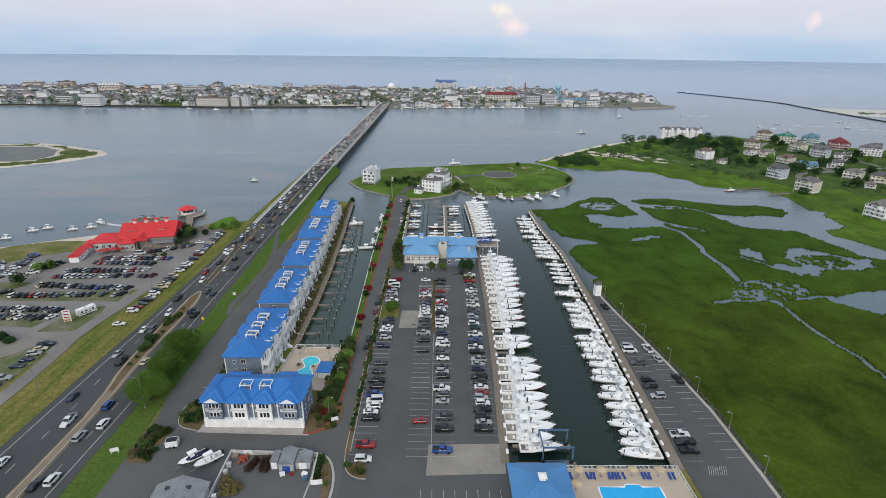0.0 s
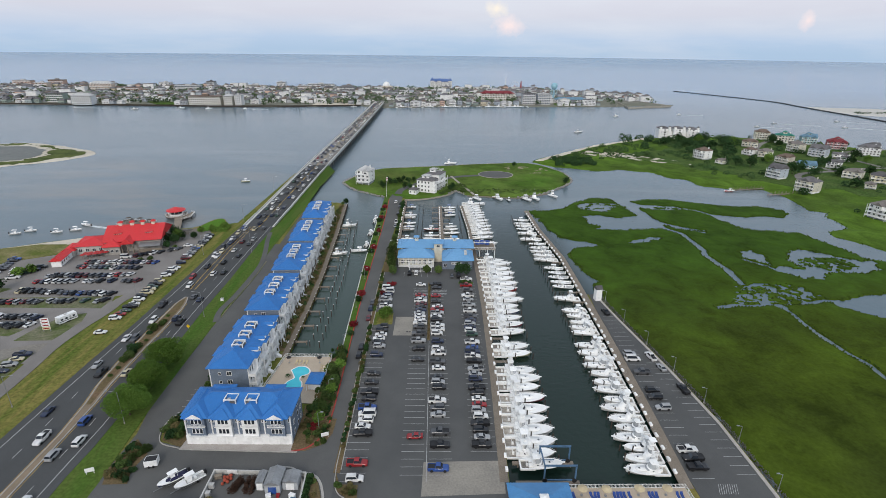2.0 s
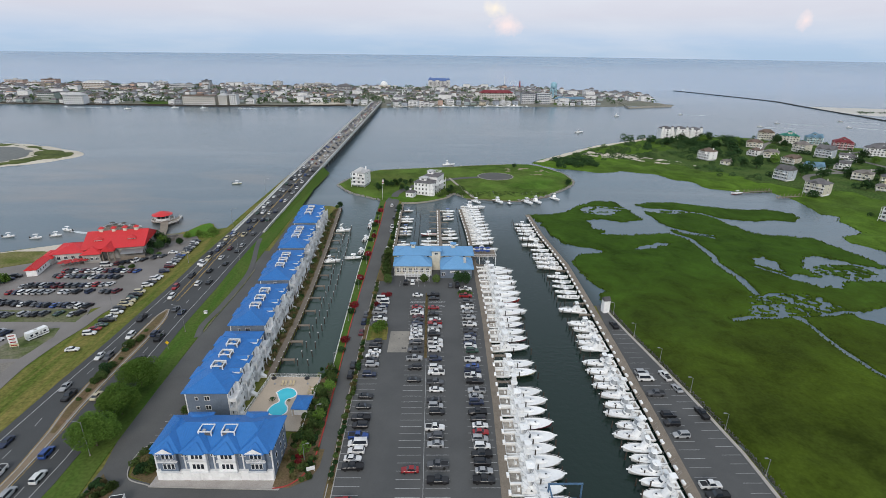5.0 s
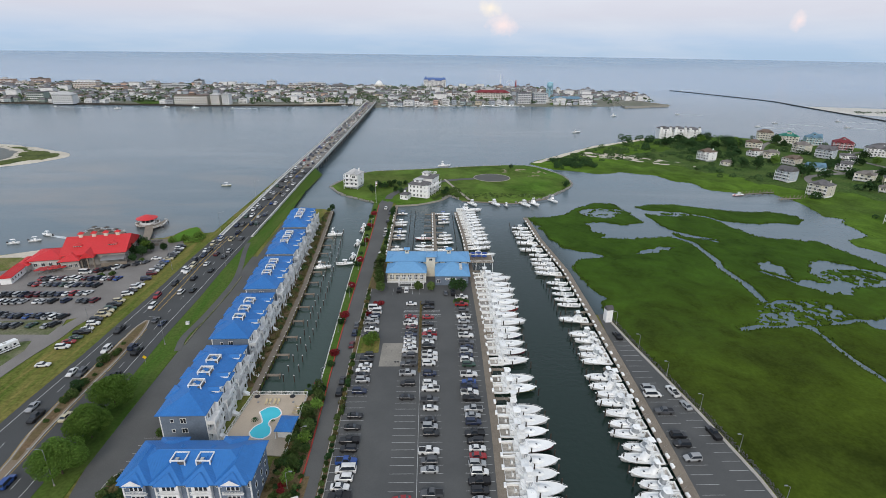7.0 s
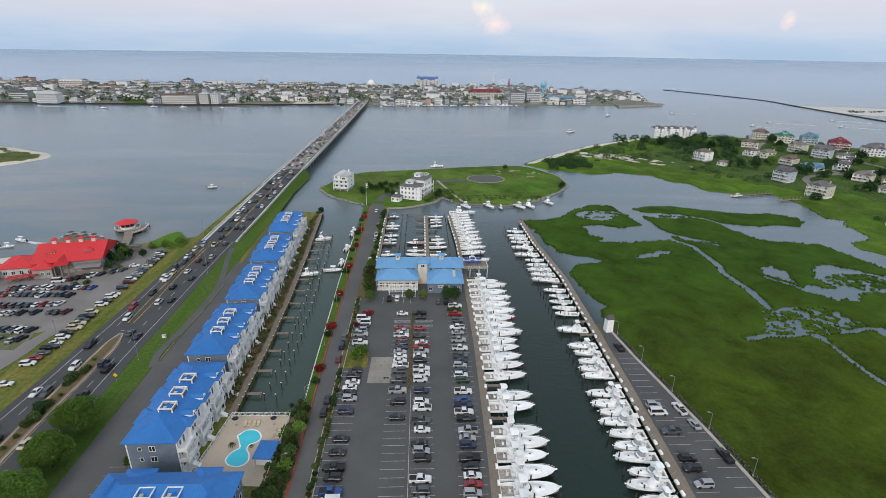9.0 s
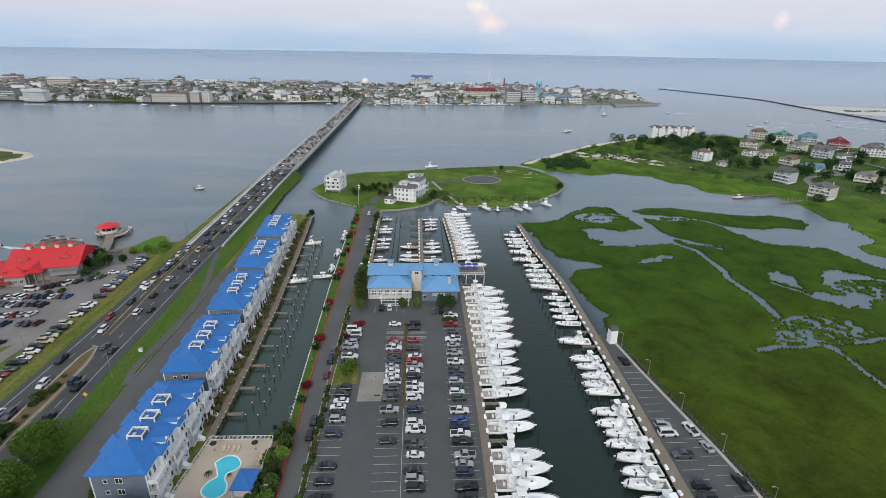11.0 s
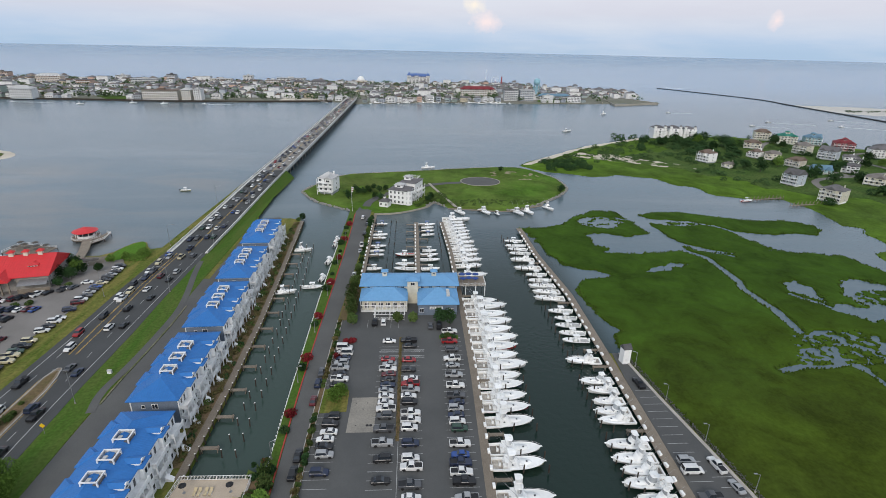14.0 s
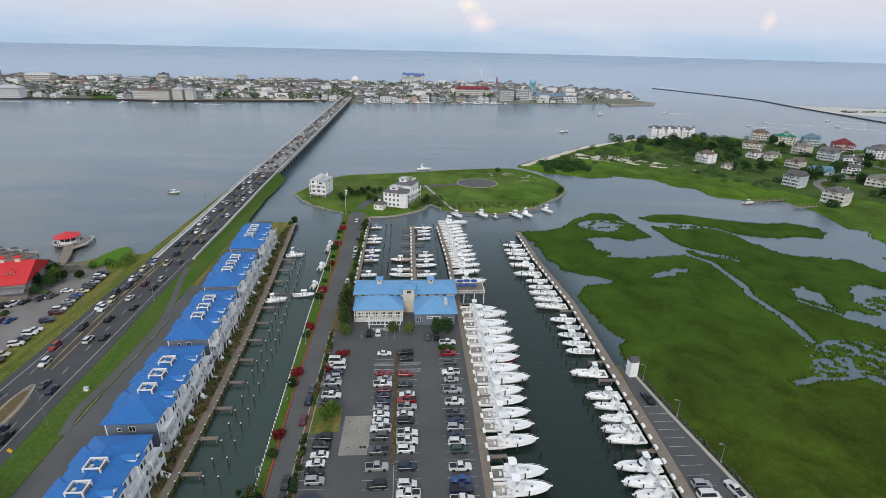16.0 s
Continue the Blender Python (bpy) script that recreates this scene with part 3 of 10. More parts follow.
HW_E = [(-84, -200), (-87.4, 60), (-88.4, 102), (-87.9, 112), (-88.4, 135), (-90.0, 164), (-91.2, 188), (-91.6, 219), (-92.8, 245), (-93.4, 290), (-94, 428)]
LINE_W = [(-115, -100), (-112.6, 60), (-111.6, 119), (-110.9, 150), (-110.2, 170), (-109.9, 200), (-109.6, 222), (-110.4, 255), (-110.4, 305)]
LINE_E = [(-88, -100), (-91.4, 60), (-90.8, 105), (-90.5, 122), (-92.2, 145), (-93.6, 168), (-94.3, 190), (-94.6, 222), (-95.1, 250), (-95.6, 305)]
MEDIAN_W = [(-99.2, -100), (-99.6, 60), (-99.7, 116), (-101.0, 129), (-103.0, 139), (-103.9, 154), (-104.4, 171), (-104.4, 188), (-104.6, 206), (-105.7, 224), (-106.8, 253), (-106.9, 305)]
MEDIAN_E = [(-96.6, -100), (-97.0, 60), (-97.9, 116), (-98.3, 129), (-99.2, 139), (-99.6, 154), (-99.4, 171), (-99.9, 188), (-102.6, 206), (-103.1, 224), (-104.9, 253), (-105.4, 305)]
SHORE_W = [(-116.5, 430), (-117, 330), (-117, 298), (-121.5, 296), (-124.6, 300), (-127, 304.6), (-130.2, 306.2), (-133, 304), (-134.8, 299), (-136.5, 292), (-140, 288), (-150, 286), (-166, 284), (-183, 274), (-208, 262), (-228, 250), (-300, 225), (-700, 150)]
QUAY_N = [(-66, 343), (-84, 342), (-86, 350), (-87, 380), (-91.5, 420), (-93, 430)]
main = [(-700, -600), (82, -600)] + LOT_E + [(65.4, 203), (64.4, 170), (63.2, 135), (61.2, 98.5), (19.0, 98.5)]
main += [(20.2, 140), (21.6, 190), (21.8, 258), (-19, 258), (-20.5, 356)] + CANAL_E[::-1] + CANAL_W + QUAY_N + SHORE_W
g = Build().slab(main, -3.0, LOT - 0.12)
structure("ground", "low mainland of mown and dry grass held by quay walls", g, verge)


def flat(name, label, outline, top, material, low=0.2, category=""):
    return structure(name, label, Build().slab(outline, top - low, top), material, category=category)


# asphalt: the marina lot with its lane, the front drive, the apartments' road, the eastern lot
flat("car_park", "grey asphalt marina car park", [(-23.6, -40), (18.0, -40), (18.8, 103), (20.0, 140), (21.2, 190), (21.2, 231), (-18.5, 232), (-19.0, 226), (-23.0, 226)], LOT, asphalt_lot, category="car park")
flat("lane", "dark asphalt lane beside the canal", [(-29.6, 104), (-20.5, 104), (-23.7, 114), (-24.0, 150), (-24.4, 226), (-22.4, 300), (-22.2, 356), (-22, 366), (-28.5, 372), (-31.2, 356), (-30.0, 300), (-29.8, 200), (-28.6, 150), (-28.2, 122)], LOT + 0.01, asphalt, category="lane")
flat("club_forecourt", "grey paved forecourt before the clubhouse", [(-18.4, 232.2), (21.0, 231.2), (21.0, 241), (-18.4, 242)], LOT - 0.02, asphalt_lot, category="paving")
flat("club_side_bed", "mulched bed under the trees beside the clubhouse", [(-24.0, 226.2), (-19.1, 226.2), (-18.6, 232.2), (-18.6, 256), (-23.6, 256)], LOT - 0.02, bare_earth, category="bed")
flat("drive", "dark asphalt drive before the apartments", [(-82, -40), (-23.7, -40), (-20.6, 104), (-28.4, 122), (-31.0, 113), (-35.5, 110.2), (-64, 111.6), (-72, 114), (-73.5, 119), (-72.2, 124.6), (-66.2, 125), (-66.4, 136), (-69.5, 142), (-71.8, 152), (-72.4, 200), (-77.2, 262), (-84.4, 262), (-83.6, 234), (-82.4, 208), (-82.2, 172), (-81.4, 127), (-79.5, 117), (-80, 100)], LOT - 0.02, asphalt, category="drive")
flat("apron", "paved parking apron behind the apartments", [(-77.2, 200), (-72.4, 200), (-72.5, 345), (-84, 341), (-82, 262)], LOT - 0.045, asphalt, category="apron")
flat("east_car_park", "grey asphalt strip of parking by the marsh", [(64.8, -40), (81.5, -40), (81.3, 97), (80.6, 121), (78.0, 145), (74.8, 165), (72.2, 181), (71.0, 190), (69.6, 203), (67.2, 203), (66.2, 190), (65.8, 170), (64.8, 135), (63.2, 104)], LOT, asphalt_lot, category="car park")
flat("gravel_car_park", "dusty grey gravel car park of the restaurant", [(-132.5, 150), (-132.5, 162), (-129.5, 176), (-130, 190), (-133, 199.5), (-125, 203), (-121.8, 224), (-121.2, 250), (-123, 276), (-128, 284), (-140, 282), (-156, 276), (-182, 262), (-185, 247), (-200, 238), (-214, 226), (-232, 205), (-260, 190), (-260, 150)], LOT, gravel, category="car park")
flat("dirt_lane", "pale dusty lane off the side road", [(-132, 163.5), (-140, 161.5), (-148, 158), (-160, 150), (-190, 128), (-186, 122), (-152, 142), (-145.5, 148.5), (-140, 155), (-132, 157)], LOT + 0.016, mat("pale_dirt", (0.24, 0.225, 0.20), 0.95, 0.15, 1.5, 0.06, 0.2, other=(0.17, 0.155, 0.135), spec=0.05), category="lane")
structure("side_road", "worn pale asphalt side road", Build().strip(bend([(-131.5, -100), (-131, 60), (-130.2, 124), (-130.8, 146), (-132.0, 160), (-131.0, 174), (-129.0, 186), (-128.5, 196), (-124.5, 208)]), 5.0, LOT - 0.2, LOT + 0.02), gravel, category="road")
for outline in ([(-148, 164), (-146.2, 174.5), (-141.3, 183.5), (-135.0, 184.6), (-132.6, 177), (-134.8, 164.4)], [(-134.6, 128), (-134.6, 146), (-135.2, 156.4), (-140.1, 156.2), (-145.4, 147.4), (-156, 136), (-150, 126)], [(-186, 189), (-132.2, 188.6), (-132.2, 196.5), (-138, 199), (-160, 198.4), (-186, 197)], [(-178, 169), (-152, 167), (-150, 172), (-160, 174.5), (-180, 175)], [(-200, 205), (-188, 208), (-180, 206), (-184, 200), (-200, 199)]):
    flat("parking_grass", "worn dry grass patch in the gravel car park", outline, LOT + 0.012, worn_grass, category="grass")
flat("shore_grass", "tan and green grass above the restaurant shore", [(-300, 205), (-252, 222), (-224, 252), (-207, 259.5), (-193, 260), (-184.4, 252), (-186, 247), (-199.4, 239.5), (-213, 228), (-232, 206), (-262, 190), (-300, 190)], LOT + 0.02, shore_turf, category="grass")
flat("highway", "dark asphalt divided highway on the causeway", HW_W + HW_E[::-1], LOT + 0.05, asphalt_road, 0.3, category="road")
flat("quay_lawn", "strip of green lawn between canal and lane", CANAL_E + [(-31.6, 356), (-30.6, 300), (-29.9, 200), (-28.6, 150), (-28.2, 122), (-31.5, 113.5), (-35.5, 113), (-35.5, 157)], LOT - 0.04, lawn, category="lawn")
flat("causeway_lawn", "green mown grass beside the causeway", [(-91.2, 428), (-86, 380), (-85, 345), (-84.2, 240), (-83.2, 225), (-82.4, 172), (-81.2, 127), (-80.7, 117), (-79.5, 100), (-79.5, 40), (-89, 40), (-91, 125), (-92, 185), (-93.6, 249), (-94.6, 290), (-95, 428)], LOT, lawn, category="lawn")


def across(line, y):
    return float(np.interp(y, [p[1] for p in line], [p[0] for p in line]))


def between(a, b, f, y):
    return across(a, y) * (1 - f) + across(b, y) * f


PAVED = [-100, 60, 100, 116, 129]
BED = [129, 134, 139, 146, 154, 162, 171, 180, 188, 194]
flat("median", "tan paved median strip between pale kerbs", [(across(MEDIAN_W, y), y) for y in PAVED] + [(across(MEDIAN_E, y), y) for y in PAVED[::-1]], LOT + 0.15, mat("tan_paving", (0.25, 0.195, 0.135), 0.9, 0.15, 3.0, 0.2, 0.1, other=(0.17, 0.135, 0.10)), category="median")
flat("median_bed", "bare earth and grass median bed with clumps of shrub", [(across(MEDIAN_W, y) + 0.5, y) for y in BED] + [(-102.6, 197.6)] + [(across(MEDIAN_E, y) - 0.9, y) for y in BED[::-1]], LOT + 0.17, bare_earth, category="median")
flat("median_apron", "tan paved edge of the median bed", [(across(MEDIAN_W, y), y) for y in BED] + [(-103.4, 198.6), (-102.2, 198.6)] + [(across(MEDIAN_E, y), y) for y in BED[::-1]], LOT + 0.13, MATS["tan_paving"], category="median")
for line in ([(across(MEDIAN_W, y), y) for y in PAVED + BED] + [(-103.4, 198.6), (-102.2, 198.6)] + [(across(MEDIAN_E, y), y) for y in (PAVED + BED)[::-1]],):
    structure("median_kerb", "pale concrete kerb of the median", Build().strip(line, 0.3, LOT, LOT + 0.22), kerb_mat, category="kerb")

flat("point_grass", "bright green grass on the small point by the causeway", bend([(-135.4, 292), (-134.0, 299), (-130.2, 305.4), (-127.4, 303.8), (-125.2, 299.6), (-123.8, 293.5), (-124.4, 289), (-126.8, 285), (-130, 282), (-134, 286), (-135.4, 292)], 3)[:-1], LOT + 0.06, lush_grass, 0.3, category="grass")
# ---- marsh, island, peninsula, spit: low natural land ----
MARSH = [(62, 330), (76, 330), (88, 338), (96, 350), (114, 363), (126, 362), (129, 348), (131, 340), (132, 321), (116, 317), (106, 323), (96, 320), (96, 304), (102, 299), (97, 294), (115, 292), (136, 296), (142, 298), (141, 304), (148, 296), (160, 293), (187, 298), (198, 293), (218, 289), (220, 279), (223, 265), (225, 255), (225, 249), (230, 246), (300, 215), (340, 120), (340, 20), (84, 20), (83.5, 97), (82.5, 121), (79.7, 145), (76.5, 165), (73.9, 181), (72.7, 190), (71.2, 203)]
MARSH += [(74.5, 205.8), (72.2, 208), (72.6, 215.4), (76.4, 220), (73.0, 229.7), (70.6, 242), (71.4, 255.6), (75.4, 262.2), (90, 266.4), (90.5, 268.6), (79, 274.0), (72.0, 279.5), (68.0, 293.2), (66.0, 314.3), (63.5, 327.6)]
BANK = [(140, 354), (147, 360), (168, 361), (185, 353), (205, 344), (225, 345), (238, 337), (234, 326), (226, 320), (211, 321), (196, 320), (183, 325), (179, 333), (168, 342), (150, 347), (142, 348)]
LOBE = [(140, 341), (146, 337), (156, 334), (172, 338), (180, 326), (183, 310), (187, 298), (177, 292), (160, 293), (150, 301), (143, 309), (140, 321)]
POOLS = [
    [(99, 344), (104, 347), (111, 350), (123, 351), (130, 344), (121, 339), (116, 330), (106, 333), (98, 336)],
    [(109, 271), (117, 278), (132, 280), (121, 273)],
    [(169, 199), (183, 202), (196, 206), (214, 207), (202, 187), (184, 185), (175, 192)],
    [(183, 247), (194, 260), (203, 261), (209, 254), (217, 248), (220, 244), (227, 247), (222, 234), (201, 230), (192, 232), (185, 223), (173, 227), (168, 234), (174, 238), (183, 234), (184, 241)],
    [(163, 259), (172, 261), (174, 254), (170, 240), (165, 247), (160, 248)],
]
SPECKLED = [[(113, 352), (124, 350), (130, 344), (118, 337), (104, 334), (100, 338)], [(135, 214), (149, 218), (167, 217), (171, 204), (154, 197), (128, 197)], [(184, 240), (190, 250), (212, 250), (214, 236), (196, 232)], [(150, 342), (168, 340), (172, 336), (152, 337)]]
CREEKS = [([(139, 304), (145, 285), (144, 255), (143, 218), (143, 200), (146, 194)], 1.7), ([(146, 194), (147, 173), (149, 140), (152, 100), (156, 60)], 0.9), ([(119, 194.5), (129, 196), (149, 198), (170, 201), (180, 199)], 1.0), ([(160, 248), (166, 240), (173, 232)], 1.0), ([(128, 197), (136, 206), (140, 214)], 0.5), ([(146, 300), (153, 294), (160, 290)], 0.8)]


def marsh(x, y):
    ragged = 1.0 * field(x, y, 7.0, 1) + 0.9 * field(x, y, 2.6, 2) + 0.6 * field(x, y, 1.5, 31)
    d = np.maximum(np.maximum(inside(x, y, MARSH), inside(x, y, BANK)), inside(x, y, LOBE)) + ragged
    for line, half in CREEKS:
        d = np.minimum(d, line_gap(x + 1.5 * field(x, y, 9.0, 32), y + 1.5 * field(x, y, 9.0, 33), line, False) - half * 1.0 + 0.16 * ragged)
    for pool in POOLS:
        d = np.minimum(d, -inside(x, y, pool) + 1.5 * ragged)
    for patch in SPECKLED:
        islet = 1.8 * field(x, y, 2.6, 3) + 2.6 * field(x, y, 1.5, 4) - (0.8 if patch[0][0] == 113 else -0.35)
        d = np.where(inside(x, y, patch) > 0, np.where(islet > 0, np.minimum(islet, 3.0), islet), d)
    return d


terrain("marsh", "green salt marsh cut by creeks and shallow pools", 60, 340, 40, 366, 0.8, marsh, marsh_grass, top=0.55, rise=1.0, rough=0.10)

ISLAND = [(-72, 404), (-59, 381), (-36, 362), (-25, 355), (-6, 358), (10, 370), (16, 380), (25, 368), (35, 366), (60, 363), (84, 377), (111, 411), (113, 440), (107, 458), (88, 483), (45, 478), (12, 469), (-24, 460), (-49, 452), (-65, 425)]
PENINSULA = [(92, 492), (99, 482), (110, 469), (122, 467), (145, 454), (167, 459), (190, 451), (200, 427), (209, 423), (214, 400), (230, 391), (256, 390), (262, 367), (254, 335), (266, 331), (257, 322), (255, 298), (238, 293), (233, 281), (240, 270), (250, 240), (420, 180), (900, 180), (900, 420), (506, 577), (428, 623), (381, 664), (315, 656), (258, 639), (176, 585), (132, 534), (104, 509)]
terrain("island", "grassy round island behind a low stone bank", -80, 122, 348, 492, 1.2, lambda x, y: inside(x, y, bend(ISLAND + ISLAND[:1], 4)[:-1]) + 0.4 * field(x, y, 3.0, 8), island_turf, top=1.55, rise=1.5, rough=0.1)
terrain("peninsula", "marshy green peninsula with scrub and houses", 84, 700, 230, 672, 3.0, lambda x, y: inside(x, y, PENINSULA) + 2.0 * field(x, y, 12.0, 9), meadow, top=1.3, rise=6.0, rough=0.25)
SPIT = [(-560, 380), (-440, 425), (-383, 446), (-367, 461), (-352, 470), (-340, 488), (-335, 518), (-368, 542), (-412, 564), (-444, 574), (-477, 565), (-620, 560)]
SPIT_POOL = [(-500, 430), (-400, 466), (-376, 475), (-374, 501), (-390, 532), (-420, 551), (-457, 549), (-560, 520)]
terrain("sand_spit", "pale sand spit round a tidal pool", -620, -325, 380, 585, 2.5, lambda x, y: inside(x, y, bend(SPIT, 4)) + 2.0 * field(x, y, 14.0, 10), sand, top=0.9, rise=6.0, rough=0.1)
terrain("spit_grass", "band of green grass on the sand spit", -620, -340, 380, 575, 2.0, lambda x, y: np.minimum(inside(x, y, bend(SPIT, 4)) - 7, -inside(x, y, SPIT_POOL) + 1.0) + 5.0 * field(x, y, 11.0, 12) + 4.0 * field(x, y, 4.0, 13), mat("spit_grass", (0.115, 0.135, 0.045), 0.95, 0.35, 0.5, 0.08, 0.3, other=(0.05, 0.072, 0.024), spread=1.0, spec=0.05), top=1.3, rise=2.0, rough=0.15)
terrain("spit_flat", "dark mud flat inside the sand spit", -620, -365, 410, 560, 3.0, lambda x, y: inside(x, y, SPIT_POOL) + 2.0 * field(x, y, 12.0, 14), mud, top=1.02, rise=1.0, rough=0.0)
BEACH = [(752, 1075), (790, 1062), (850, 1040), (930, 1015), (1400, 900), (1400, 800), (900, 872), (790, 900), (748, 935), (742, 1010)]
terrain("far_beach", "pale ocean beach beyond the inlet", 700, 1400, 700, 1160, 8.0, lambda x, y: inside(x, y, BEACH) + 4.0 * field(x, y, 40.0, 15), pale_sand, top=2.0, rise=12.0, rough=0.3)
TOWN = [(-1900, 900), (-805, 972), (-545, 967), (-388, 962), (-268, 974), (-138, 1000), (-91, 971), (24, 1003), (136, 1020), (244, 1020), (358, 1035), (482, 1068), (470, 1090), (430, 1180), (460, 1300), (420, 1370), (300, 1440), (0, 1470), (-700, 1470), (-1900, 1480)]
terrain("town_ground", "flat barrier island under the town, sand and lots", -1900, 500, 890, 1500, 12.0, lambda x, y: inside(x, y, TOWN) + 2.0 * field(x, y, 30.0, 16), mat("town_soil", (0.20, 0.19, 0.165), 0.95, 0.2, 0.1, 0.01, 0.0, other=(0.10, 0.12, 0.06)), top=2.0, rise=2.0, rough=0.1)
terrain("scrub_ground", "dark scrubby turf among the houses of the peninsula", 150, 620, 300, 640, 3.0, lambda x, y: inside(x, y, PENINSULA) - 26 - np.where(x < 260, 26, 0) - np.clip(400 - y, 0, 40) + 12.0 * field(x, y, 26.0, 41) + 7.0 * field(x, y, 9.0, 42), scrub_turf, top=1.62, rise=2.0, rough=0.15)
terrain("island_bare_patch", "bare pale patches in the island grass", 40, 105, 425, 475, 1.2, lambda x, y: np.minimum(np.minimum(inside(x, y, [(50, 452), (70, 466), (96, 462), (104, 445), (92, 428), (76, 440)]), 2.0 * field(x, y, 6.0, 51) + 1.4 * field(x, y, 2.4, 52) - 0.5), 3.0), bare_patch, top=1.66, rise=0.2, rough=0.0)
FLATS = [(150, 530), (160, 548), (182, 545), (205, 530), (228, 505), (250, 482), (244, 474), (222, 482), (200, 497), (172, 512)]
terrain("sand_flat", "pale bare sand flat broken by tufts on the peninsula", 145, 255, 468, 552, 1.2, lambda x, y: np.minimum(inside(x, y, FLATS), 2.0 * field(x * 0.6 + y * 0.4, y * 0.6 - x * 0.4, 5.0, 18) + 1.2 * field(x, y, 2.0, 19) + 0.85 - 0.008 * np.abs(x - 190)), sand, top=1.75, rise=0.3, rough=0.0)
NORTH_BEACH = [(96, 496), (176, 582), (258, 640), (262, 634), (180, 574), (104, 492)]
terrain("north_beach", "narrow pale beach along the bay shore", 90, 270, 485, 645, 2.0, lambda x, y: inside(x, y, NORTH_BEACH) + 1.2 * field(x, y, 9.0, 20), sand, top=1.55, rise=0.8, rough=0.0)
for line in ([(520, 470), (420, 470), (360, 455), (318, 440), (300, 405)], [(360, 455), (352, 500), (345, 545), (372, 590), (400, 620)], [(420, 470), (418, 520), (430, 545), (500, 570)]):
    structure("residents_road", "pale worn asphalt road among the houses", Build().strip(bend(line), 5.0, 1.2, 1.75), gravel, category="road")
SHORE_SAND = [(-300, 224), (-228, 250), (-208, 261), (-186, 273), (-183, 262), (-200, 258), (-226, 246), (-300, 215)]
flat("shore_sand", "tan sandy shore below the restaurant", SHORE_SAND, LOT - 0.06, sand, 0.4, category="shore")


# ---- vehicles ----
FIRST = {}


def place(key, maker, m, label="", group=""):
    """The first of a kind is built, the next ones are copies of it."""
    if key in FIRST:
        ob = copy_thing(FIRST[key], m)
    else:
        ob = FIRST[key] = maker()
        ob.matrix_basis = m
    return tagged(ob, label, "", group)


def loft(rings, close=True):
    """A skin over rings of equal count, capped at both ends."""
    b, n = Build(), len(rings[0])
    vs = [p for ring in rings for p in ring]
    fs = [(k * n + i, k * n + (i + 1) % n, (k + 1) * n + (i + 1) % n, (k + 1) * n + i) for k in range(len(rings) - 1) for i in range(n)]
    if close:
        fs += [tuple(range(n))[::-1], tuple(range((len(rings) - 1) * n, len(rings) * n))]
    return b.add(vs, fs)


def car_ring(x, w, z0, z1, soft=0.12):
    return [(x, -w * 0.94, z0), (x, w * 0.94, z0), (x, w, z0 + soft), (x, w, z1 - soft), (x, w * 0.90, z1), (x, -w * 0.90, z1), (x, -w, z1 - soft), (x, -w, z0 + soft)]


CAR_SHAPES = {  # length, width, bonnet height, belt height, roof height, cabin: foot front and back, roof front and back
    "c": (4.75, 1.84, 0.86, 0.96, 1.46, 0.95, -1.75, 0.20, -1.05),
    "s": (4.75, 1.92, 1.02, 1.10, 1.78, 1.10, -2.25, 0.45, -2.05),
    "p": (5.80, 2.00, 1.12, 1.18, 1.92, 1.25, -0.85, 0.60, -0.70),
    "v": (5.60, 2.05, 1.05, 1.15, 2.20, 1.75, -2.70, 1.00, -2.60),
}
CAR_NAMES = {"c": ("saloon_car", "saloon car", "car"), "s": ("suv", "sport utility car", "car"), "p": ("pickup_truck", "pickup truck with open bed", "truck"), "v": ("van", "tall passenger van", "van")}


def wheel_mesh(r, wide):
    b = Build()
    b.tube((0, -wide / 2, 0), (0, wide / 2, 0), r, n=14)
    return b


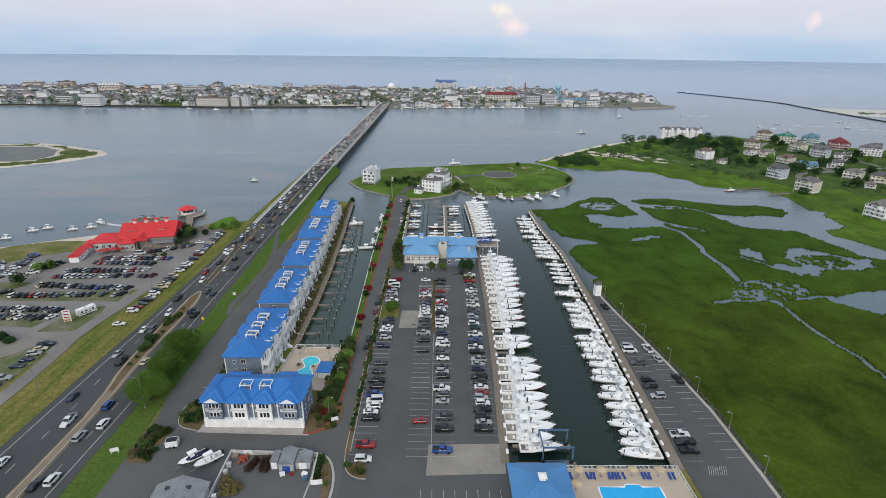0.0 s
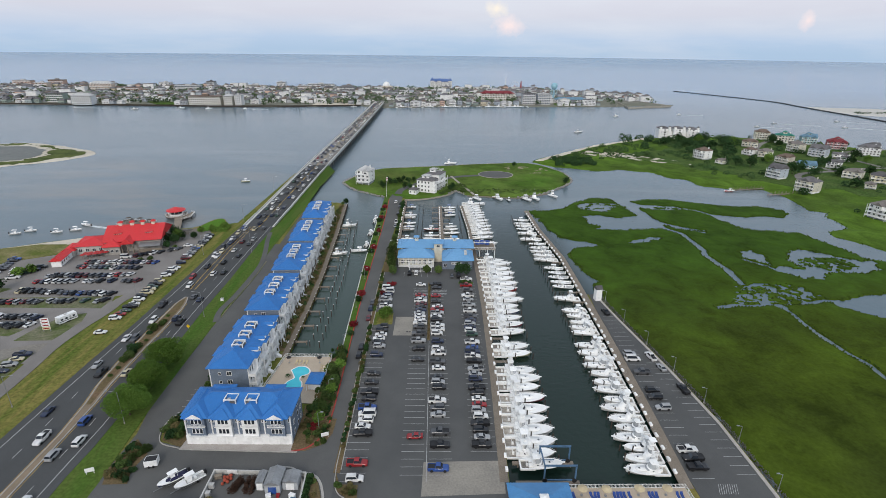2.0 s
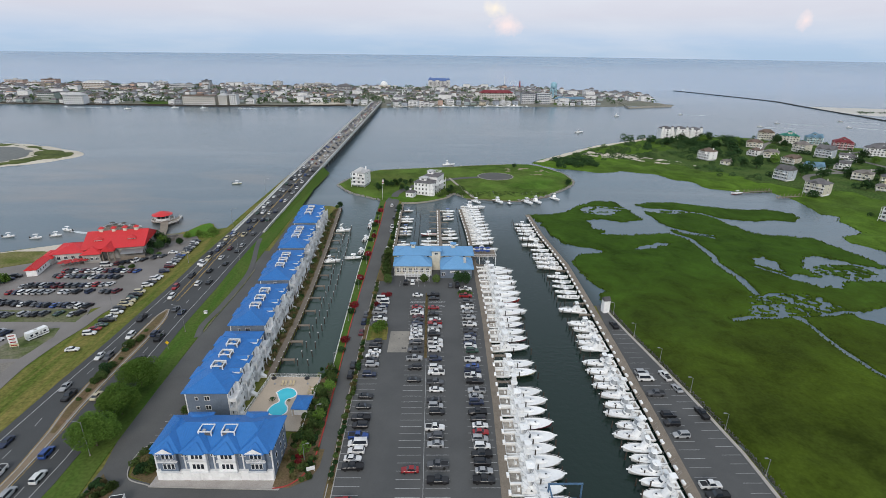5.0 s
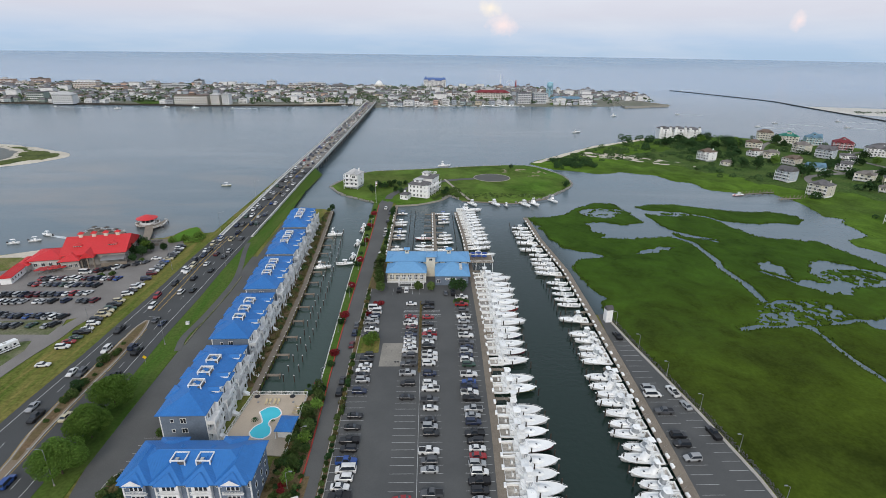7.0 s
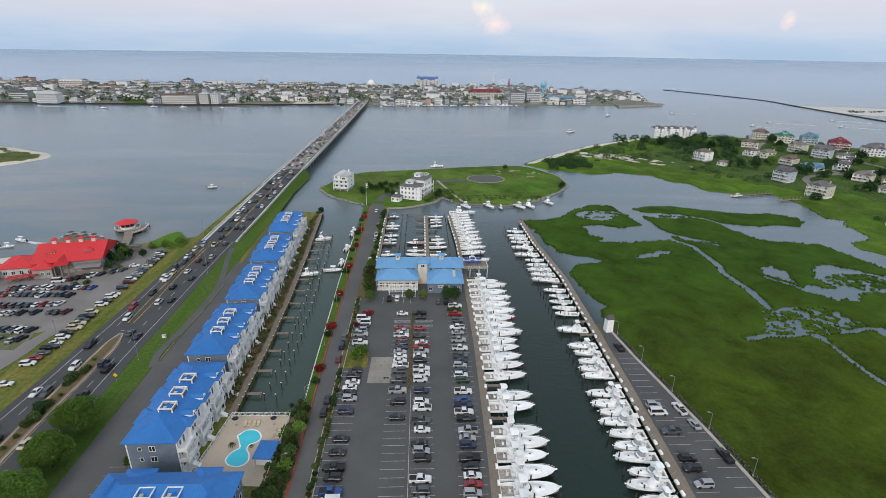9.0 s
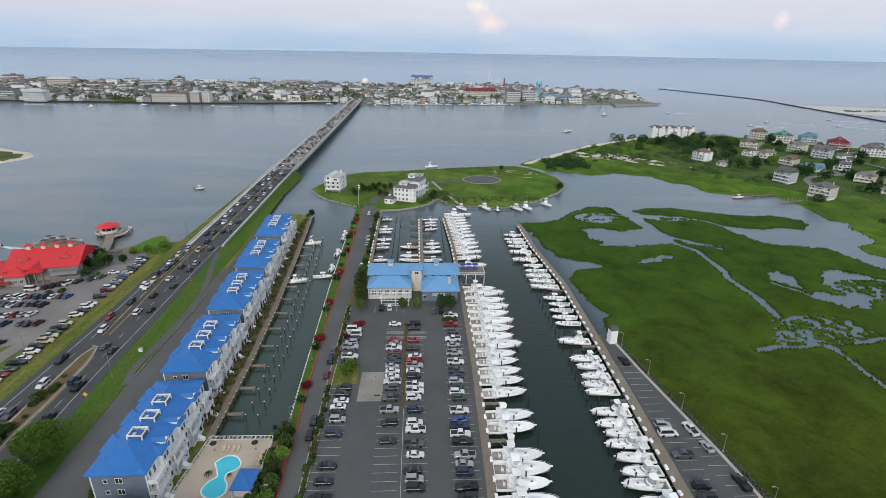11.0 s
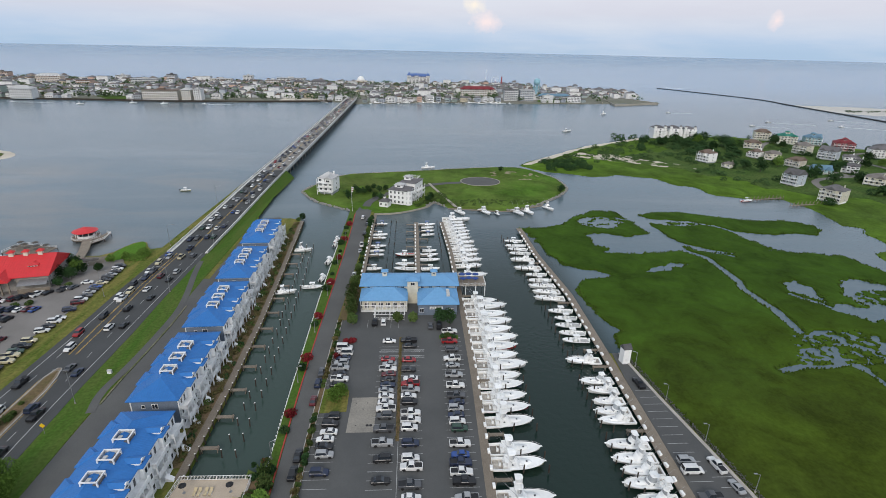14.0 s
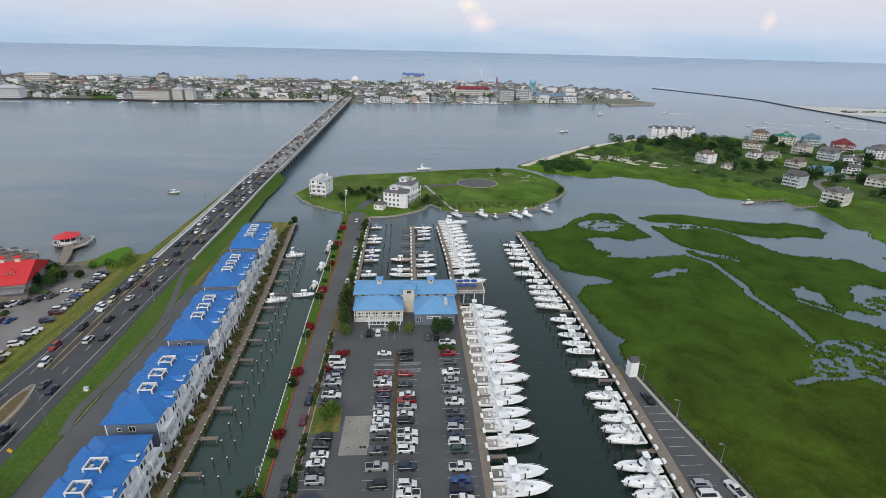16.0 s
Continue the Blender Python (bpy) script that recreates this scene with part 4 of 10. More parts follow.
def make_car(shape, colour, fine):
    L, W, hood, belt, roof, foot_f, foot_b, top_f, top_b = CAR_SHAPES[shape]
    word, col = CAR_PAINTS[colour]
    name, words, category = CAR_NAMES[shape]
    L, W, foot_f, foot_b, top_f, top_b = L * 0.92, W * 0.94, foot_f * 0.92, foot_b * 0.92, top_f * 0.92, top_b * 0.92
    h, w = L / 2, W / 2
    low = 0.28
    tail = belt if shape in "sv" else belt * 0.97
    rings = [car_ring(-h, w * 0.86, low + 0.15, tail * 0.88), car_ring(-h + 0.14, w * 0.97, low, tail), car_ring(foot_b, w, low, belt), car_ring(foot_f - 0.1, w, low, belt)]
    rings += [car_ring(foot_f + 0.25, w, low, hood), car_ring(h - 0.55, w * 0.97, low, hood * 0.96), car_ring(h - 0.12, w * 0.92, low, hood * 0.84), car_ring(h, w * 0.78, low + 0.12, hood * 0.68)]
    b = loft(rings)
    # cabin with pillars; the glass lies over it
    wt, wb = w * 0.74, w * 0.92
    base, top = [(foot_b, -wb, belt - 0.06), (foot_f, -wb, belt - 0.06), (foot_f, wb, belt - 0.06), (foot_b, wb, belt - 0.06)], [(top_b, -wt, roof - 0.05), (top_f, -wt, roof - 0.05), (top_f, wt, roof - 0.05), (top_b, wt, roof - 0.05)]
    crown = [(top_b + 0.12, -wt * 0.85, roof), (top_f - 0.15, -wt * 0.85, roof), (top_f - 0.15, wt * 0.85, roof), (top_b + 0.12, wt * 0.85, roof)]
    cab = loft([base, top, crown])
    b.add(cab.v, cab.f)
    if shape == "p":
        b.box(-h + 0.12, -w, belt * 0.9, foot_b - 0.05, -w + 0.14, belt + 0.08)
        b.box(-h + 0.12, w - 0.14, belt * 0.9, foot_b - 0.05, w, belt + 0.08)
        b.box(-h + 0.02, -w + 0.14, belt * 0.9, -h + 0.14, w - 0.14, belt + 0.08)
    r = 0.34 if shape == "c" else 0.40
    if not fine:
        for x in (h * 0.62, -h * 0.60):
            for y in (-w + 0.10, w - 0.10):
                b.tube((x, y - 0.12, r), (x, y + 0.12, r), r, n=10, k=1)
    car = thing(name, "", category, b, (col,) if fine else (col, tyre_mat), smooth=False)
    tagged(car, f"{word} {words} standing on the asphalt" if fine else f"{word} {words} among many others")

    def pane(i, j, out):
        """A pane on the cabin's flank between two of its corners."""
        q = Build()
        a, c, d, e = Vector(base[i]), Vector(base[j]), Vector(top[j]), Vector(top[i])
        u = 0.06
        corner = lambda s, t: (a * (1 - s) + c * s) * (1 - t) + (e * (1 - s) + d * s) * t + Vector(out) * 0.018
        q.add([corner(u * 0.5, 0.10), corner(1 - u * 0.5, 0.10), corner(1 - u, 0.96), corner(u, 0.96)], [(0, 1, 2, 3)])
        return q

    if fine:
        part("windscreen", pane(1, 2, (1, 0, 0.4)), glass, car)
        part("rear_window", pane(3, 0, (-1, 0, 0.4)), glass, car)
        part("side_window", pane(0, 1, (0, -1, 0.2)), glass, car)
        part("side_window", pane(2, 3, (0, 1, 0.2)), glass, car)
    else:
        low_ring = [Vector(a).lerp(Vector(c), 0.10) for a, c in zip(base, top)]
        high_ring = [Vector(a).lerp(Vector(c), 0.95) for a, c in zip(base, top)]
        grown = [Vector((p.x + (0.03 if p.x > 0 else -0.03), p.y * 1.025, p.z + 0.012)) for p in low_ring + high_ring]
        q = Build().add(grown, [(k, (k + 1) % 4, 4 + (k + 1) % 4, 4 + k) for k in range(4)])
        part("cabin_glass", q, glass, car)
    if shape == "p":
        part("bed_liner", Build().box(-h + 0.15, -w + 0.15, belt - 0.02, foot_b - 0.08, w - 0.15, belt + 0.012), black, car)
    if not fine:
        return car
    tyre = wheel_mesh(r, 0.24).mesh("wheel", tyre_mat)
    for x in (h * 0.62, -h * 0.60):
        for y in (-w + 0.10, w - 0.10):
            part("wheel", tyre, None, car, at=pose(x, y, r))
    return car


def car(x, y, turn, shape, colour, fine=True, group="", z=LOT):
    word, col = CAR_PAINTS[colour]
    return place(("car", shape, colour, fine), lambda: make_car(shape, colour, fine), pose(x, y, z, 0, 0, turn), group=group)


def car_row(text, x, group, turn=0.0, fine=True):
    """Cars side by side: place along the row, colour and shape; x may slide along the row."""
    (y0, x0), (y1, x1) = x
    for item in text.split():
        y, colour, shape = float(item[:-2]), item[-2], item[-1]
        px = x0 + (x1 - x0) * (y - y0) / (y1 - y0)
        flip = 180 if random.random() < 0.45 else 0
        car(px + random.uniform(-0.35, 0.35), y, turn + flip + random.uniform(-1.5, 1.5), shape, colour, fine, group)


random.seed(11)
car_row("100.7Ws 105.7Rp 116.4Kp 119.2Wc 121.8Ws 124.4Wv 127.1Bp 131.3Ks 134.3Kp 139.3Kc 144.0Kc 154.9Ds 160.4Ss 163.1Kc 165.6Wc 168.2Wc 171.2Ks 174.0Ks 187.6Kc 190.4Wp 193.0Kc 196.1Sp 198.8Ss 201.4Dc 204.2Wv 207.2Wv", ((100, -18.6), (207, -19.3)), "cars parked along the hedge")
car_row("115.4Rc 152.0Kc 158.6Ks 163.9Sp 168.9Gp 173.8Gs 176.7Wp 179.4Wc 182.1Wc 184.7Sc 187.3Dc 189.9Kc 192.5Mc 195.1Wp 197.8Sc 200.4Rc 211.0Wc", ((115, -4.4), (211, -5.2)), "cars parked west of the middle line")
car_row("104.0Bp 112.0Kp 116.9Gp 124.2Sc 127.0Gs 130.3Wp 136.8Ks 139.4Ss 142.0Kc 147.1Wc 150.6Gp 155.9Wp 158.6Ws 163.6Ds 169.2Ws 172.0Wp 174.8Wp 179.4Ks 182.1Wc 184.8Sp 187.6Rp 190.2Wc 194.7Kc 199.9Rc 207.9Kc 211.1Kp", ((104, 2.0), (211, 1.4)), "cars parked east of the middle line")
car_row("112.1Kp 115.0Sc 117.7Ks 120.4Kp 123.3Ws 126.0Ss 128.6Rc 131.2Wc 133.8Ks 136.6Kp 141.1Ds 143.8Sc 146.5Sp 151.2Kp 153.9Wp 156.8Dp 159.5Bc 163.1Wp 168.5Ns 171.2Ws 173.8Dc 176.4Ss 179.0Dc 181.8Gp 186.5Wp 191.7Sp 196.7Sc 200.3Wp 205.4Gs 210.4Rp", ((112, 13.4), (210, 14.8)), "cars parked along the boat dock")
car_row("104.2Kp 107.2Kp 110.2Wp 127.2Ss 132.0Ks 135.4Ks 145.0Gp 152.6Wv 155.8Ss", ((104, 66.7), (156, 68.2)), "cars parked in the eastern strip")
for x, y, turn, shape, colour in ((77.6, 136.0, 96, "p", "K"), (74.6, 154.0, 100, "p", "W"), (75.6, 147.6, 99, "c", "S"), (69.0, 186.0, 95, "p", "K")):
    car(x, y, turn, shape, colour)
for y, shape, colour in ((154.8, "s", "K"), (160.3, "c", "K"), (180.8, "c", "M"), (188.6, "s", "D"), (194.2, "c", "G"), (292.0, "c", "S"), (300.0, "p", "W"), (316.0, "s", "K"), (332.0, "c", "G"), (338.0, "c", "K"), (265.0, "c", "W")):
    car(-24.9 if y < 250 else -22.6, y, 90 + random.uniform(-2, 2), shape, colour, group="cars parked along the lane")
for x, shape, colour in ((-11.0, "p", "K"), (-7.9, "s", "W"), (8.6, "c", "G"), (11.6, "p", "K")):
    car(x, 223.6 if x < 0 else 220.8, 90, shape, colour, group="cars before the clubhouse")
car(15.0, 216.8, 4, "p", "W")
car(-25.8, 343, 84, "s", "W")

# the restaurant's gravel car park: slanted rows
random.seed(5)
MIX = "KKKKKGGGGSSSWWWWDDDRMBNC"


def slanted_row(a, b, gap, turn, group, step=2.55):
    n = int(math.hypot(b[0] - a[0], b[1] - a[1]) / step)
    for k in range(n + 1):
        if random.random() > gap:
            x, y = a[0] + (b[0] - a[0]) * k / max(n, 1), a[1] + (b[1] - a[1]) * k / max(n, 1)
            car(x + random.uniform(-0.3, 0.3), y + random.uniform(-0.5, 0.5), turn + random.uniform(-5, 5), random.choice("cccsssp"), random.choice(MIX), False, group)


for a, b, gap, turn in (((-147.3, 243.4), (-131.6, 253.6), 0.10, 70), ((-166.3, 229.4), (-138.7, 228.4), 0.04, 74), ((-165.6, 235.1), (-134.2, 235.3), 0.04, 74), ((-172.5, 218.6), (-137.9, 220.8), 0.04, 74), ((-174, 212.6), (-131.4, 214.2), 0.04, 74), ((-174, 203.3), (-135, 200.8), 0.06, 74), ((-178, 192.7), (-134.1, 194.7), 0.06, 74), ((-196, 181.5), (-148.5, 180.4), 0.05, 70), ((-172, 174.8), (-150, 174.4), 0.2, 70), ((-203, 238), (-198, 214), 0.1, 20), ((-187.4, 216.4), (-183.4, 228.4), 0.05, 20), ((-213, 229), (-200, 211), 0.2, 25), ((-214, 196), (-184, 196), 0.3, 40)):
    slanted_row(a, b, gap, turn, "cars on the gravel car park")
slanted_row((-120.8, 186), (-121.3, 226), 0.12, 12, "cars parked on the verge", 2.9)
slanted_row((-121.6, 229), (-123.6, 274), 0.06, 14, "cars parked on the verge", 2.8)
slanted_row((-136.8, 131), (-137.6, 155), 0.1, 12, "cars by the side road", 3.1)
for x, y, turn, shape, colour in ((-120.6, 169.3, 8, "c", "W"), (-121.3, 179.8, 10, "s", "W"), (-121.4, 183, 10, "c", "R"), (-128.5, 258, 10, "c", "W"), (-133.5, 252.5, 15, "c", "W"), (-151.5, 241.5, 6, "v", "W"), (-191, 222, 20, "s", "W"), (-193, 226, 20, "c", "W")):
    car(x, y, turn, shape, colour, False)

# traffic on the highway and bridge, standing in its lanes
random.seed(21)


def lane_x(y, f):
    """Across the highway: 0 to 1 over the southbound lanes, 1 to 2 over the northbound."""
    return between(LINE_W, MEDIAN_W, f, y) if f <= 1 else between(MEDIAN_E, LINE_E, f - 1, y)


def deck_z(y):
    """Height of the carriageway: level on land, climbing onto the bridge."""
    return LOT + 0.06 + 5.0 * float(np.interp(y, [290, 330, 400, 440, 2000], [0, 0.25, 0.85, 1, 1]))


def bridge_x(y, side):
    return float(np.interp(y, [300, 425, 540, 720, 900, 1020], [-102.0, -99.5, -100.0, -101.2, -103.0, -104.5])) + side


for f, y0, y1, gap, turn in ((0.24, 80, 300, 17, -90), (0.74, 85, 300, 20, -90), (1.28, 90, 300, 24, 90), (1.76, 86, 300, 22, 90)):
    y = y0 + random.uniform(0, 8)
    while y < y1:
        shape, colour = random.choice("ccsssp"), random.choice(MIX + "WWW")
        car(lane_x(y, f), y, turn + random.uniform(-1, 1), shape, colour, y < 200, "cars on the highway", z=deck_z(y))
        y += gap * random.uniform(0.5, 1.6) * (0.55 if y > 230 else 1.0)
for side, gap in ((-5.6, 10.5), (-2.4, 11.0), (2.4, 15.0), (5.6, 13.0)):
    y = 305 + random.uniform(0, 6)
    while y < 1010:
        car(bridge_x(y, side * min(1.0, 0.9)), y, 90 if side > 0 else -90, random.choice("ccsssp"), random.choice(MIX + "WWSS"), False, "cars on the bridge", z=deck_z(y))
        y += gap * random.uniform(0.7, 1.7)


# ---- boats ----
def hull_rings(L, beam, sheer, flare=0.82, n=12):
    rings = []
    for k in range(n + 1):
        u = k / n
        half = beam / 2 * (0.92 + 0.08 * min(1, u * 3)) * max(0.012, 1 - max(0, (u - 0.42) / 0.58) ** 2.7) ** 0.66
        top = sheer * (0.72 + 0.42 * u ** 1.8)
        x = -L / 2 + L * u
        rings.append([(x, -half, top), (x - 0.02 * L * u, -half * flare * (1 - 0.35 * u), 0.25 + 0.35 * u * u), (x - 0.05 * L * u, 0, -0.5 + 0.75 * u ** 6), (x - 0.02 * L * u, half * flare * (1 - 0.35 * u), 0.25 + 0.35 * u * u), (x, half, top)])
    return rings


def deck_over(rings, a, b, drop=0.02, inset=0.97):
    q = Build()
    pts = [(r[0], r[4]) for r in rings[a : b + 1]]
    for (l0, r0), (l1, r1) in zip(pts, pts[1:]):
        crown0, crown1 = 0.10, 0.10
        m0, m1 = (l0[0], 0, l0[2] + crown0 - drop), (l1[0], 0, l1[2] + crown1 - drop)
        s = lambda p: (p[0], p[1] * inset, p[2] - drop)
        q.add([s(l0), s(l1), m1, m0, s(r0), s(r1)], [(0, 3, 2, 1), (3, 4, 5, 2)])
    return q


def wedge(x0, x1, w0, w1, z0, z1, rake_f, rake_b, tuck=0.9, at_z=None):
    """A raked house: foot from x0 to x1, its front raked by rake_f."""
    b = [(x0, -w0, z0), (x1, -w1, z0), (x1, w1, z0), (x0, w0, z0)]
    t = [(x0 + rake_b, -w0 * tuck, z1), (x1 - rake_f, -w1 * tuck, z1), (x1 - rake_f, w1 * tuck, z1), (x0 + rake_b, w0 * tuck, z1)]
    return loft([b, t])


def nose_plan(x0, x1, w, nose, z, k=6):
    """A house in plan: square behind, rounded to the front."""
    arc = [(x1 - nose + nose * math.cos(a), w * math.sin(a), z) for a in np.linspace(-math.pi / 2, math.pi / 2, k + 1)]
    return [(x0, -w, z)] + arc + [(x0, w, z)]


def make_sportfisher(L, hull_mat, tower, style, words):
    """style 0: enclosed bridge; 1: express boat with one low hardtop; 2: open bridge with a dark screen."""
    beam, sheer = L * 0.325, 1.75 if L > 13 else 1.45
    boat = thing("sport_fishing_boat", words, "boat")
    rings = hull_rings(L, beam, sheer)
    h = L / 2
    n = len(rings) - 1
    skin = Build()
    vs = [p for r in rings for p in r]
    skin.add(vs, [(k * 5 + i, (k + 1) * 5 + i, (k + 1) * 5 + i + 1, k * 5 + i + 1) for k in range(n) for i in range(4)] + [(0, 1, 2, 3, 4)])
    part("hull", skin, hull_mat, boat, smooth=True)
    rail = Build()
    for side in (0, 4):
        rail.pipe([r[side] for r in rings], 0.07)
    part("rub_rail", rail, gelcoat, boat)
    deck = deck_over(rings, 4, n)
    x0, x1 = -h + L * 0.30, -h + L * (0.58 if style != 1 else 0.60)
    trunk = loft([nose_plan(x1 - 1.2, x1 + L * 0.20, beam * 0.25, L * 0.16, sheer * 0.92), nose_plan(x1 - 1.2, x1 + L * 0.17, beam * 0.22, L * 0.15, sheer * 1.0 + 0.22)])
    deck.add(trunk.v, trunk.f)
    part("foredeck", deck, gelcoat, boat, smooth=True)
    sole = sheer * 0.42
    part("cockpit_sole", Build().box(-h + 0.25, -beam * 0.40, sole - 0.1, -h + L * 0.33, beam * 0.40, sole), cockpit_floor, boat)
    cover = Build()
    for s in (-1, 1):
        cover.box(-h + 0.1, s * beam * 0.43 - 0.2, sole, -h + L * 0.36, s * beam * 0.43 + 0.2, sheer * 0.74)
    cover.box(-h + 0.05, -beam * 0.42, sole, -h + 0.42, beam * 0.42, sheer * 0.73)
    cover.box(x0 - 1.0, -beam * 0.30, sole, x0 + 0.1, -beam * 0.06, sole + 0.9).box(x0 - 0.9, beam * 0.08, sole, x0 + 0.1, beam * 0.30, sole + 0.8)
    part("cockpit_coaming", cover, gelcoat, boat)
    z0, z1 = sheer * 0.7, sheer + (1.15 if style != 1 else 0.75)
    rake = L * 0.09
    house = [(x0, x1, beam * 0.37, L * 0.10, z0), (x0 - 0.1, x1 - rake, beam * 0.335, L * 0.085, z1 - 0.12), (x0 - 0.35, x1 - rake - 0.15, beam * 0.33, L * 0.08, z1)]
    part("deckhouse", loft([nose_plan(*q) for q in house]), gelcoat, boat)

    def skirt(x0, x1, w, nose, za, zb, rake, spread, start=0, stop=0, k=6):
        """An upright band round the front of a house, without its ends."""
        a, b = nose_plan(x0, x1, w, nose, za, k), nose_plan(x0, x1 - rake, w * spread, nose, zb, k)
        a, b = a[start : len(a) - stop], b[start : len(b) - stop]
        m = len(a)
        return Build().add(a + b, [(i, i + 1, m + i + 1, m + i) for i in range(m - 1)])

    mid = lambda f: (x1 - rake * f, beam * (0.37 - 0.035 * f) + 0.025, L * (0.10 - 0.015 * f), z0 + (z1 - 0.12 - z0) * f)
    lo, hi = mid(0.58), mid(0.92)
    for s in (-1, 1):
        side = Build().add([(x0 + 0.9, s * lo[1], lo[3]), (x1 - L * 0.17, s * lo[1], lo[3]), (x1 - L * 0.20, s * hi[1], hi[3]), (x0 + 1.0, s * hi[1], hi[3])], [(0, 1, 2, 3)])
        part("side_window", side, glass, boat)
    if style:
        screen = skirt(x0, lo[0] + 0.04, lo[1], lo[2], lo[3], hi[3], lo[0] - hi[0], hi[1] / lo[1], 2, 2)
        part("windscreen", screen, glass if style == 2 else vinyl, boat)
    # bridge with its coaming, enclosure and hardtop
    b0, b1 = x0 - L * 0.03, x1 - L * 0.12
    ht = z1 + (1.95 if style != 1 else 1.35)
    if style != 1:
        fly = loft([nose_plan(b0 + 0.7, b1 + 0.1, beam * 0.31, L * 0.07, z1 - 0.02), nose_plan(b0 + 0.8, b1 - 0.3, beam * 0.30, L * 0.06, z1 + 0.72)])
        fly.box(b0 - 0.3, -beam * 0.32, z1 - 0.03, b1 - 0.6, beam * 0.32, z1 + 0.06)
        part("flybridge", fly, gelcoat, boat)
        part("enclosure", skirt(b0 + 1.3, b1 - 0.35, beam * 0.285, L * 0.055, z1 + 0.70, ht + 0.02, -0.1, 0.94), vinyl, boat, "clear vinyl bridge enclosure")
    else:
        part("enclosure", skirt(x0 + 0.6, x1 - rake - 0.2, beam * 0.31, L * 0.07, z1 - 0.02, ht + 0.02, 0.5, 0.9), vinyl, boat, "clear vinyl wheelhouse screen")
    c0, c1 = (b0 + 0.4, b1 - 0.05) if style != 1 else (x0 - 0.2, x1 - rake - 0.4)
    top = loft([nose_plan(c0, c1, beam * 0.29, L * 0.05, ht), nose_plan(c0 + 0.02, c1 - 0.02, beam * 0.285, L * 0.05, ht + 0.09), nose_plan(c0 + 0.25, c1 - 0.3, beam * 0.23, L * 0.04, ht + 0.17)])
    for x in (c0 + 0.3, c1 - 1.0):
        for s in (-1, 1):
            top.tube((x, s * beam * 0.29, z1 + 0.02), (x, s * beam * 0.26, ht + 0.02), 0.045, n=4)
    top.tube((c0 + 1.2, 0.3, ht + 0.15), (c0 + 1.2, 0.3, ht + 0.42), 0.3, 0.26, n=8)
    part("hardtop", top, gelcoat, boat)
    if tower:
        tz = ht + 2.5
        legs = Build()
        cx = (b0 + b1) / 2
        foot = [(x, s * beam * 0.27, ht + 0.05) for x in (b0 + 0.8, b1 - 0.7) for s in (-1, 1)]
        head = [(cx + x, s * 0.6, tz) for x in (-0.7, 0.7) for s in (-1, 1)]
        for a, c in zip(foot, head):
            legs.tube(a, c, 0.045, n=4)
        for f in (0.35, 0.7):
            ring = [Vector(a).lerp(Vector(c), f) for a, c in zip(foot, head)]
            for a, c in ((0, 1), (1, 3), (3, 2), (2, 0)):
                legs.tube(ring[a], ring[c], 0.035, n=4)
        part("tower_frame", legs, trim_white, boat)
        crow = loft([nose_plan(cx - 0.9, cx + 0.9, 0.85, 0.6, tz), nose_plan(cx - 0.9, cx + 0.9, 0.85, 0.6, tz + 0.1)])
        crow.box(cx - 0.5, -0.75, tz - 1.3, cx + 0.75, 0.75, tz - 1.0)
        part("tower_top", crow, gelcoat, boat)
    for s in (-1, 1):
        part("outrigger", Build().tube((b0 + 1.2, s * beam * 0.36, z1 + 0.2), (b0 - L * 0.20, s * beam * 0.46, z1 + L * 0.40), 0.03, 0.015, n=4), chrome, boat)
    bow = Build().box(h - 0.6, -0.2, rings[-1][0][2] - 0.02, h + 0.45, 0.2, rings[-1][0][2] + 0.08)
    part("bow_pulpit", bow, gelcoat, boat)
    run = [(r[0][0], r[0][1] * 0.94, r[0][2] + 0.5) for r in rings[6:]]
    bars = Build().pipe(run + [(x, -y, z) for x, y, z in run[::-1]], 0.02)
    if style != 2:
        part("bow_rail", bars, trim_white, boat)
    part("foredeck_hatch", Build().box(x1 + L * 0.07, -0.2, sheer, x1 + L * 0.07 + 0.42, 0.2, sheer + 0.30), glass, boat)
    part("fighting_chair", Build().box(-h + L * 0.15, -0.35, sole, -h + L * 0.15 + 0.6, 0.35, sole + 0.5).box(-h + L * 0.15, -0.35, sole + 0.5, -h + L * 0.15 + 0.12, 0.35, sole + 1.1), gelcoat, boat)
    return boat


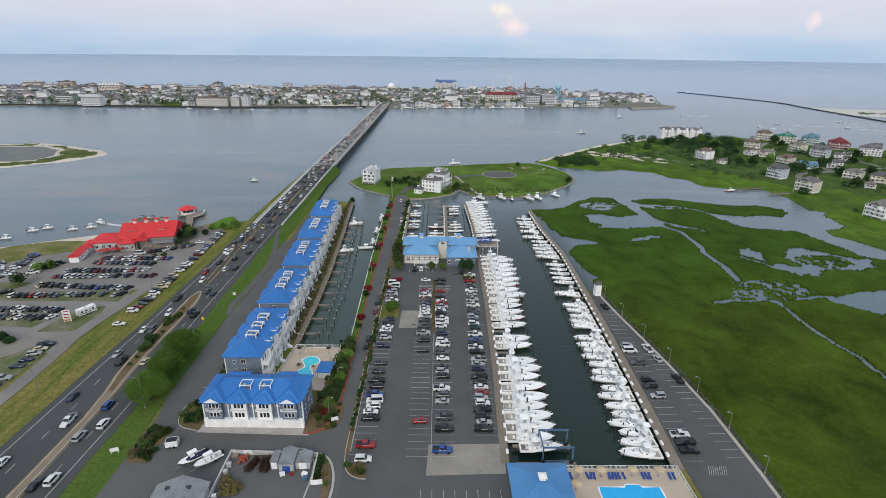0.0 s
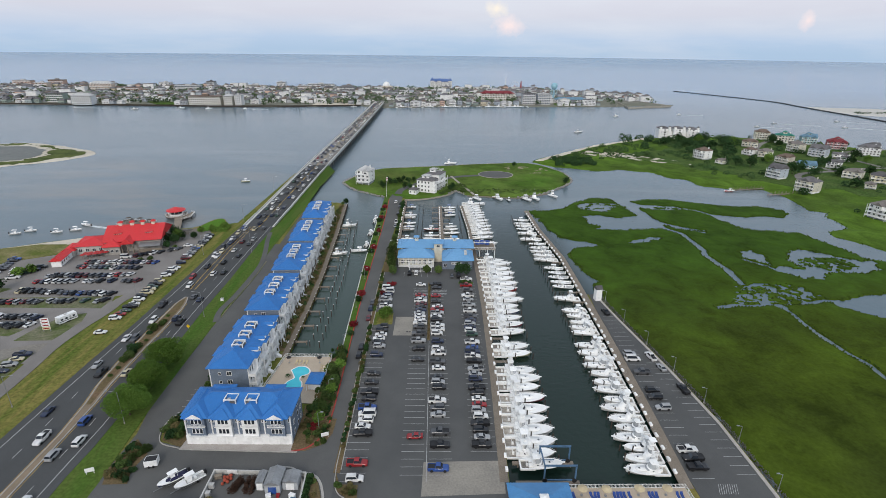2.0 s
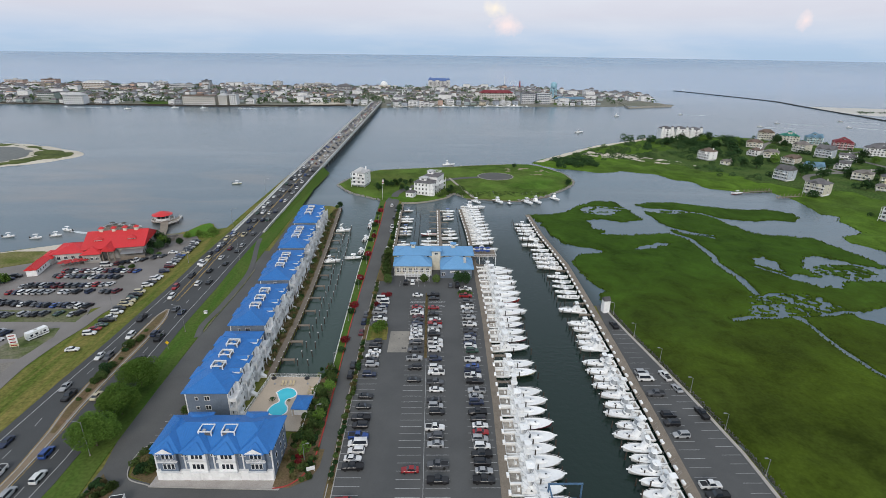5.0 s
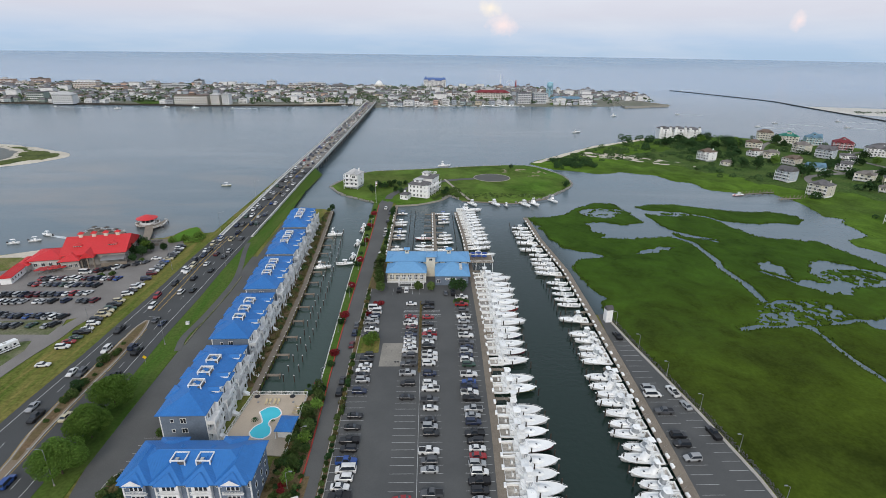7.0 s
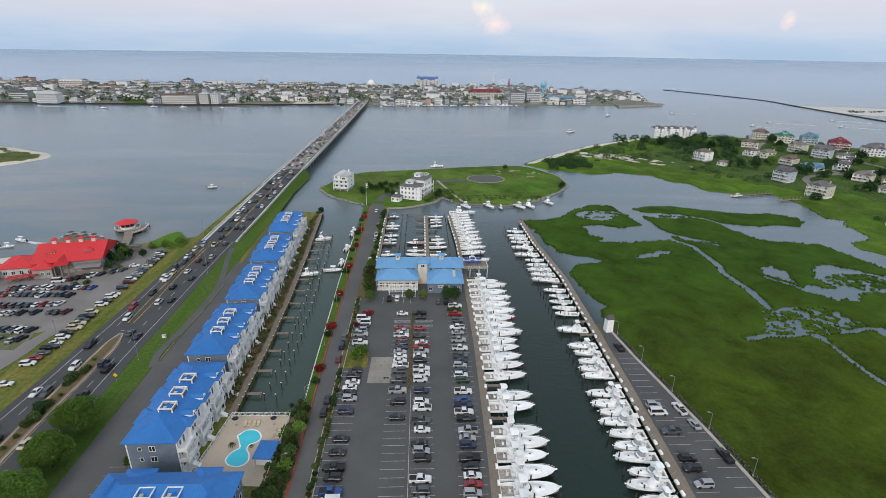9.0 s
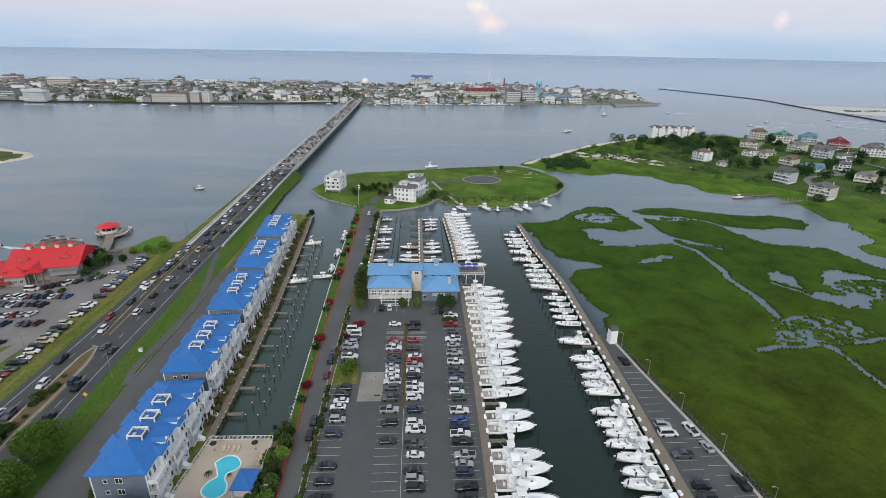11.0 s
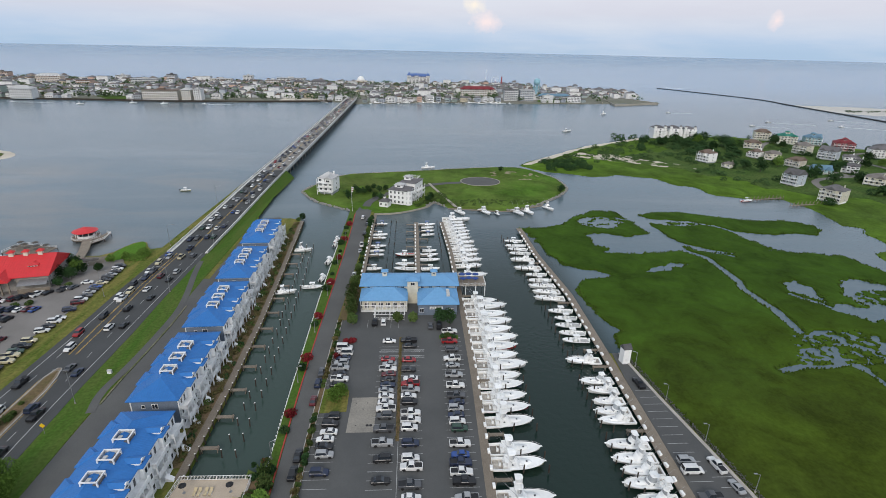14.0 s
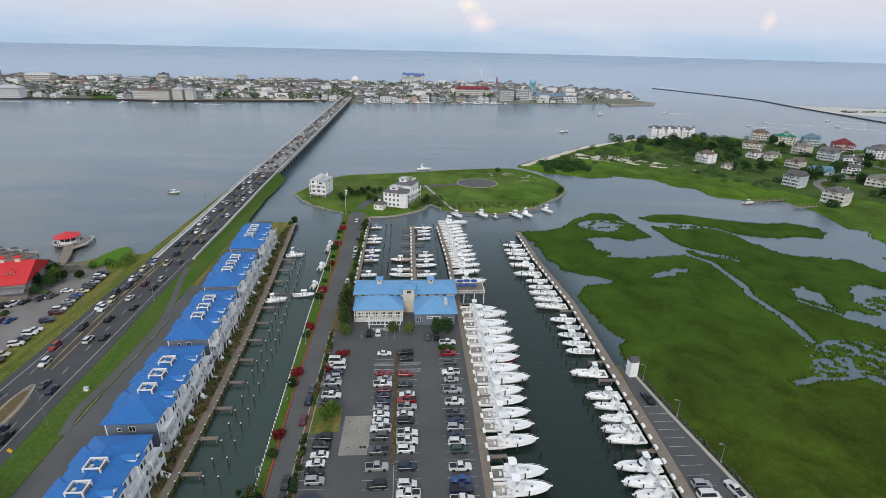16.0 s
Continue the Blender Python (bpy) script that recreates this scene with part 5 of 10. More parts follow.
def make_day_boat(L, hull_mat, words, top_mat):
    beam, sheer = L * 0.34, 1.0
    boat = thing("day_boat", words, "boat")
    rings = hull_rings(L, beam, sheer, n=8)
    h, n = L / 2, 8
    skin = Build().add([p for r in rings for p in r], [(k * 5 + i, (k + 1) * 5 + i, (k + 1) * 5 + i + 1, k * 5 + i + 1) for k in range(n) for i in range(4)] + [(0, 1, 2, 3, 4)])
    part("hull", skin, hull_mat, boat, smooth=True)
    part("foredeck", deck_over(rings, 5, n), gelcoat, boat, smooth=True)
    part("sole", deck_over(rings, 0, 6, drop=0.35, inset=0.86), gelcoat_grey, boat)
    rail = Build()
    for side in (0, 4):
        rail.pipe([r[side] for r in rings], 0.08)
    part("gunwale", rail, gelcoat, boat)
    part("console", wedge(-0.5, 0.7, beam * 0.16, beam * 0.16, 0.4, 1.75, 0.35, 0.0), gelcoat, boat)
    roof = loft([[(-1.3, -beam * 0.3, 2.6), (1.0, -beam * 0.26, 2.6), (1.0, beam * 0.26, 2.6), (-1.3, beam * 0.3, 2.6)], [(-1.25, -beam * 0.28, 2.7), (0.9, -beam * 0.24, 2.7), (0.9, beam * 0.24, 2.7), (-1.25, beam * 0.28, 2.7)]])
    for x in (-1.0, 0.7):
        for s in (-1, 1):
            roof.tube((x, s * beam * 0.24, 0.6), (x, s * beam * 0.22, 2.62), 0.035, n=4)
    part("hardtop", roof, top_mat, boat)
    part("seat", Build().box(-1.6, -beam * 0.2, 0.5, -1.0, beam * 0.2, 1.05), gelcoat, boat)
    part("outboard_motor", Build().box(-h - 0.55, -0.28, 0.3, -h + 0.05, 0.28, 1.45, taper=0.06), black if L < 8 else gelcoat, boat)
    return boat


HULLS = {
    "W": ("white", gelcoat),
    "Y": ("cream", paint("cream_gelcoat", (0.62, 0.60, 0.36))),
    "M": ("maroon", paint("maroon_gelcoat", (0.20, 0.03, 0.05))),
    "B": ("navy blue", paint("navy_gelcoat", (0.02, 0.03, 0.10))),
    "R": ("red", paint("red_gelcoat", (0.45, 0.04, 0.04))),
    "G": ("grey", paint("grey_gelcoat", (0.34, 0.38, 0.42))),
}


def sportfisher(x, y, turn, L=14, hull="W", tower=False, group="", z=0.0):
    word, m = HULLS[hull]
    words = f"{word} sport fishing boat with {'a tall tuna tower' if tower else 'flybridge and hardtop'}"
    style = 0 if tower else random.choice((0, 0, 2) if L > 12 else (1, 1, 2, 0))
    return place(("sportfisher", L, hull, tower, style), lambda: make_sportfisher(L, m, tower, style, words), pose(x, y, z, 0, 0, turn), group=group)


def day_boat(x, y, turn, L=8, hull="W", blue=False, group="", z=0.0):
    word, m = HULLS[hull]
    words = f"small {word} open motor boat with {'blue canvas' if blue else 'white'} top"
    return place(("day_boat", L, hull, blue), lambda: make_day_boat(L, m, words, MATS["blue_car_paint"] if blue else gelcoat), pose(x, y, z, 0, 0, turn), group=group)


random.seed(31)
# bows to the east along the long western dock: place along the dock, length, hull, T for a tower
WEST_BERTHS = "110.2:13W 114.0:14W 118.6:14WT 123.4:13W 127.4:14W 132.6:14MT 138.3:13W 142.6:14W 147.2:13WT 157.2:13Y 162.0:13W 172.0:13WT 177.8:13M 182.6:13W 188.0:13BT 192.4:13W 197.8:16W 203.0:14W 208.4:15RT 213.8:16W 219.2:15WT 224.8:16W 230.4:15W 236.8:16W 241.5:13B"
for item in WEST_BERTHS.split():
    y, rest = item.split(":")
    y, L, hull, tower = float(y), int(rest[:2]), rest[2], rest.endswith("T")
    sx = float(np.interp(y, [p[1] for p in DOCK_L], [p[0] for p in DOCK_L])) + 1.0
    sportfisher(sx + L / 2 - 0.6, y, random.uniform(-2, 2), L, hull, tower, "sport fishing boats on the western dock")
for y, L, hull in ((266, 13, "W"), (276, 12, "W"), (283, 13, "W"), (289, 12, "W"), (295, 13, "W"), (300, 12, "W"), (306, 13, "W"), (312, 12, "W"), (317, 12, "W"), (322, 13, "W"), (327, 12, "W"), (332, 12, "W"), (337, 12, "W"), (343, 16, "W")):
    sx = float(np.interp(y, [p[1] for p in DOCK_L], [p[0] for p in DOCK_L])) + 0.9
    sportfisher(sx + L / 2 - 0.6, y, random.uniform(-2, 2), L, hull, False, "sport fishing boats on the western dock")
# bows to the west along the eastern dock
EAST_BERTHS = "104.3:13W 108.2:12WT 112.0:11W 115.8:13Y 119.6:11W 123.5:12W 128.2:13WT 132.0:11W 137.0:13B 141.0:12W 145.4:12WT 150.2:13W 154.0:12W 157.8:13WT 162.6:13W 171.6:12W 175.2:12W 179.4:11W 184.4:11W 188.9:12W"
for item in EAST_BERTHS.split():
    y, rest = item.split(":")
    y, L, hull, tower = float(y), int(rest[:2]), rest[2], rest.endswith("T")
    ex = float(np.interp(y, [p[1] for p in DOCK_R], [p[0] for p in DOCK_R])) - 0.8
    L -= 2
    sportfisher(ex - L / 2 + 0.4, y, 180 + random.uniform(-3, 3), L, "W", tower, "fishing boats on the eastern dock")
for y, L, small in ((199.7, 11, 0), (212.3, 9, 1), (217.0, 9, 1), (222.4, 9, 1), (227.6, 8, 1), (233.1, 9, 1), (243.3, 12, 0), (249.0, 11, 0), (254.6, 11, 0), (260.5, 10, 1), (266.5, 9, 1), (273.2, 12, 0), (283.0, 11, 0), (291.5, 10, 1), (297.0, 10, 1), (301.6, 10, 1), (308.4, 9, 1)):
    ex = float(np.interp(y, [p[1] for p in DOCK_R], [p[0] for p in DOCK_R])) - 0.6
    if small:
        day_boat(ex - L / 2, y, 180 + random.uniform(-3, 3), L, "G" if 221 < y < 229 else "W", False, "fishing boats on the eastern dock")
    else:
        sportfisher(ex - L / 2, y, 180 + random.uniform(-3, 3), L, "W", False, "fishing boats on the eastern dock")
# small boats on the two inner docks
for y in np.arange(262, 344, 5.6):
    if random.random() < 0.42:
        day_boat(-14.6, y + random.uniform(-0.6, 0.6), random.uniform(-3, 3), random.choice((6, 7, 8)), "W", random.random() < 0.2, "small boats in the inner basin")
    if random.random() < 0.48:
        day_boat(-1.5, y + random.uniform(-0.6, 0.6), 180 + random.uniform(-3, 3), random.choice((7, 8, 9)), "R" if 288 < y < 294 else "W", 262 < y < 266, "small boats in the inner basin")
    if random.random() < 0.5:
        day_boat(10.5, y + random.uniform(-0.6, 0.6), random.uniform(-3, 3), random.choice((7, 8, 9)), "W", random.random() < 0.15, "small boats in the inner basin")
# along the island's quay
for x, y, L in ((31, 357, 11), (46, 358.5, 12), (66, 357, 12), (72.5, 358.5, 11), (87, 366, 10)):
    sportfisher(x, y, -68, L, "W", False, "fishing boats at the island quay")
day_boat(53, 354.5, -80, 6, "G")
# in the residents' canal
day_boat(-38.4, 255.4, 2, 8, "W", False)
sportfisher(-48.4, 250.6, 4, 8, "W")
sportfisher(-50.2, 296.0, 2, 8, "W")
for y, L, hull in ((264, 6, "W"), (283, 7, "W"), (304, 6, "G"), (310, 6, "R")):
    day_boat(-36.0, y, 80, L, hull, False, "small boats along the canal wall")


# ---- docks, piles, dock boxes ----
def dock(name, label, line, width, top=LOT + 0.06):
    b = Build().strip(line, width, top - 0.25, top)
    # edge beams and the joints between plank bays
    return structure(name, label, b, deck_timber, category="dock")


WEST_WALK = [(x - 0.5, y) for x, y in DOCK_L]
EAST_WALK = [(x + 1.7, y) for x, y in DOCK_R]
dock("west_dock", "weathered plank boardwalk along the boats", WEST_WALK, 2.2)
dock("east_dock", "weathered plank boardwalk by the marsh", EAST_WALK, 3.0)
dock("inner_dock", "pale plank dock between small boats", [(4.6, 258), (4.2, 336)], 2.4)
dock("lane_dock", "pale plank dock below the lane hedge", [(-19.0, 258), (-19.4, 350)], 1.8)
dock("canal_walk", "weathered plank walk along the apartments' canal", [(x - 1.0, y) for x, y in CANAL_W], 2.0)


def disc(r, z, n=7):
    return [(r * math.cos(2 * math.pi * k / n), r * math.sin(2 * math.pi * k / n), z) for k in range(n)]


PILE_ME = loft([disc(0.19, -2.5), disc(0.17, 0.0), disc(0.05, 0.06)]).mesh("mooring_pile", dark_timber)
CAPPED = loft([disc(0.17, -2.5), disc(0.15, 0.0), disc(0.21, 0.0), disc(0.20, 0.03), disc(0.05, 0.17)])
CAPPED.k = [0] * 7 + [1] * (len(CAPPED.f) - 7)
CAPPED_ME = CAPPED.mesh("mooring_pile", dark_timber, trim_white)


def pile(x, y, top, group):
    capped = "canal" in group
    ob = tagged(new("mooring_pile", CAPPED_ME if capped else PILE_ME), "dark timber mooring pile with white cap" if capped else "dark tarred timber mooring pile standing in the water", "pile", group)
    ob.matrix_basis = pose(x, y, top, random.uniform(-2, 2), random.uniform(-2, 2), random.uniform(0, 90))
    return ob


random.seed(41)
for item in WEST_BERTHS.split():
    y = float(item.split(":")[0])
    sx = float(np.interp(y, [p[1] for p in DOCK_L], [p[0] for p in DOCK_L]))
    for dx in (9.5, 15.5):
        pile(sx + dx - 1.6, y - 2.6, random.uniform(2.2, 3.2), "mooring piles of the western dock")
for y in np.arange(268, 346, 5.6):
    pile(31.0, y, 2.6, "mooring piles of the western dock")
for y in list(np.arange(102, 192, 4.1)) + list(np.arange(196, 312, 5.2)):
    ex = float(np.interp(y, [p[1] for p in DOCK_R], [p[0] for p in DOCK_R]))
    pile(ex - 10.4, y + 1.9, random.uniform(2.2, 3.0), "mooring piles of the eastern dock")
    if y > 190 or random.random() < 0.6:
        pile(ex - 7.5, y + 0.6, random.uniform(2.0, 2.8), "mooring piles of the eastern dock")
for y in np.arange(162, 300, 5.7):
    wx = float(np.interp(y, [p[1] for p in CANAL_W], [p[0] for p in CANAL_W]))
    for dx in (6.2, 9.4):
        pile(wx + dx + random.uniform(-0.2, 0.2), y, random.uniform(2.2, 3.0), "mooring piles of the canal")
for x, y, a in along(CANAL_W, 3.1):
    pile(x + 0.25, y + random.uniform(-0.4, 0.4), random.uniform(2.3, 2.7), "piles along the canal walk")
for y in np.arange(261, 344, 8.6):
    for x in (-9.6, -6.8, 16.2):
        pile(x, y + random.uniform(-2.0, 2.0), random.uniform(1.3, 1.9), "mooring piles of the inner basin")
PIER = Build().box(0, -0.5, 1.0, 4.6, 0.5, 1.25)
for x in (0.6, 4.3):
    for s in (-0.45, 0.45):
        PIER.tube((x, s, -2), (x, s, 1.5), 0.12, n=6)
PIER_ME = PIER.mesh("finger_pier", deck_timber)


def pier(x, y, turn, group):
    tagged(new("finger_pier", PIER_ME), "narrow plank finger pier on short posts", "pier", group).matrix_basis = pose(x, y, 0, 0, 0, turn)


for y in np.arange(164.5, 300, 11.4):
    pier(float(np.interp(y, [p[1] for p in CANAL_W], [p[0] for p in CANAL_W])) - 0.1, y, 0, "finger piers of the canal")
for y in (152.2, 167.0, 189.9, 200.4, 227.6, 245.5):
    pier(float(np.interp(y, [p[1] for p in DOCK_L], [p[0] for p in DOCK_L])) + 0.5, y, 0, "finger piers of the western dock")
for y in (167.2, 196.0, 205.5, 239, 278.5):
    pier(float(np.interp(y, [p[1] for p in DOCK_R], [p[0] for p in DOCK_R])) + 0.2, y, 180, "finger piers of the eastern dock")
for y in np.arange(263, 336, 11.2):
    pier(-18.2, y + 2.8, 0, "finger piers of the inner basin")
    pier(3.5, y + 2.8, 180, "finger piers of the inner basin")
    pier(5.6, y + 2.8, 0, "finger piers of the inner basin")
BOX = Build().box(-0.32, -0.62, 0, 0.32, 0.62, 0.5)
BOX.box(-0.36, -0.66, 0.5, 0.36, 0.66, 0.65, taper=0.1)
BOX_ME = BOX.mesh("dock_box", gelcoat)


def dock_box(x, y, turn, group):
    tagged(new("dock_box", BOX_ME), "white moulded dock box with sloping lid", "box", group).matrix_basis = pose(x, y, LOT + 0.06, 0, 0, turn)


for y in np.arange(104, 244, 5.1):
    x = float(np.interp(y, [p[1] for p in WEST_WALK], [p[0] for p in WEST_WALK]))
    dock_box(x + 0.85, y + random.uniform(-0.6, 0.6), random.uniform(-6, 6), "white dock boxes on the western dock")
for y in np.arange(262, 336, 5.4):
    x = float(np.interp(y, [p[1] for p in WEST_WALK], [p[0] for p in WEST_WALK]))
    dock_box(x - 0.7, y, 0, "white dock boxes on the western dock")
for y in np.arange(103, 320, 4.3):
    x = float(np.interp(y, [p[1] for p in EAST_WALK], [p[0] for p in EAST_WALK]))
    dock_box(x - 1.15, y + random.uniform(-0.6, 0.6), random.uniform(0, 10), "white dock boxes on the eastern dock")
for y in np.arange(262, 334, 4.6):
    dock_box(3.7, y, 0, "white dock boxes on the inner docks")
    dock_box(-19.7, y + 2, 0, "white dock boxes on the inner docks")
# canal wall caps: short white posts
CAP = Build().tube((0, 0, -1.2), (0, 0, 0.42), 0.18, n=6)
CAP_ME = CAP.mesh("wall_post", trim_white)
for x, y, a in along(CANAL_E, 1.45):
    if y < 300:
        tagged(new("wall_post", CAP_ME), "short white capped post of the canal wall", "post", "white posts of the canal wall").matrix_basis = pose(x - 0.12, y, LOT - 0.05)


# ---- roofs, windows ----
def roof_face(b, pts, step=0.62, rib=0.05):
    """One slope, eave corners first, then ridge corners; with standing seams up the slope."""
    p = [Vector(q) for q in pts]
    b.add(p, [tuple(range(len(p)))])
    a, c = p[0], p[1]
    e, d = (p[2], p[2]) if len(p) == 3 else (p[3], p[2])
    n = (c - a).cross(e - a).normalized()
    run = (c - a).normalized()
    total = (c - a).length
    up = n.cross(run)
    rise = (e - a).dot(up)
    la, lc = (e - a).dot(run), (d - a).dot(run)
    k = step / 2
    while k < total:
        # height to which this seam runs before it meets a hip
        t = 1.0
        if k < la:
            t = min(t, k / max(la, 1e-6))
        if k > lc:
            t = min(t, (total - k) / max(total - lc, 1e-6))
        s, q = a + run * k, a + run * k + up * rise * t
        w = run * 0.035
        b.add([s - w, s + w, q + w, q - w, s - w + n * rib, s + w + n * rib, q + w + n * rib, q - w + n * rib], [(4, 5, 6, 7), (0, 4, 7, 3), (1, 2, 6, 5), (0, 1, 5, 4)])
        k += step


def hip_roof(b, x0, y0, x1, y1, z, pitch=0.42, step=0.62, gable="", thick=0.18):
    """A hip roof over a rectangle; gable names the ends (n, s, e, w) that rise as gables."""
    wx, wy = x1 - x0, y1 - y0
    lo, hi = z, z + pitch * min(wx, wy) / 2
    b.box(x0, y0, z - thick, x1, y1, z - 0.004)
    if wx >= wy:
        ym, k = (y0 + y1) / 2, wy / 2
        a = (x0 + (0 if "w" in gable else k), ym, hi)
        c = (x1 - (0 if "e" in gable else k), ym, hi)
        roof_face(b, [(x0, y0, lo), (x1, y0, lo), c, a], step)
        roof_face(b, [(x1, y1, lo), (x0, y1, lo), a, c], step)
        roof_face(b, [(x1, y0, lo), (x1, y1, lo), c], step)
        roof_face(b, [(x0, y1, lo), (x0, y0, lo), a], step)
        b.tube(a, c, 0.09, n=5)
        return a, c
    xm, k = (x0 + x1) / 2, wx / 2
    a = (xm, y0 + (0 if "s" in gable else k), hi)
    c = (xm, y1 - (0 if "n" in gable else k), hi)
    roof_face(b, [(x1, y0, lo), (x1, y1, lo), c, a], step)
    roof_face(b, [(x0, y1, lo), (x0, y0, lo), a, c], step)
    roof_face(b, [(x0, y0, lo), (x1, y0, lo), a], step)
    roof_face(b, [(x1, y1, lo), (x0, y1, lo), c], step)
    b.tube(a, c, 0.09, n=5)
    return a, c


WINDOW_ME = {}


def window(parent, x, y, z, turn, wide, high, panes=1, frame=None):
    """A window set on a wall: x, y on the wall face, z its sill; turn 0 faces south (-y)."""
    frame = frame or trim_white
    key = (wide, high, panes, frame.name)
    if key not in WINDOW_ME:
        f = Build()
        t = 0.09
        f.box(-wide / 2, -0.08, 0, wide / 2, 0.02, t).box(-wide / 2, -0.08, high - t, wide / 2, 0.02, high)
        for k in range(panes + 1):
            x0 = -wide / 2 + (wide - t) * k / panes
            f.box(x0, -0.08, t, x0 + t, 0.02, high - t)
        f.box(-wide / 2 + 0.02, -0.035, 0.02, wide / 2 - 0.02, 0.01, high - 0.02, k=1)
        WINDOW_ME[key] = f.mesh("window", frame, glass)
    return part("window", WINDOW_ME[key], None, parent, at=pose(x, y, z, 0, 0, turn))


def railing(b, a, c, z, high=1.05, posts=1.6):
    a, c = Vector((*a, z)), Vector((*c, z))
    n = max(2, int((c - a).length / posts) + 1)
    up = Vector((0, 0, high))
    way = (c - a).normalized()
    side = Vector((-way.y, way.x, 0)) * 0.04
    for h in (0.12, high):
        q = Vector((0, 0, h))
        b.add([a - side + q, c - side + q, c + side + q, a + side + q, a - side + q - Vector((0, 0, 0.08)), c - side + q - Vector((0, 0, 0.08)), c + side + q - Vector((0, 0, 0.08)), a + side + q - Vector((0, 0, 0.08))], [(0, 1, 2, 3), (0, 4, 5, 1), (3, 2, 6, 7)])
    m = max(2, int((c - a).length / 0.32))
    for k in range(m + 1):
        p = a.lerp(c, k / m)
        s = 0.05 if k % 5 == 0 else 0.025
        b.box(p.x - s, p.y - s, z + 0.05, p.x + s, p.y + s, z + high)


# ---- waterside apartments: five alike houses in a row ----
def roof_well(parent, x, y, z):
    """The white railed well on the roof that hides the cooling units."""
    rim = lambda a, b, h: [(x - a, y - b, z + h), (x + a, y - b, z + h), (x + a, y + b, z + h), (x - a, y + b, z + h)]
    loop = rim(1.72, 1.55, 0.62) + rim(1.72, 1.55, 0.86) + rim(1.48, 1.31, 0.86) + rim(1.48, 1.31, 0.62)
    w = Build().add(loop, [(4 * r + k, 4 * r + (k + 1) % 4, (4 * r + 4) % 16 + (k + 1) % 4, (4 * r + 4) % 16 + k) for r in range(4) for k in range(4)])
    well = part("roof_well", w, trim_white, parent, "white railed roof well")
    for a in (-1.58, 1.58):
        for b in (-1.41, 1.41):
            part("post", Build().box(x + a - 0.13, y + b - 0.13, z - 0.9, x + a + 0.13, y + b + 0.13, z + 0.63), trim_white, well)
    part("back_screen", Build().box(x - 1.45, y + 1.36, z - 0.6, x + 1.45, y + 1.44, z + 0.63), gelcoat_grey, well, "grey louvred screen")
    part("side_screen", Build().box(x - 1.62, y - 1.28, z - 0.6, x - 1.54, y + 1.28, z + 0.63), gelcoat_grey, well, "grey louvred screen")
    part("well_floor", Build().box(x - 1.5, y - 1.35, z - 0.7, x + 1.6, y + 1.35, z - 0.05), slate, well)
    part("cooling_unit", Build().box(x - 1.0, y - 0.9, z - 0.1, x - 0.2, y + 0.1, z + 0.45), gelcoat_grey, well)


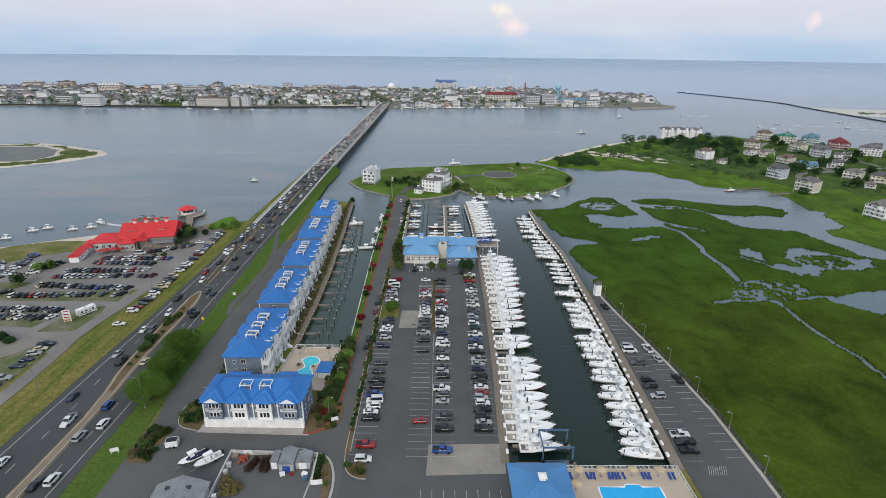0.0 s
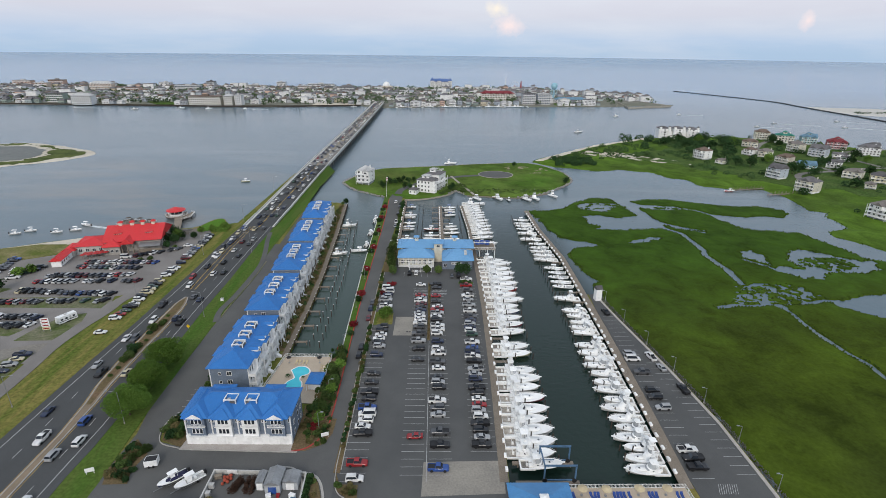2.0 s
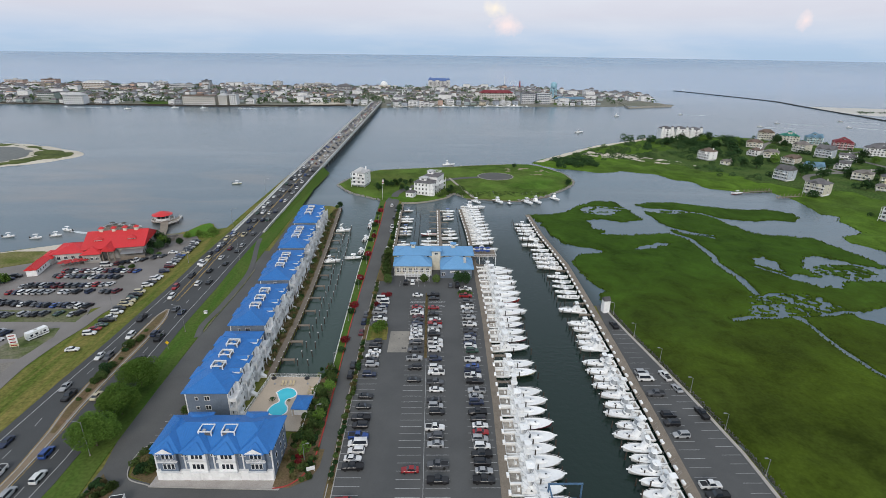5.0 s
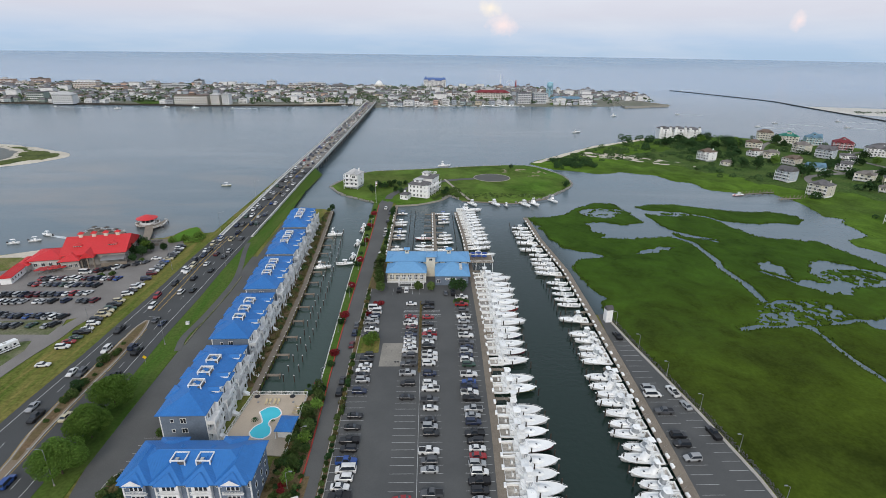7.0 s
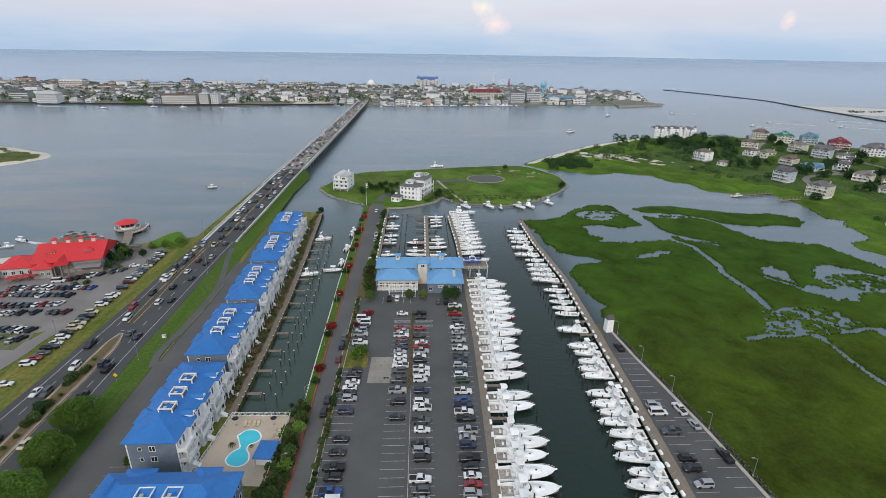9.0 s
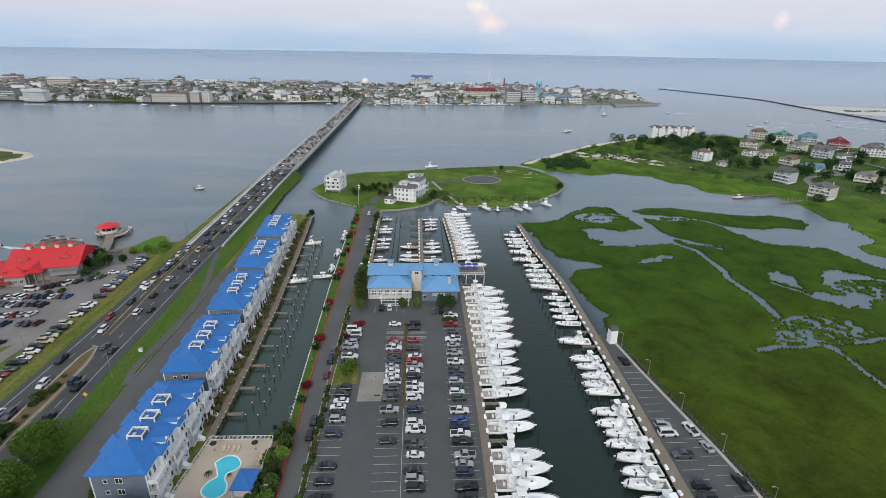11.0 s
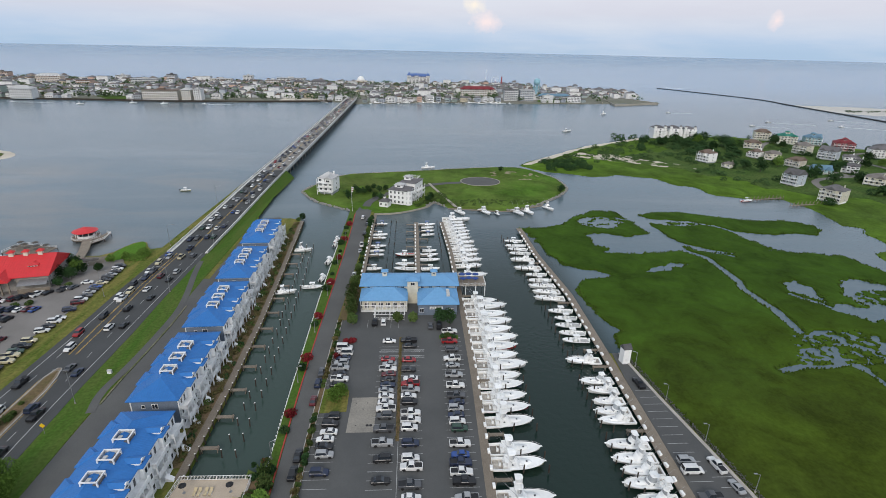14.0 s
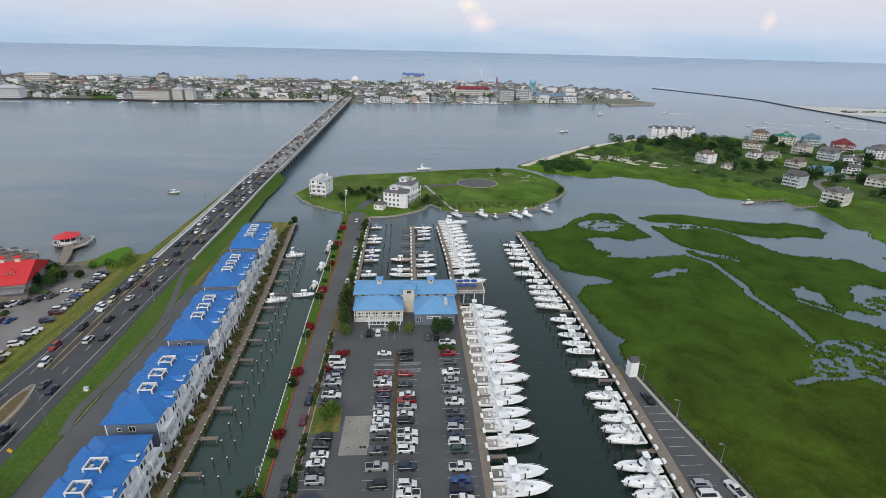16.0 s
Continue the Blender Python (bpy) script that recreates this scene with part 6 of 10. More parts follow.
def make_apartments(L=31.8, W=12.8):
    """Local: x from -W (road) to 0 (canal front), y from 0 to L, z up from the quay."""
    ap = thing("apartment_house", "three-storey waterside apartment house with blue metal roof", "building")
    floor_h, eave = 3.0, 9.1
    part("wall", Build().box(-W, 0, 0, -1.2, L, eave), wall_grey, ap, "grey-blue clapboard wall")
    part("front_wall", Build().box(-1.3, 0.3, 0, -1.185, L - 0.3, eave), wall_white, ap, "white boarded canal front")
    # east front: white boarded bays with open galleries on all floors between them
    bays = 7
    step = L / bays
    for k in range(bays):
        y0 = k * step
        out = -0.2 if k % 2 else -1.18
        if k % 2:
            part("front_bay", Build().box(-1.3, y0 + 0.7, 0, out, y0 + step - 0.7, eave), wall_white, ap)
        for f in range(3):
            z = f * floor_h
            window(ap, out, y0 + step * (0.36 if k % 2 else 0.3), z + 0.9, 90, 1.0, 1.5, 1)
            window(ap, out, y0 + step * (0.64 if k % 2 else 0.7), z + (0.9 if k % 2 else 0.3), 90, 1.0, 1.5 if k % 2 else 2.1, 1)
            if k % 2 == 0:
                ya, yb = y0 - (0.7 if k else -0.06), y0 + step + (0.7 if k < 6 else -0.06)
                bal = part("balcony", Build().box(-1.3, ya, z - 0.16, 0.75, yb, z + 0.08), trim_white, ap, "white timber balcony")
                if f:
                    part("railing", Build().box(0.63, ya, z + 0.08, 0.73, yb, z + 0.98), trim_white, bal)
                    part("end_railing", Build().box(-1.25, ya, z + 0.08, 0.63, ya + 0.08, z + 0.98), trim_white, bal)
        if k % 2 == 0:
            for yy in (ya + 0.14, (ya + yb) / 2, yb - 0.14):
                part("gallery_post", Build().box(0.5, yy - 0.14, 0, 0.77, yy + 0.14, 7.1), trim_white, ap)
            part("gallery_beam", Build().box(0.46, ya, 2.55, 0.78, yb, 2.84), trim_white, ap)
            part("front_steps", Build().add([(0.75, y0 + 1.2, 1.3), (0.75, y0 + 2.5, 1.3), (2.5, y0 + 2.5, 0.1), (2.5, y0 + 1.2, 0.1), (0.75, y0 + 1.2, 0.0), (0.75, y0 + 2.5, 0.0), (2.5, y0 + 2.5, 0.0), (2.5, y0 + 1.2, 0.0)], [(0, 1, 2, 3), (0, 3, 7, 4), (1, 5, 6, 2), (2, 6, 7, 3), (0, 4, 5, 1)]), trim_white, ap, "white boarded entrance steps")
    # end walls and the road side
    for x, z in ((-9.8, 6.6), (-7.0, 6.4), (-9.8, 3.6), (-7.0, 3.4)):
        window(ap, x, 0, z, 0, 0.9 if x < -9 else 1.5, 1.0 if x < -9 else 1.5, 1 if x < -9 else 2)
    for x in (-W + 0.1, -1.3):
        part("corner_trim", Build().box(x - 0.14, -0.06, 0, x + 0.14, 0.1, eave), trim_white, ap)
    part("frieze_board", Build().box(-W + 0.24, -0.05, eave - 0.45, -1.44, 0.02, eave - 0.2), trim_white, ap)
    roof = Build()
    hip_roof(roof, -W - 0.7, -0.7, -0.85, L + 0.5, eave + 0.16, 0.40)
    # lower hips that break the long eaves
    for k in range(3):
        y0 = 6.2 + k * 8.6
        hip_roof(roof, -W - 1.3, y0, -W + 6.0, y0 + 5.8, eave + 0.20, 0.42, gable="e")
        b0 = (2 * k + 1) * step
        hip_roof(roof, -6.0, b0 + 0.3, 0.1, b0 + step - 0.3, eave + 0.22, 0.36, gable="w")
    part("roof", roof, metal_blue, ap, "bright blue standing-seam metal roof")
    bump = Build()
    for k in range(3):
        bump.box(-W - 0.7, 6.8 + k * 8.6, 0, -W + 0.05, 11.5 + k * 8.6, eave)
    part("rear_bays", bump, wall_grey, ap)
    for y0 in (8.1, 14.6, 23.8):
        d = part("dormer", Build().box(-3.0, y0, eave - 0.1, -0.7, y0 + 1.9, eave + 1.15), wall_white, ap, "small white dormer at the eave")
        part("dormer_roof", Build().add([(-0.5, y0 - 0.2, eave + 1.1), (-0.5, y0 + 2.1, eave + 1.1), (-0.5, y0 + 0.95, eave + 1.55), (-4.6, y0 - 0.2, eave + 1.1), (-4.6, y0 + 2.1, eave + 1.1), (-4.6, y0 + 0.95, eave + 1.55)], [(0, 2, 5, 3), (1, 4, 5, 2), (0, 3, 4, 1)]), metal_blue, d)
        part("dormer_gable", Build().add([(-0.45, y0 - 0.15, eave + 1.02), (-0.45, y0 + 2.05, eave + 1.02), (-0.45, y0 + 0.95, eave + 1.62), (-0.72, y0 - 0.15, eave + 1.02), (-0.72, y0 + 2.05, eave + 1.02), (-0.72, y0 + 0.95, eave + 1.62)], [(0, 1, 2), (5, 4, 3), (0, 3, 4, 1), (1, 4, 5, 2), (2, 5, 3, 0)]), trim_white, d)
        window(d, -0.7, y0 + 0.95, eave + 0.2, 90, 0.9, 0.75, 1)
    for k in range(3):
        roof_well(ap, -6.7, 9.2 + k * 5.9, eave + 2.35)
    return ap


for y0, xe, turn in ((134.6, -53.4, 0.4), (171.4, -54.6, 1.5), (207.9, -55.8, 3.0), (243.9, -58.2, 3.4), (281.2, -60.6, 3.8)):
    place("apartments", make_apartments, pose(xe, y0, LOT - 0.12, 0, 0, turn), group="blue-roofed apartment houses")


# ---- the front house across the head of the row ----
def make_front_house():
    """Local: x 0..29 along the drive, y 0..14 deep, front faces -y."""
    W, D, eave = 29.0, 13.0, 9.0
    h = thing("front_apartment_house", "three-storey apartment house with garages and blue roof", "building")
    part("wall", Build().box(0, 0.9, 0, W, D, eave), wall_grey, h, "grey-blue clapboard wall")
    base = Build().box(-0.1, 0.2, 0, W + 0.1, 0.95, 2.9)
    part("garage_front", base, wall_white, h, "white garage storey")
    unit = W / 4
    for k in range(4):
        x0 = k * unit
        door = Build()
        for s in (0.14, 0.54):
            door.box(x0 + unit * s, 0.10, 0.05, x0 + unit * (s + 0.34), 0.21, 2.2)
            for r in range(3):
                door.box(x0 + unit * s, 0.085, 0.6 + 0.55 * r, x0 + unit * (s + 0.34), 0.10, 0.64 + 0.55 * r)
        part("garage_door", door, trim_white, h)
        bay = Build().box(x0 + unit * 0.2, -0.2, 2.9, x0 + unit * 0.8, 0.95, eave)
        part("front_bay", bay, wall_white if k in (1, 2) else wall_grey, h)
        for f in (1, 2):
            for o in (-1.0, 0.0, 1.0):
                window(h, x0 + unit * 0.5 + o, -0.2, f * 3.0 + 0.75, 0, 0.92, 1.6, 1)
            ledge = Build().box(x0 + unit * 0.17, -0.75, f * 3.0 - 0.02, x0 + unit * 0.83, -0.18, f * 3.0 + 0.12)
            if f == 2:
                railing(ledge, (x0 + unit * 0.18, -0.7), (x0 + unit * 0.82, -0.7), f * 3.0 + 0.1, 0.8)
            part("balcony" if f == 2 else "window_ledge", ledge, trim_white, h)
        for s in (0.06, 0.94):
            window(h, x0 + unit * s, 0.9, 6.6, 0, 0.5, 1.3, 1)
    for k in range(5):
        part("corner_trim", Build().box(k * unit - 0.16, 0.7, 0, k * unit + 0.16, 0.98, eave), trim_white, h)
    for y in (4, 8, 11):
        for f in range(3):
            window(h, W, y, f * 3 + 0.9, 90, 1.2, 1.5, 1)
    roof = Build()
    hip_roof(roof, -0.7, 0.3, W + 0.7, D + 0.7, eave + 0.16, 0.42)
    for k in range(4):
        x0 = k * unit
        hip_roof(roof, x0 - 0.05, -1.1, x0 + unit + 0.05, 9.4, eave + 0.20, 0.62, gable="n")
        hip_roof(roof, x0 + 1.1, -1.6, x0 + unit - 1.1, 3.4, eave + 0.24, 0.62, gable="ns" if k in (0, 3) else "n")
    hip_roof(roof, W - 10.5, D - 4, W - 4.5, D + 2.2, eave + 0.2, 0.42, gable="s")
    hip_roof(roof, 3.0, D - 4, 10, D + 2.0, eave + 0.2, 0.42, gable="s")
    part("roof", roof, metal_blue, h, "bright blue standing-seam metal roof")
    part("rear_wing", Build().box(W - 10, D - 0.1, 0, W - 5, D + 1.8, eave).box(3.5, D - 0.1, 0, 9.5, D + 1.6, eave), wall_grey, h)
    for k in (0, 3):
        x0 = k * unit
        g = Build().add([(x0 + 1.3, -1.56, eave + 0.2), (x0 + unit - 1.3, -1.56, eave + 0.2), (x0 + unit / 2, -1.56, eave + 1.6), (x0 + 1.3, -1.4, eave + 0.2), (x0 + unit - 1.3, -1.4, eave + 0.2), (x0 + unit / 2, -1.4, eave + 1.6)], [(0, 1, 2), (5, 4, 3), (0, 3, 4, 1), (1, 4, 5, 2), (2, 5, 3, 0)])
        part("gable", g, trim_white, h)
    roof_well(h, 12.0, 5.0, eave + 2.0)
    roof_well(h, 17.8, 5.0, eave + 2.0)
    return h


make_front_house().matrix_basis = pose(-64.9, 112.8, LOT, 0, 0, -0.4) @ Matrix.Translation((14.5, 0.9, 0)) @ Matrix.Diagonal((0.94, 0.90, 1, 1)) @ Matrix.Translation((-14.5, -0.9, 0))
flat("forecourt", "pale paved forecourt of the garages", [(-65.5, 111.0), (-34.9, 109.9), (-34.4, 114.5), (-65.2, 115)], LOT + 0.03, paving, category="forecourt")


# ---- clubhouse ----
def make_clubhouse():
    """Local: x -18..19 along the lot, y 0..24, front faces -y."""
    c = thing("clubhouse", "white and pale blue roofed marina clubhouse", "building")
    part("west_hall", Build().box(-16.5, 4, 0, 0.2, 22, 4.6), wall_cream, c, "cream boarded hall")
    part("east_hall", Build().box(4.2, 0.2, 0, 18.4, 22, 4.6), wall_grey, c, "grey-blue boarded hall")
    part("upper_floor", Build().box(-16.0, 12, 4.6, 18.6, 21.5, 6.7), wall_cream, c, "cream boarded upper floor")
    tower = part("stair_tower", Build().box(0.2, 9.5, 0, 4.2, 14.0, 9.6), wall_cream, c, "cream square stair tower")
    for z in (7.6,):
        window(c, 2.2, 9.5, z, 0, 1.6, 1.2, 2)
    up = Build()
    hip_roof(up, -18.0, 10.6, 20.0, 23.0, 6.85, 0.36, 0.5)
    hip_roof(up, -0.5, 8.8, 4.9, 14.7, 9.7, 0.34, 0.5)
    part("upper_roof", up, pale_blue, c, "pale blue metal roof")
    low = Build()
    hip_roof(low, -17.4, 2.6, 0.4, 13.2, 4.8, 0.55, 0.5, gable="n")
    hip_roof(low, 3.9, -0.8, 19.2, 13.0, 4.8, 0.52, 0.5)
    part("lower_roof", low, pale_blue, c, "pale blue metal roof")
    for x in (-8.6, 10.4):
        cup = Build().box(x - 0.9, 15.6, 8.4, x + 0.9, 17.4, 10.7)
        k = part("cupola", cup, wall_cream, c)
        r = Build()
        hip_roof(r, x - 1.4, 15.1, x + 1.4, 17.9, 10.75, 0.4, 0.4)
        part("cupola_roof", r, pale_blue, k)
        window(c, x, 15.6, 9.4, 0, 0.9, 0.9, 2)
    # front porch with white posts and a pergola
    porch = Build()
    for x in np.arange(-16.8, 0.1, 2.4):
        porch.box(x - 0.09, 2.75, 0, x + 0.09, 2.93, 4.6)
    railing(porch, (-16.8, 2.8), (-11.5, 2.8), 0.4)
    railing(porch, (-6.0, 2.8), (0, 2.8), 0.4)
    porch.box(-16.9, 2.7, 0.1, 0.1, 4.1, 0.4)
    porch.box(-16.9, 2.7, 2.6, 0.1, 2.9, 2.9)
    part("porch", porch, trim_white, c, "white railed porch")
    pergola = Build()
    for x in np.arange(-11.5, -0.6, 1.35):
        pergola.box(x - 0.08, -3.6, 2.5, x + 0.08, 3.0, 2.68)
    for y in (-3.4, -0.6, 2.5):
        pergola.box(-11.8, y - 0.07, 2.34, -0.6, y + 0.07, 2.5)
        for x in (-11.4, -6, -0.9):
            pergola.box(x - 0.08, y - 0.08, 0, x + 0.08, y + 0.08, 2.4)
    for a, b in (((-11.4, -3.4), (-0.9, -3.4)), ((-11.4, -3.4), (-11.4, 2.6)), ((-0.9, -3.4), (-0.9, 2.6))):
        railing(pergola, a, b, 0.1, 1.0)
    part("pergola", pergola, trim_white, c, "white pergola")
    for x in np.arange(-14.8, 0, 2.6):
        window(c, x, 4, 1.2, 0, 1.7, 2.0, 2)
    for x in (5.5, 16.5):
        window(c, x, 0.2, 1.2, 0, 1.6, 1.6, 2)
    for x in (-14.5, -11, -7.5, -4, -1.6, 5.8, 9, 12.2, 15.4):
        window(c, x, 12, 5.1, 0, 1.3, 1.0, 2)
    sign = Build().box(8.4, -0.1, 2.6, 13.2, 0.2, 3.5)
    part("sign_board", sign, trim_white, c, "white sign board")
    bars = Build()
    for k in range(7):
        bars.box(8.7 + k * 0.62, -0.13, 2.85, 9.1 + k * 0.62, -0.09, 3.25)
    part("sign_lettering", bars, black, c)
    units = Build()
    for k in range(3):
        units.box(14.6, 2.4 + k * 1.5, 5.6 + 0.2 * k, 15.8, 3.5 + k * 1.5, 7.2 + 0.2 * k)
    part("roof_fan_unit", units, gelcoat_grey, c)
    return c


make_clubhouse().matrix_basis = pose(0.2, 229.2, LOT, 0, 0, 0)


def make_patio():
    p = thing("dining_terrace", "raised white railed terrace with blue umbrellas' posts", "terrace")
    b = Build().box(0, 0, 3.0, 12, 9, 3.25)
    part("floor", b, deck_timber, p)
    r = Build()
    railing(r, (0, 0.1), (12, 0.1), 3.25)
    railing(r, (11.9, 0), (11.9, 9), 3.25)
    railing(r, (0, 8.9), (12, 8.9), 3.25)
    part("railing", r, trim_white, p)
    for x in (0.3, 4, 8, 11.7):
        for y in (0.3, 8.7):
            part("post", Build().box(x - 0.14, y - 0.14, -2.5, x + 0.14, y + 0.14, 3.0), trim_white, p)
    return p


tagged(make_patio(), "raised white railed dining terrace beside the clubhouse").matrix_basis = pose(19.6, 247.5, LOT)


def umbrella(x, y, z, cloth, r=1.5, group="", label=""):
    def build():
        u = thing("umbrella", label, "umbrella")
        part("pole", Build().tube((0, 0, 0), (0, 0, 2.5), 0.04, n=6), chrome, u)
        part("base", Build().tube((0, 0, 0), (0, 0, 0.1), 0.35, n=10), galvanised, u)
        top = Build()
        n = 8
        vs = [(r * math.cos(2 * math.pi * k / n), r * math.sin(2 * math.pi * k / n), 2.15) for k in range(n)]
        top.add(vs + [(0, 0, 2.65)], [(k, (k + 1) % n, n) for k in range(n)])
        top.add([(x * 0.98, y * 0.98, z - 0.12) for x, y, z in vs] + [(x, y, z) for x, y, z in vs], [(k, (k + 1) % n, n + (k + 1) % n, n + k) for k in range(n)])
        part("canopy", top, cloth, u)
        return u

    return place(("umbrella", cloth.name, r), build, pose(x, y, z, 0, 0, random.uniform(0, 45)), group=group)


blue_cloth = paint("blue_canvas", (0.02, 0.06, 0.25), 0.8)
tan_cloth = paint("tan_canvas", (0.55, 0.45, 0.28), 0.85)
for x, y in ((22.5, 250), (25, 250.5), (27.5, 250), (22.5, 254), (25.2, 254.3), (28, 254)):
    umbrella(x, y, LOT + 3.25, blue_cloth, 1.4, "blue umbrellas on the terrace", "dark blue canvas umbrella on the dining terrace")


# ---- the red-roofed restaurant ----
def make_restaurant():
    """Local: x along the great roof, front faces -y, the origin at its south-west corner."""
    r = thing("restaurant", "large waterside restaurant with bright red metal roof", "building")
    boards = mat("grey_boarding", (0.36, 0.34, 0.31), 0.9, 0.1, 2.0, 0.4, 0.1)
    part("main_hall", Build().box(0.6, 0.8, 0, 26.2, 22, 5.6), boards, r, "weathered grey boarded hall")
    part("side_hall", Build().box(-12.6, 0.6, 0, 0.7, 15, 4.2), WALLS_PALE, r, "pale boarded side hall")
    part("front_wing", Build().box(1.2, -3.4, 0, 8.4, 1, 4.2), boards, r)
    roof = Build()
    hip_roof(roof, -0.2, -0.6, 27.2, 23.4, 5.8, 0.42, 0.9, gable="ew")
    part("roof", roof, red_roof, r, "bright red metal roof")
    side = Build()
    hip_roof(side, -13.6, -0.4, 1.5, 16, 4.4, 0.30, 0.9)
    part("side_roof", side, red_roof, r)
    front = Build()
    hip_roof(front, 0.4, -4.4, 9.2, 8, 4.5, 0.50, 0.9, gable="n")
    part("front_roof", front, red_roof, r)
    # a low link runs forward to a narrow boarded hut
    link = part("link_wing", Build().box(-17.0, -2.4, 0, -12.4, 9.5, 3.0), WALLS_PALE, r)
    q = Build()
    hip_roof(q, -17.6, -2.3, -11.8, 10.2, 3.1, 0.34, 0.9)
    part("link_roof", q, red_roof, link)
    hut = part("hut", Build().box(-17.4, -14.8, 0, -13.3, -2.4, 3.0), wall_white, r, "white boarded hut")
    q = Build()
    hip_roof(q, -17.9, -15.4, -12.8, -2.0, 3.1, 0.62, 0.9, gable="ns")
    part("hut_roof", q, red_roof, hut)
    part("hut_gable", Build().add([(-17.4, -14.8, 3.0), (-13.3, -14.8, 3.0), (-15.35, -14.8, 4.4), (-17.4, -14.7, 3.0), (-13.3, -14.7, 3.0), (-15.35, -14.7, 4.4)], [(0, 1, 2), (5, 4, 3), (0, 3, 4, 1), (1, 4, 5, 2), (2, 5, 3, 0)]), wall_white, hut)
    for y in (-13.4, -11.0, -8.6, -6.2):
        window(hut, -13.3, y, 1.0, 90, 1.0, 1.2, 1)
    for x in (0.65, 26.15):
        g = Build().add([(x - 0.05, 0.8, 5.6), (x - 0.05, 22, 5.6), (x - 0.05, 11.4, 10.3), (x + 0.05, 0.8, 5.6), (x + 0.05, 22, 5.6), (x + 0.05, 11.4, 10.3)], [(0, 1, 2), (5, 4, 3), (0, 3, 4, 1), (1, 4, 5, 2), (2, 5, 3, 0)])
        part("gable", g, WALLS_PALE, r)
    for x in (6, 20.5):
        k = part("dormer", Build().box(x - 1.7, 4.6, 7.2, x + 1.7, 8.0, 8.6), wall_cream, r)
        q = Build()
        hip_roof(q, x - 2.0, 4.2, x + 2.0, 9.4, 8.7, 0.3, 0.9, gable="n")
        part("dormer_roof", q, red_roof, k)
        for o in (-1.0, 0, 1.0):
            window(k, x + o, 4.6, 7.5, 0, 0.8, 0.9, 1)
    for x in (6, 11.5, 16.5, 21.5):
        k = part("cupola", Build().box(x - 0.8, 10.6, 10.4, x + 0.8, 12.2, 12.3), wall_cream, r)
        q = Build()
        hip_roof(q, x - 1.2, 10.2, x + 1.2, 12.6, 12.3, 0.7, 0.6)
        part("cupola_roof", q, red_roof, k)
    porch = Build()
    hip_roof(porch, 8.8, -3.4, 14.6, 6, 5.2, 0.9, 0.8, gable="ns")
    part("porch_roof", porch, red_roof, r)
    for x in (9.2, 11.7, 14.2):
        part("porch_post", Build().box(x - 0.25, -3.0, 0, x + 0.25, -2.5, 5.2), deck_timber, r)
    part("porch_truss", Build().add([(9, -2.9, 5.2), (14.4, -2.9, 5.2), (11.7, -2.9, 7.6), (9, -2.7, 5.2), (14.4, -2.7, 5.2), (11.7, -2.7, 7.6)], [(0, 1, 2), (5, 4, 3), (0, 3, 4, 1), (1, 4, 5, 2), (2, 5, 3, 0)]), deck_timber, r)
    for x in np.arange(17.5, 26, 2.6):
        window(r, x, 0.8, 2.4, 0, 1.6, 1.6, 2)
    for x in np.arange(-10.5, -1, 3.0):
        window(r, x, 0.6, 1.2, 0, 1.6, 1.6, 2)
    for x in (2.6, 4.8, 7.0):
        window(r, x, -3.4, 1.2, 0, 1.4, 1.5, 2)
    for y in (3, 8, 13, 18):
        window(r, 26.2, y, 1.4, 90, 1.6, 1.8, 2)
        window(r, 26.2, y, 4.0 if y not in (3, 18) else 3.6, 90, 1.2, 1.2, 2)
    part("wooden_fence", Build().box(16.8, -3.2, 0, 27.5, -3.0, 2.0), deck_timber, r)
    part("awning_roof", Build().add([(16.6, -2.6, 3.1), (26.4, -2.6, 3.1), (26.4, 0.9, 4.3), (16.6, 0.9, 4.3), (16.6, -2.6, 2.95), (26.4, -2.6, 2.95), (26.4, 0.9, 4.15), (16.6, 0.9, 4.15)], [(0, 1, 2, 3), (7, 6, 5, 4), (0, 4, 5, 1), (1, 5, 6, 2), (3, 7, 4, 0)]), galvanised, r)
    return r


WALLS_PALE = mat("pale_boarding", (0.56, 0.55, 0.52), 0.85, 0.08, 2.0, 0.4, 0.1)
make_restaurant().matrix_basis = pose(-165.8, 247.7, LOT, 0, 0, 13)
# red picnic tables and parasols before the side hall
random.seed(64)
red_cloth = paint("red_canvas", (0.42, 0.03, 0.03), 0.8)
for k in range(9):
    umbrella(-171.5 + 2.3 * (k % 5) + random.uniform(-0.4, 0.4), 240.2 + 2.4 * (k // 5) + 0.9 * (k % 5) + random.uniform(-0.3, 0.3), LOT, red_cloth, 1.4, "red parasols before the restaurant", "red canvas parasol over an outdoor table")
thatch = paint("dark_thatch", (0.07, 0.06, 0.05), 0.95)
for k in range(10):
    umbrella(-160 + 2.6 * k, 273 + 0.6 * k + random.uniform(-0.8, 0.8), LOT, thatch, 1.8, "thatched parasols on the bay deck", "dark thatched parasol on the bay deck")
flat("bay_deck", "timber deck behind the restaurant on the bay", [(-163, 270), (-134, 277), (-134.5, 287), (-164, 283)], LOT + 0.03, deck_timber, category="deck")
structure("bar_gangway", "timber gangway out to the pier bar", Build().strip([(-146, 281), (-151, 295), (-157, 308)], 4.0, LOT - 0.25, LOT + 0.3), deck_timber, category="pier")


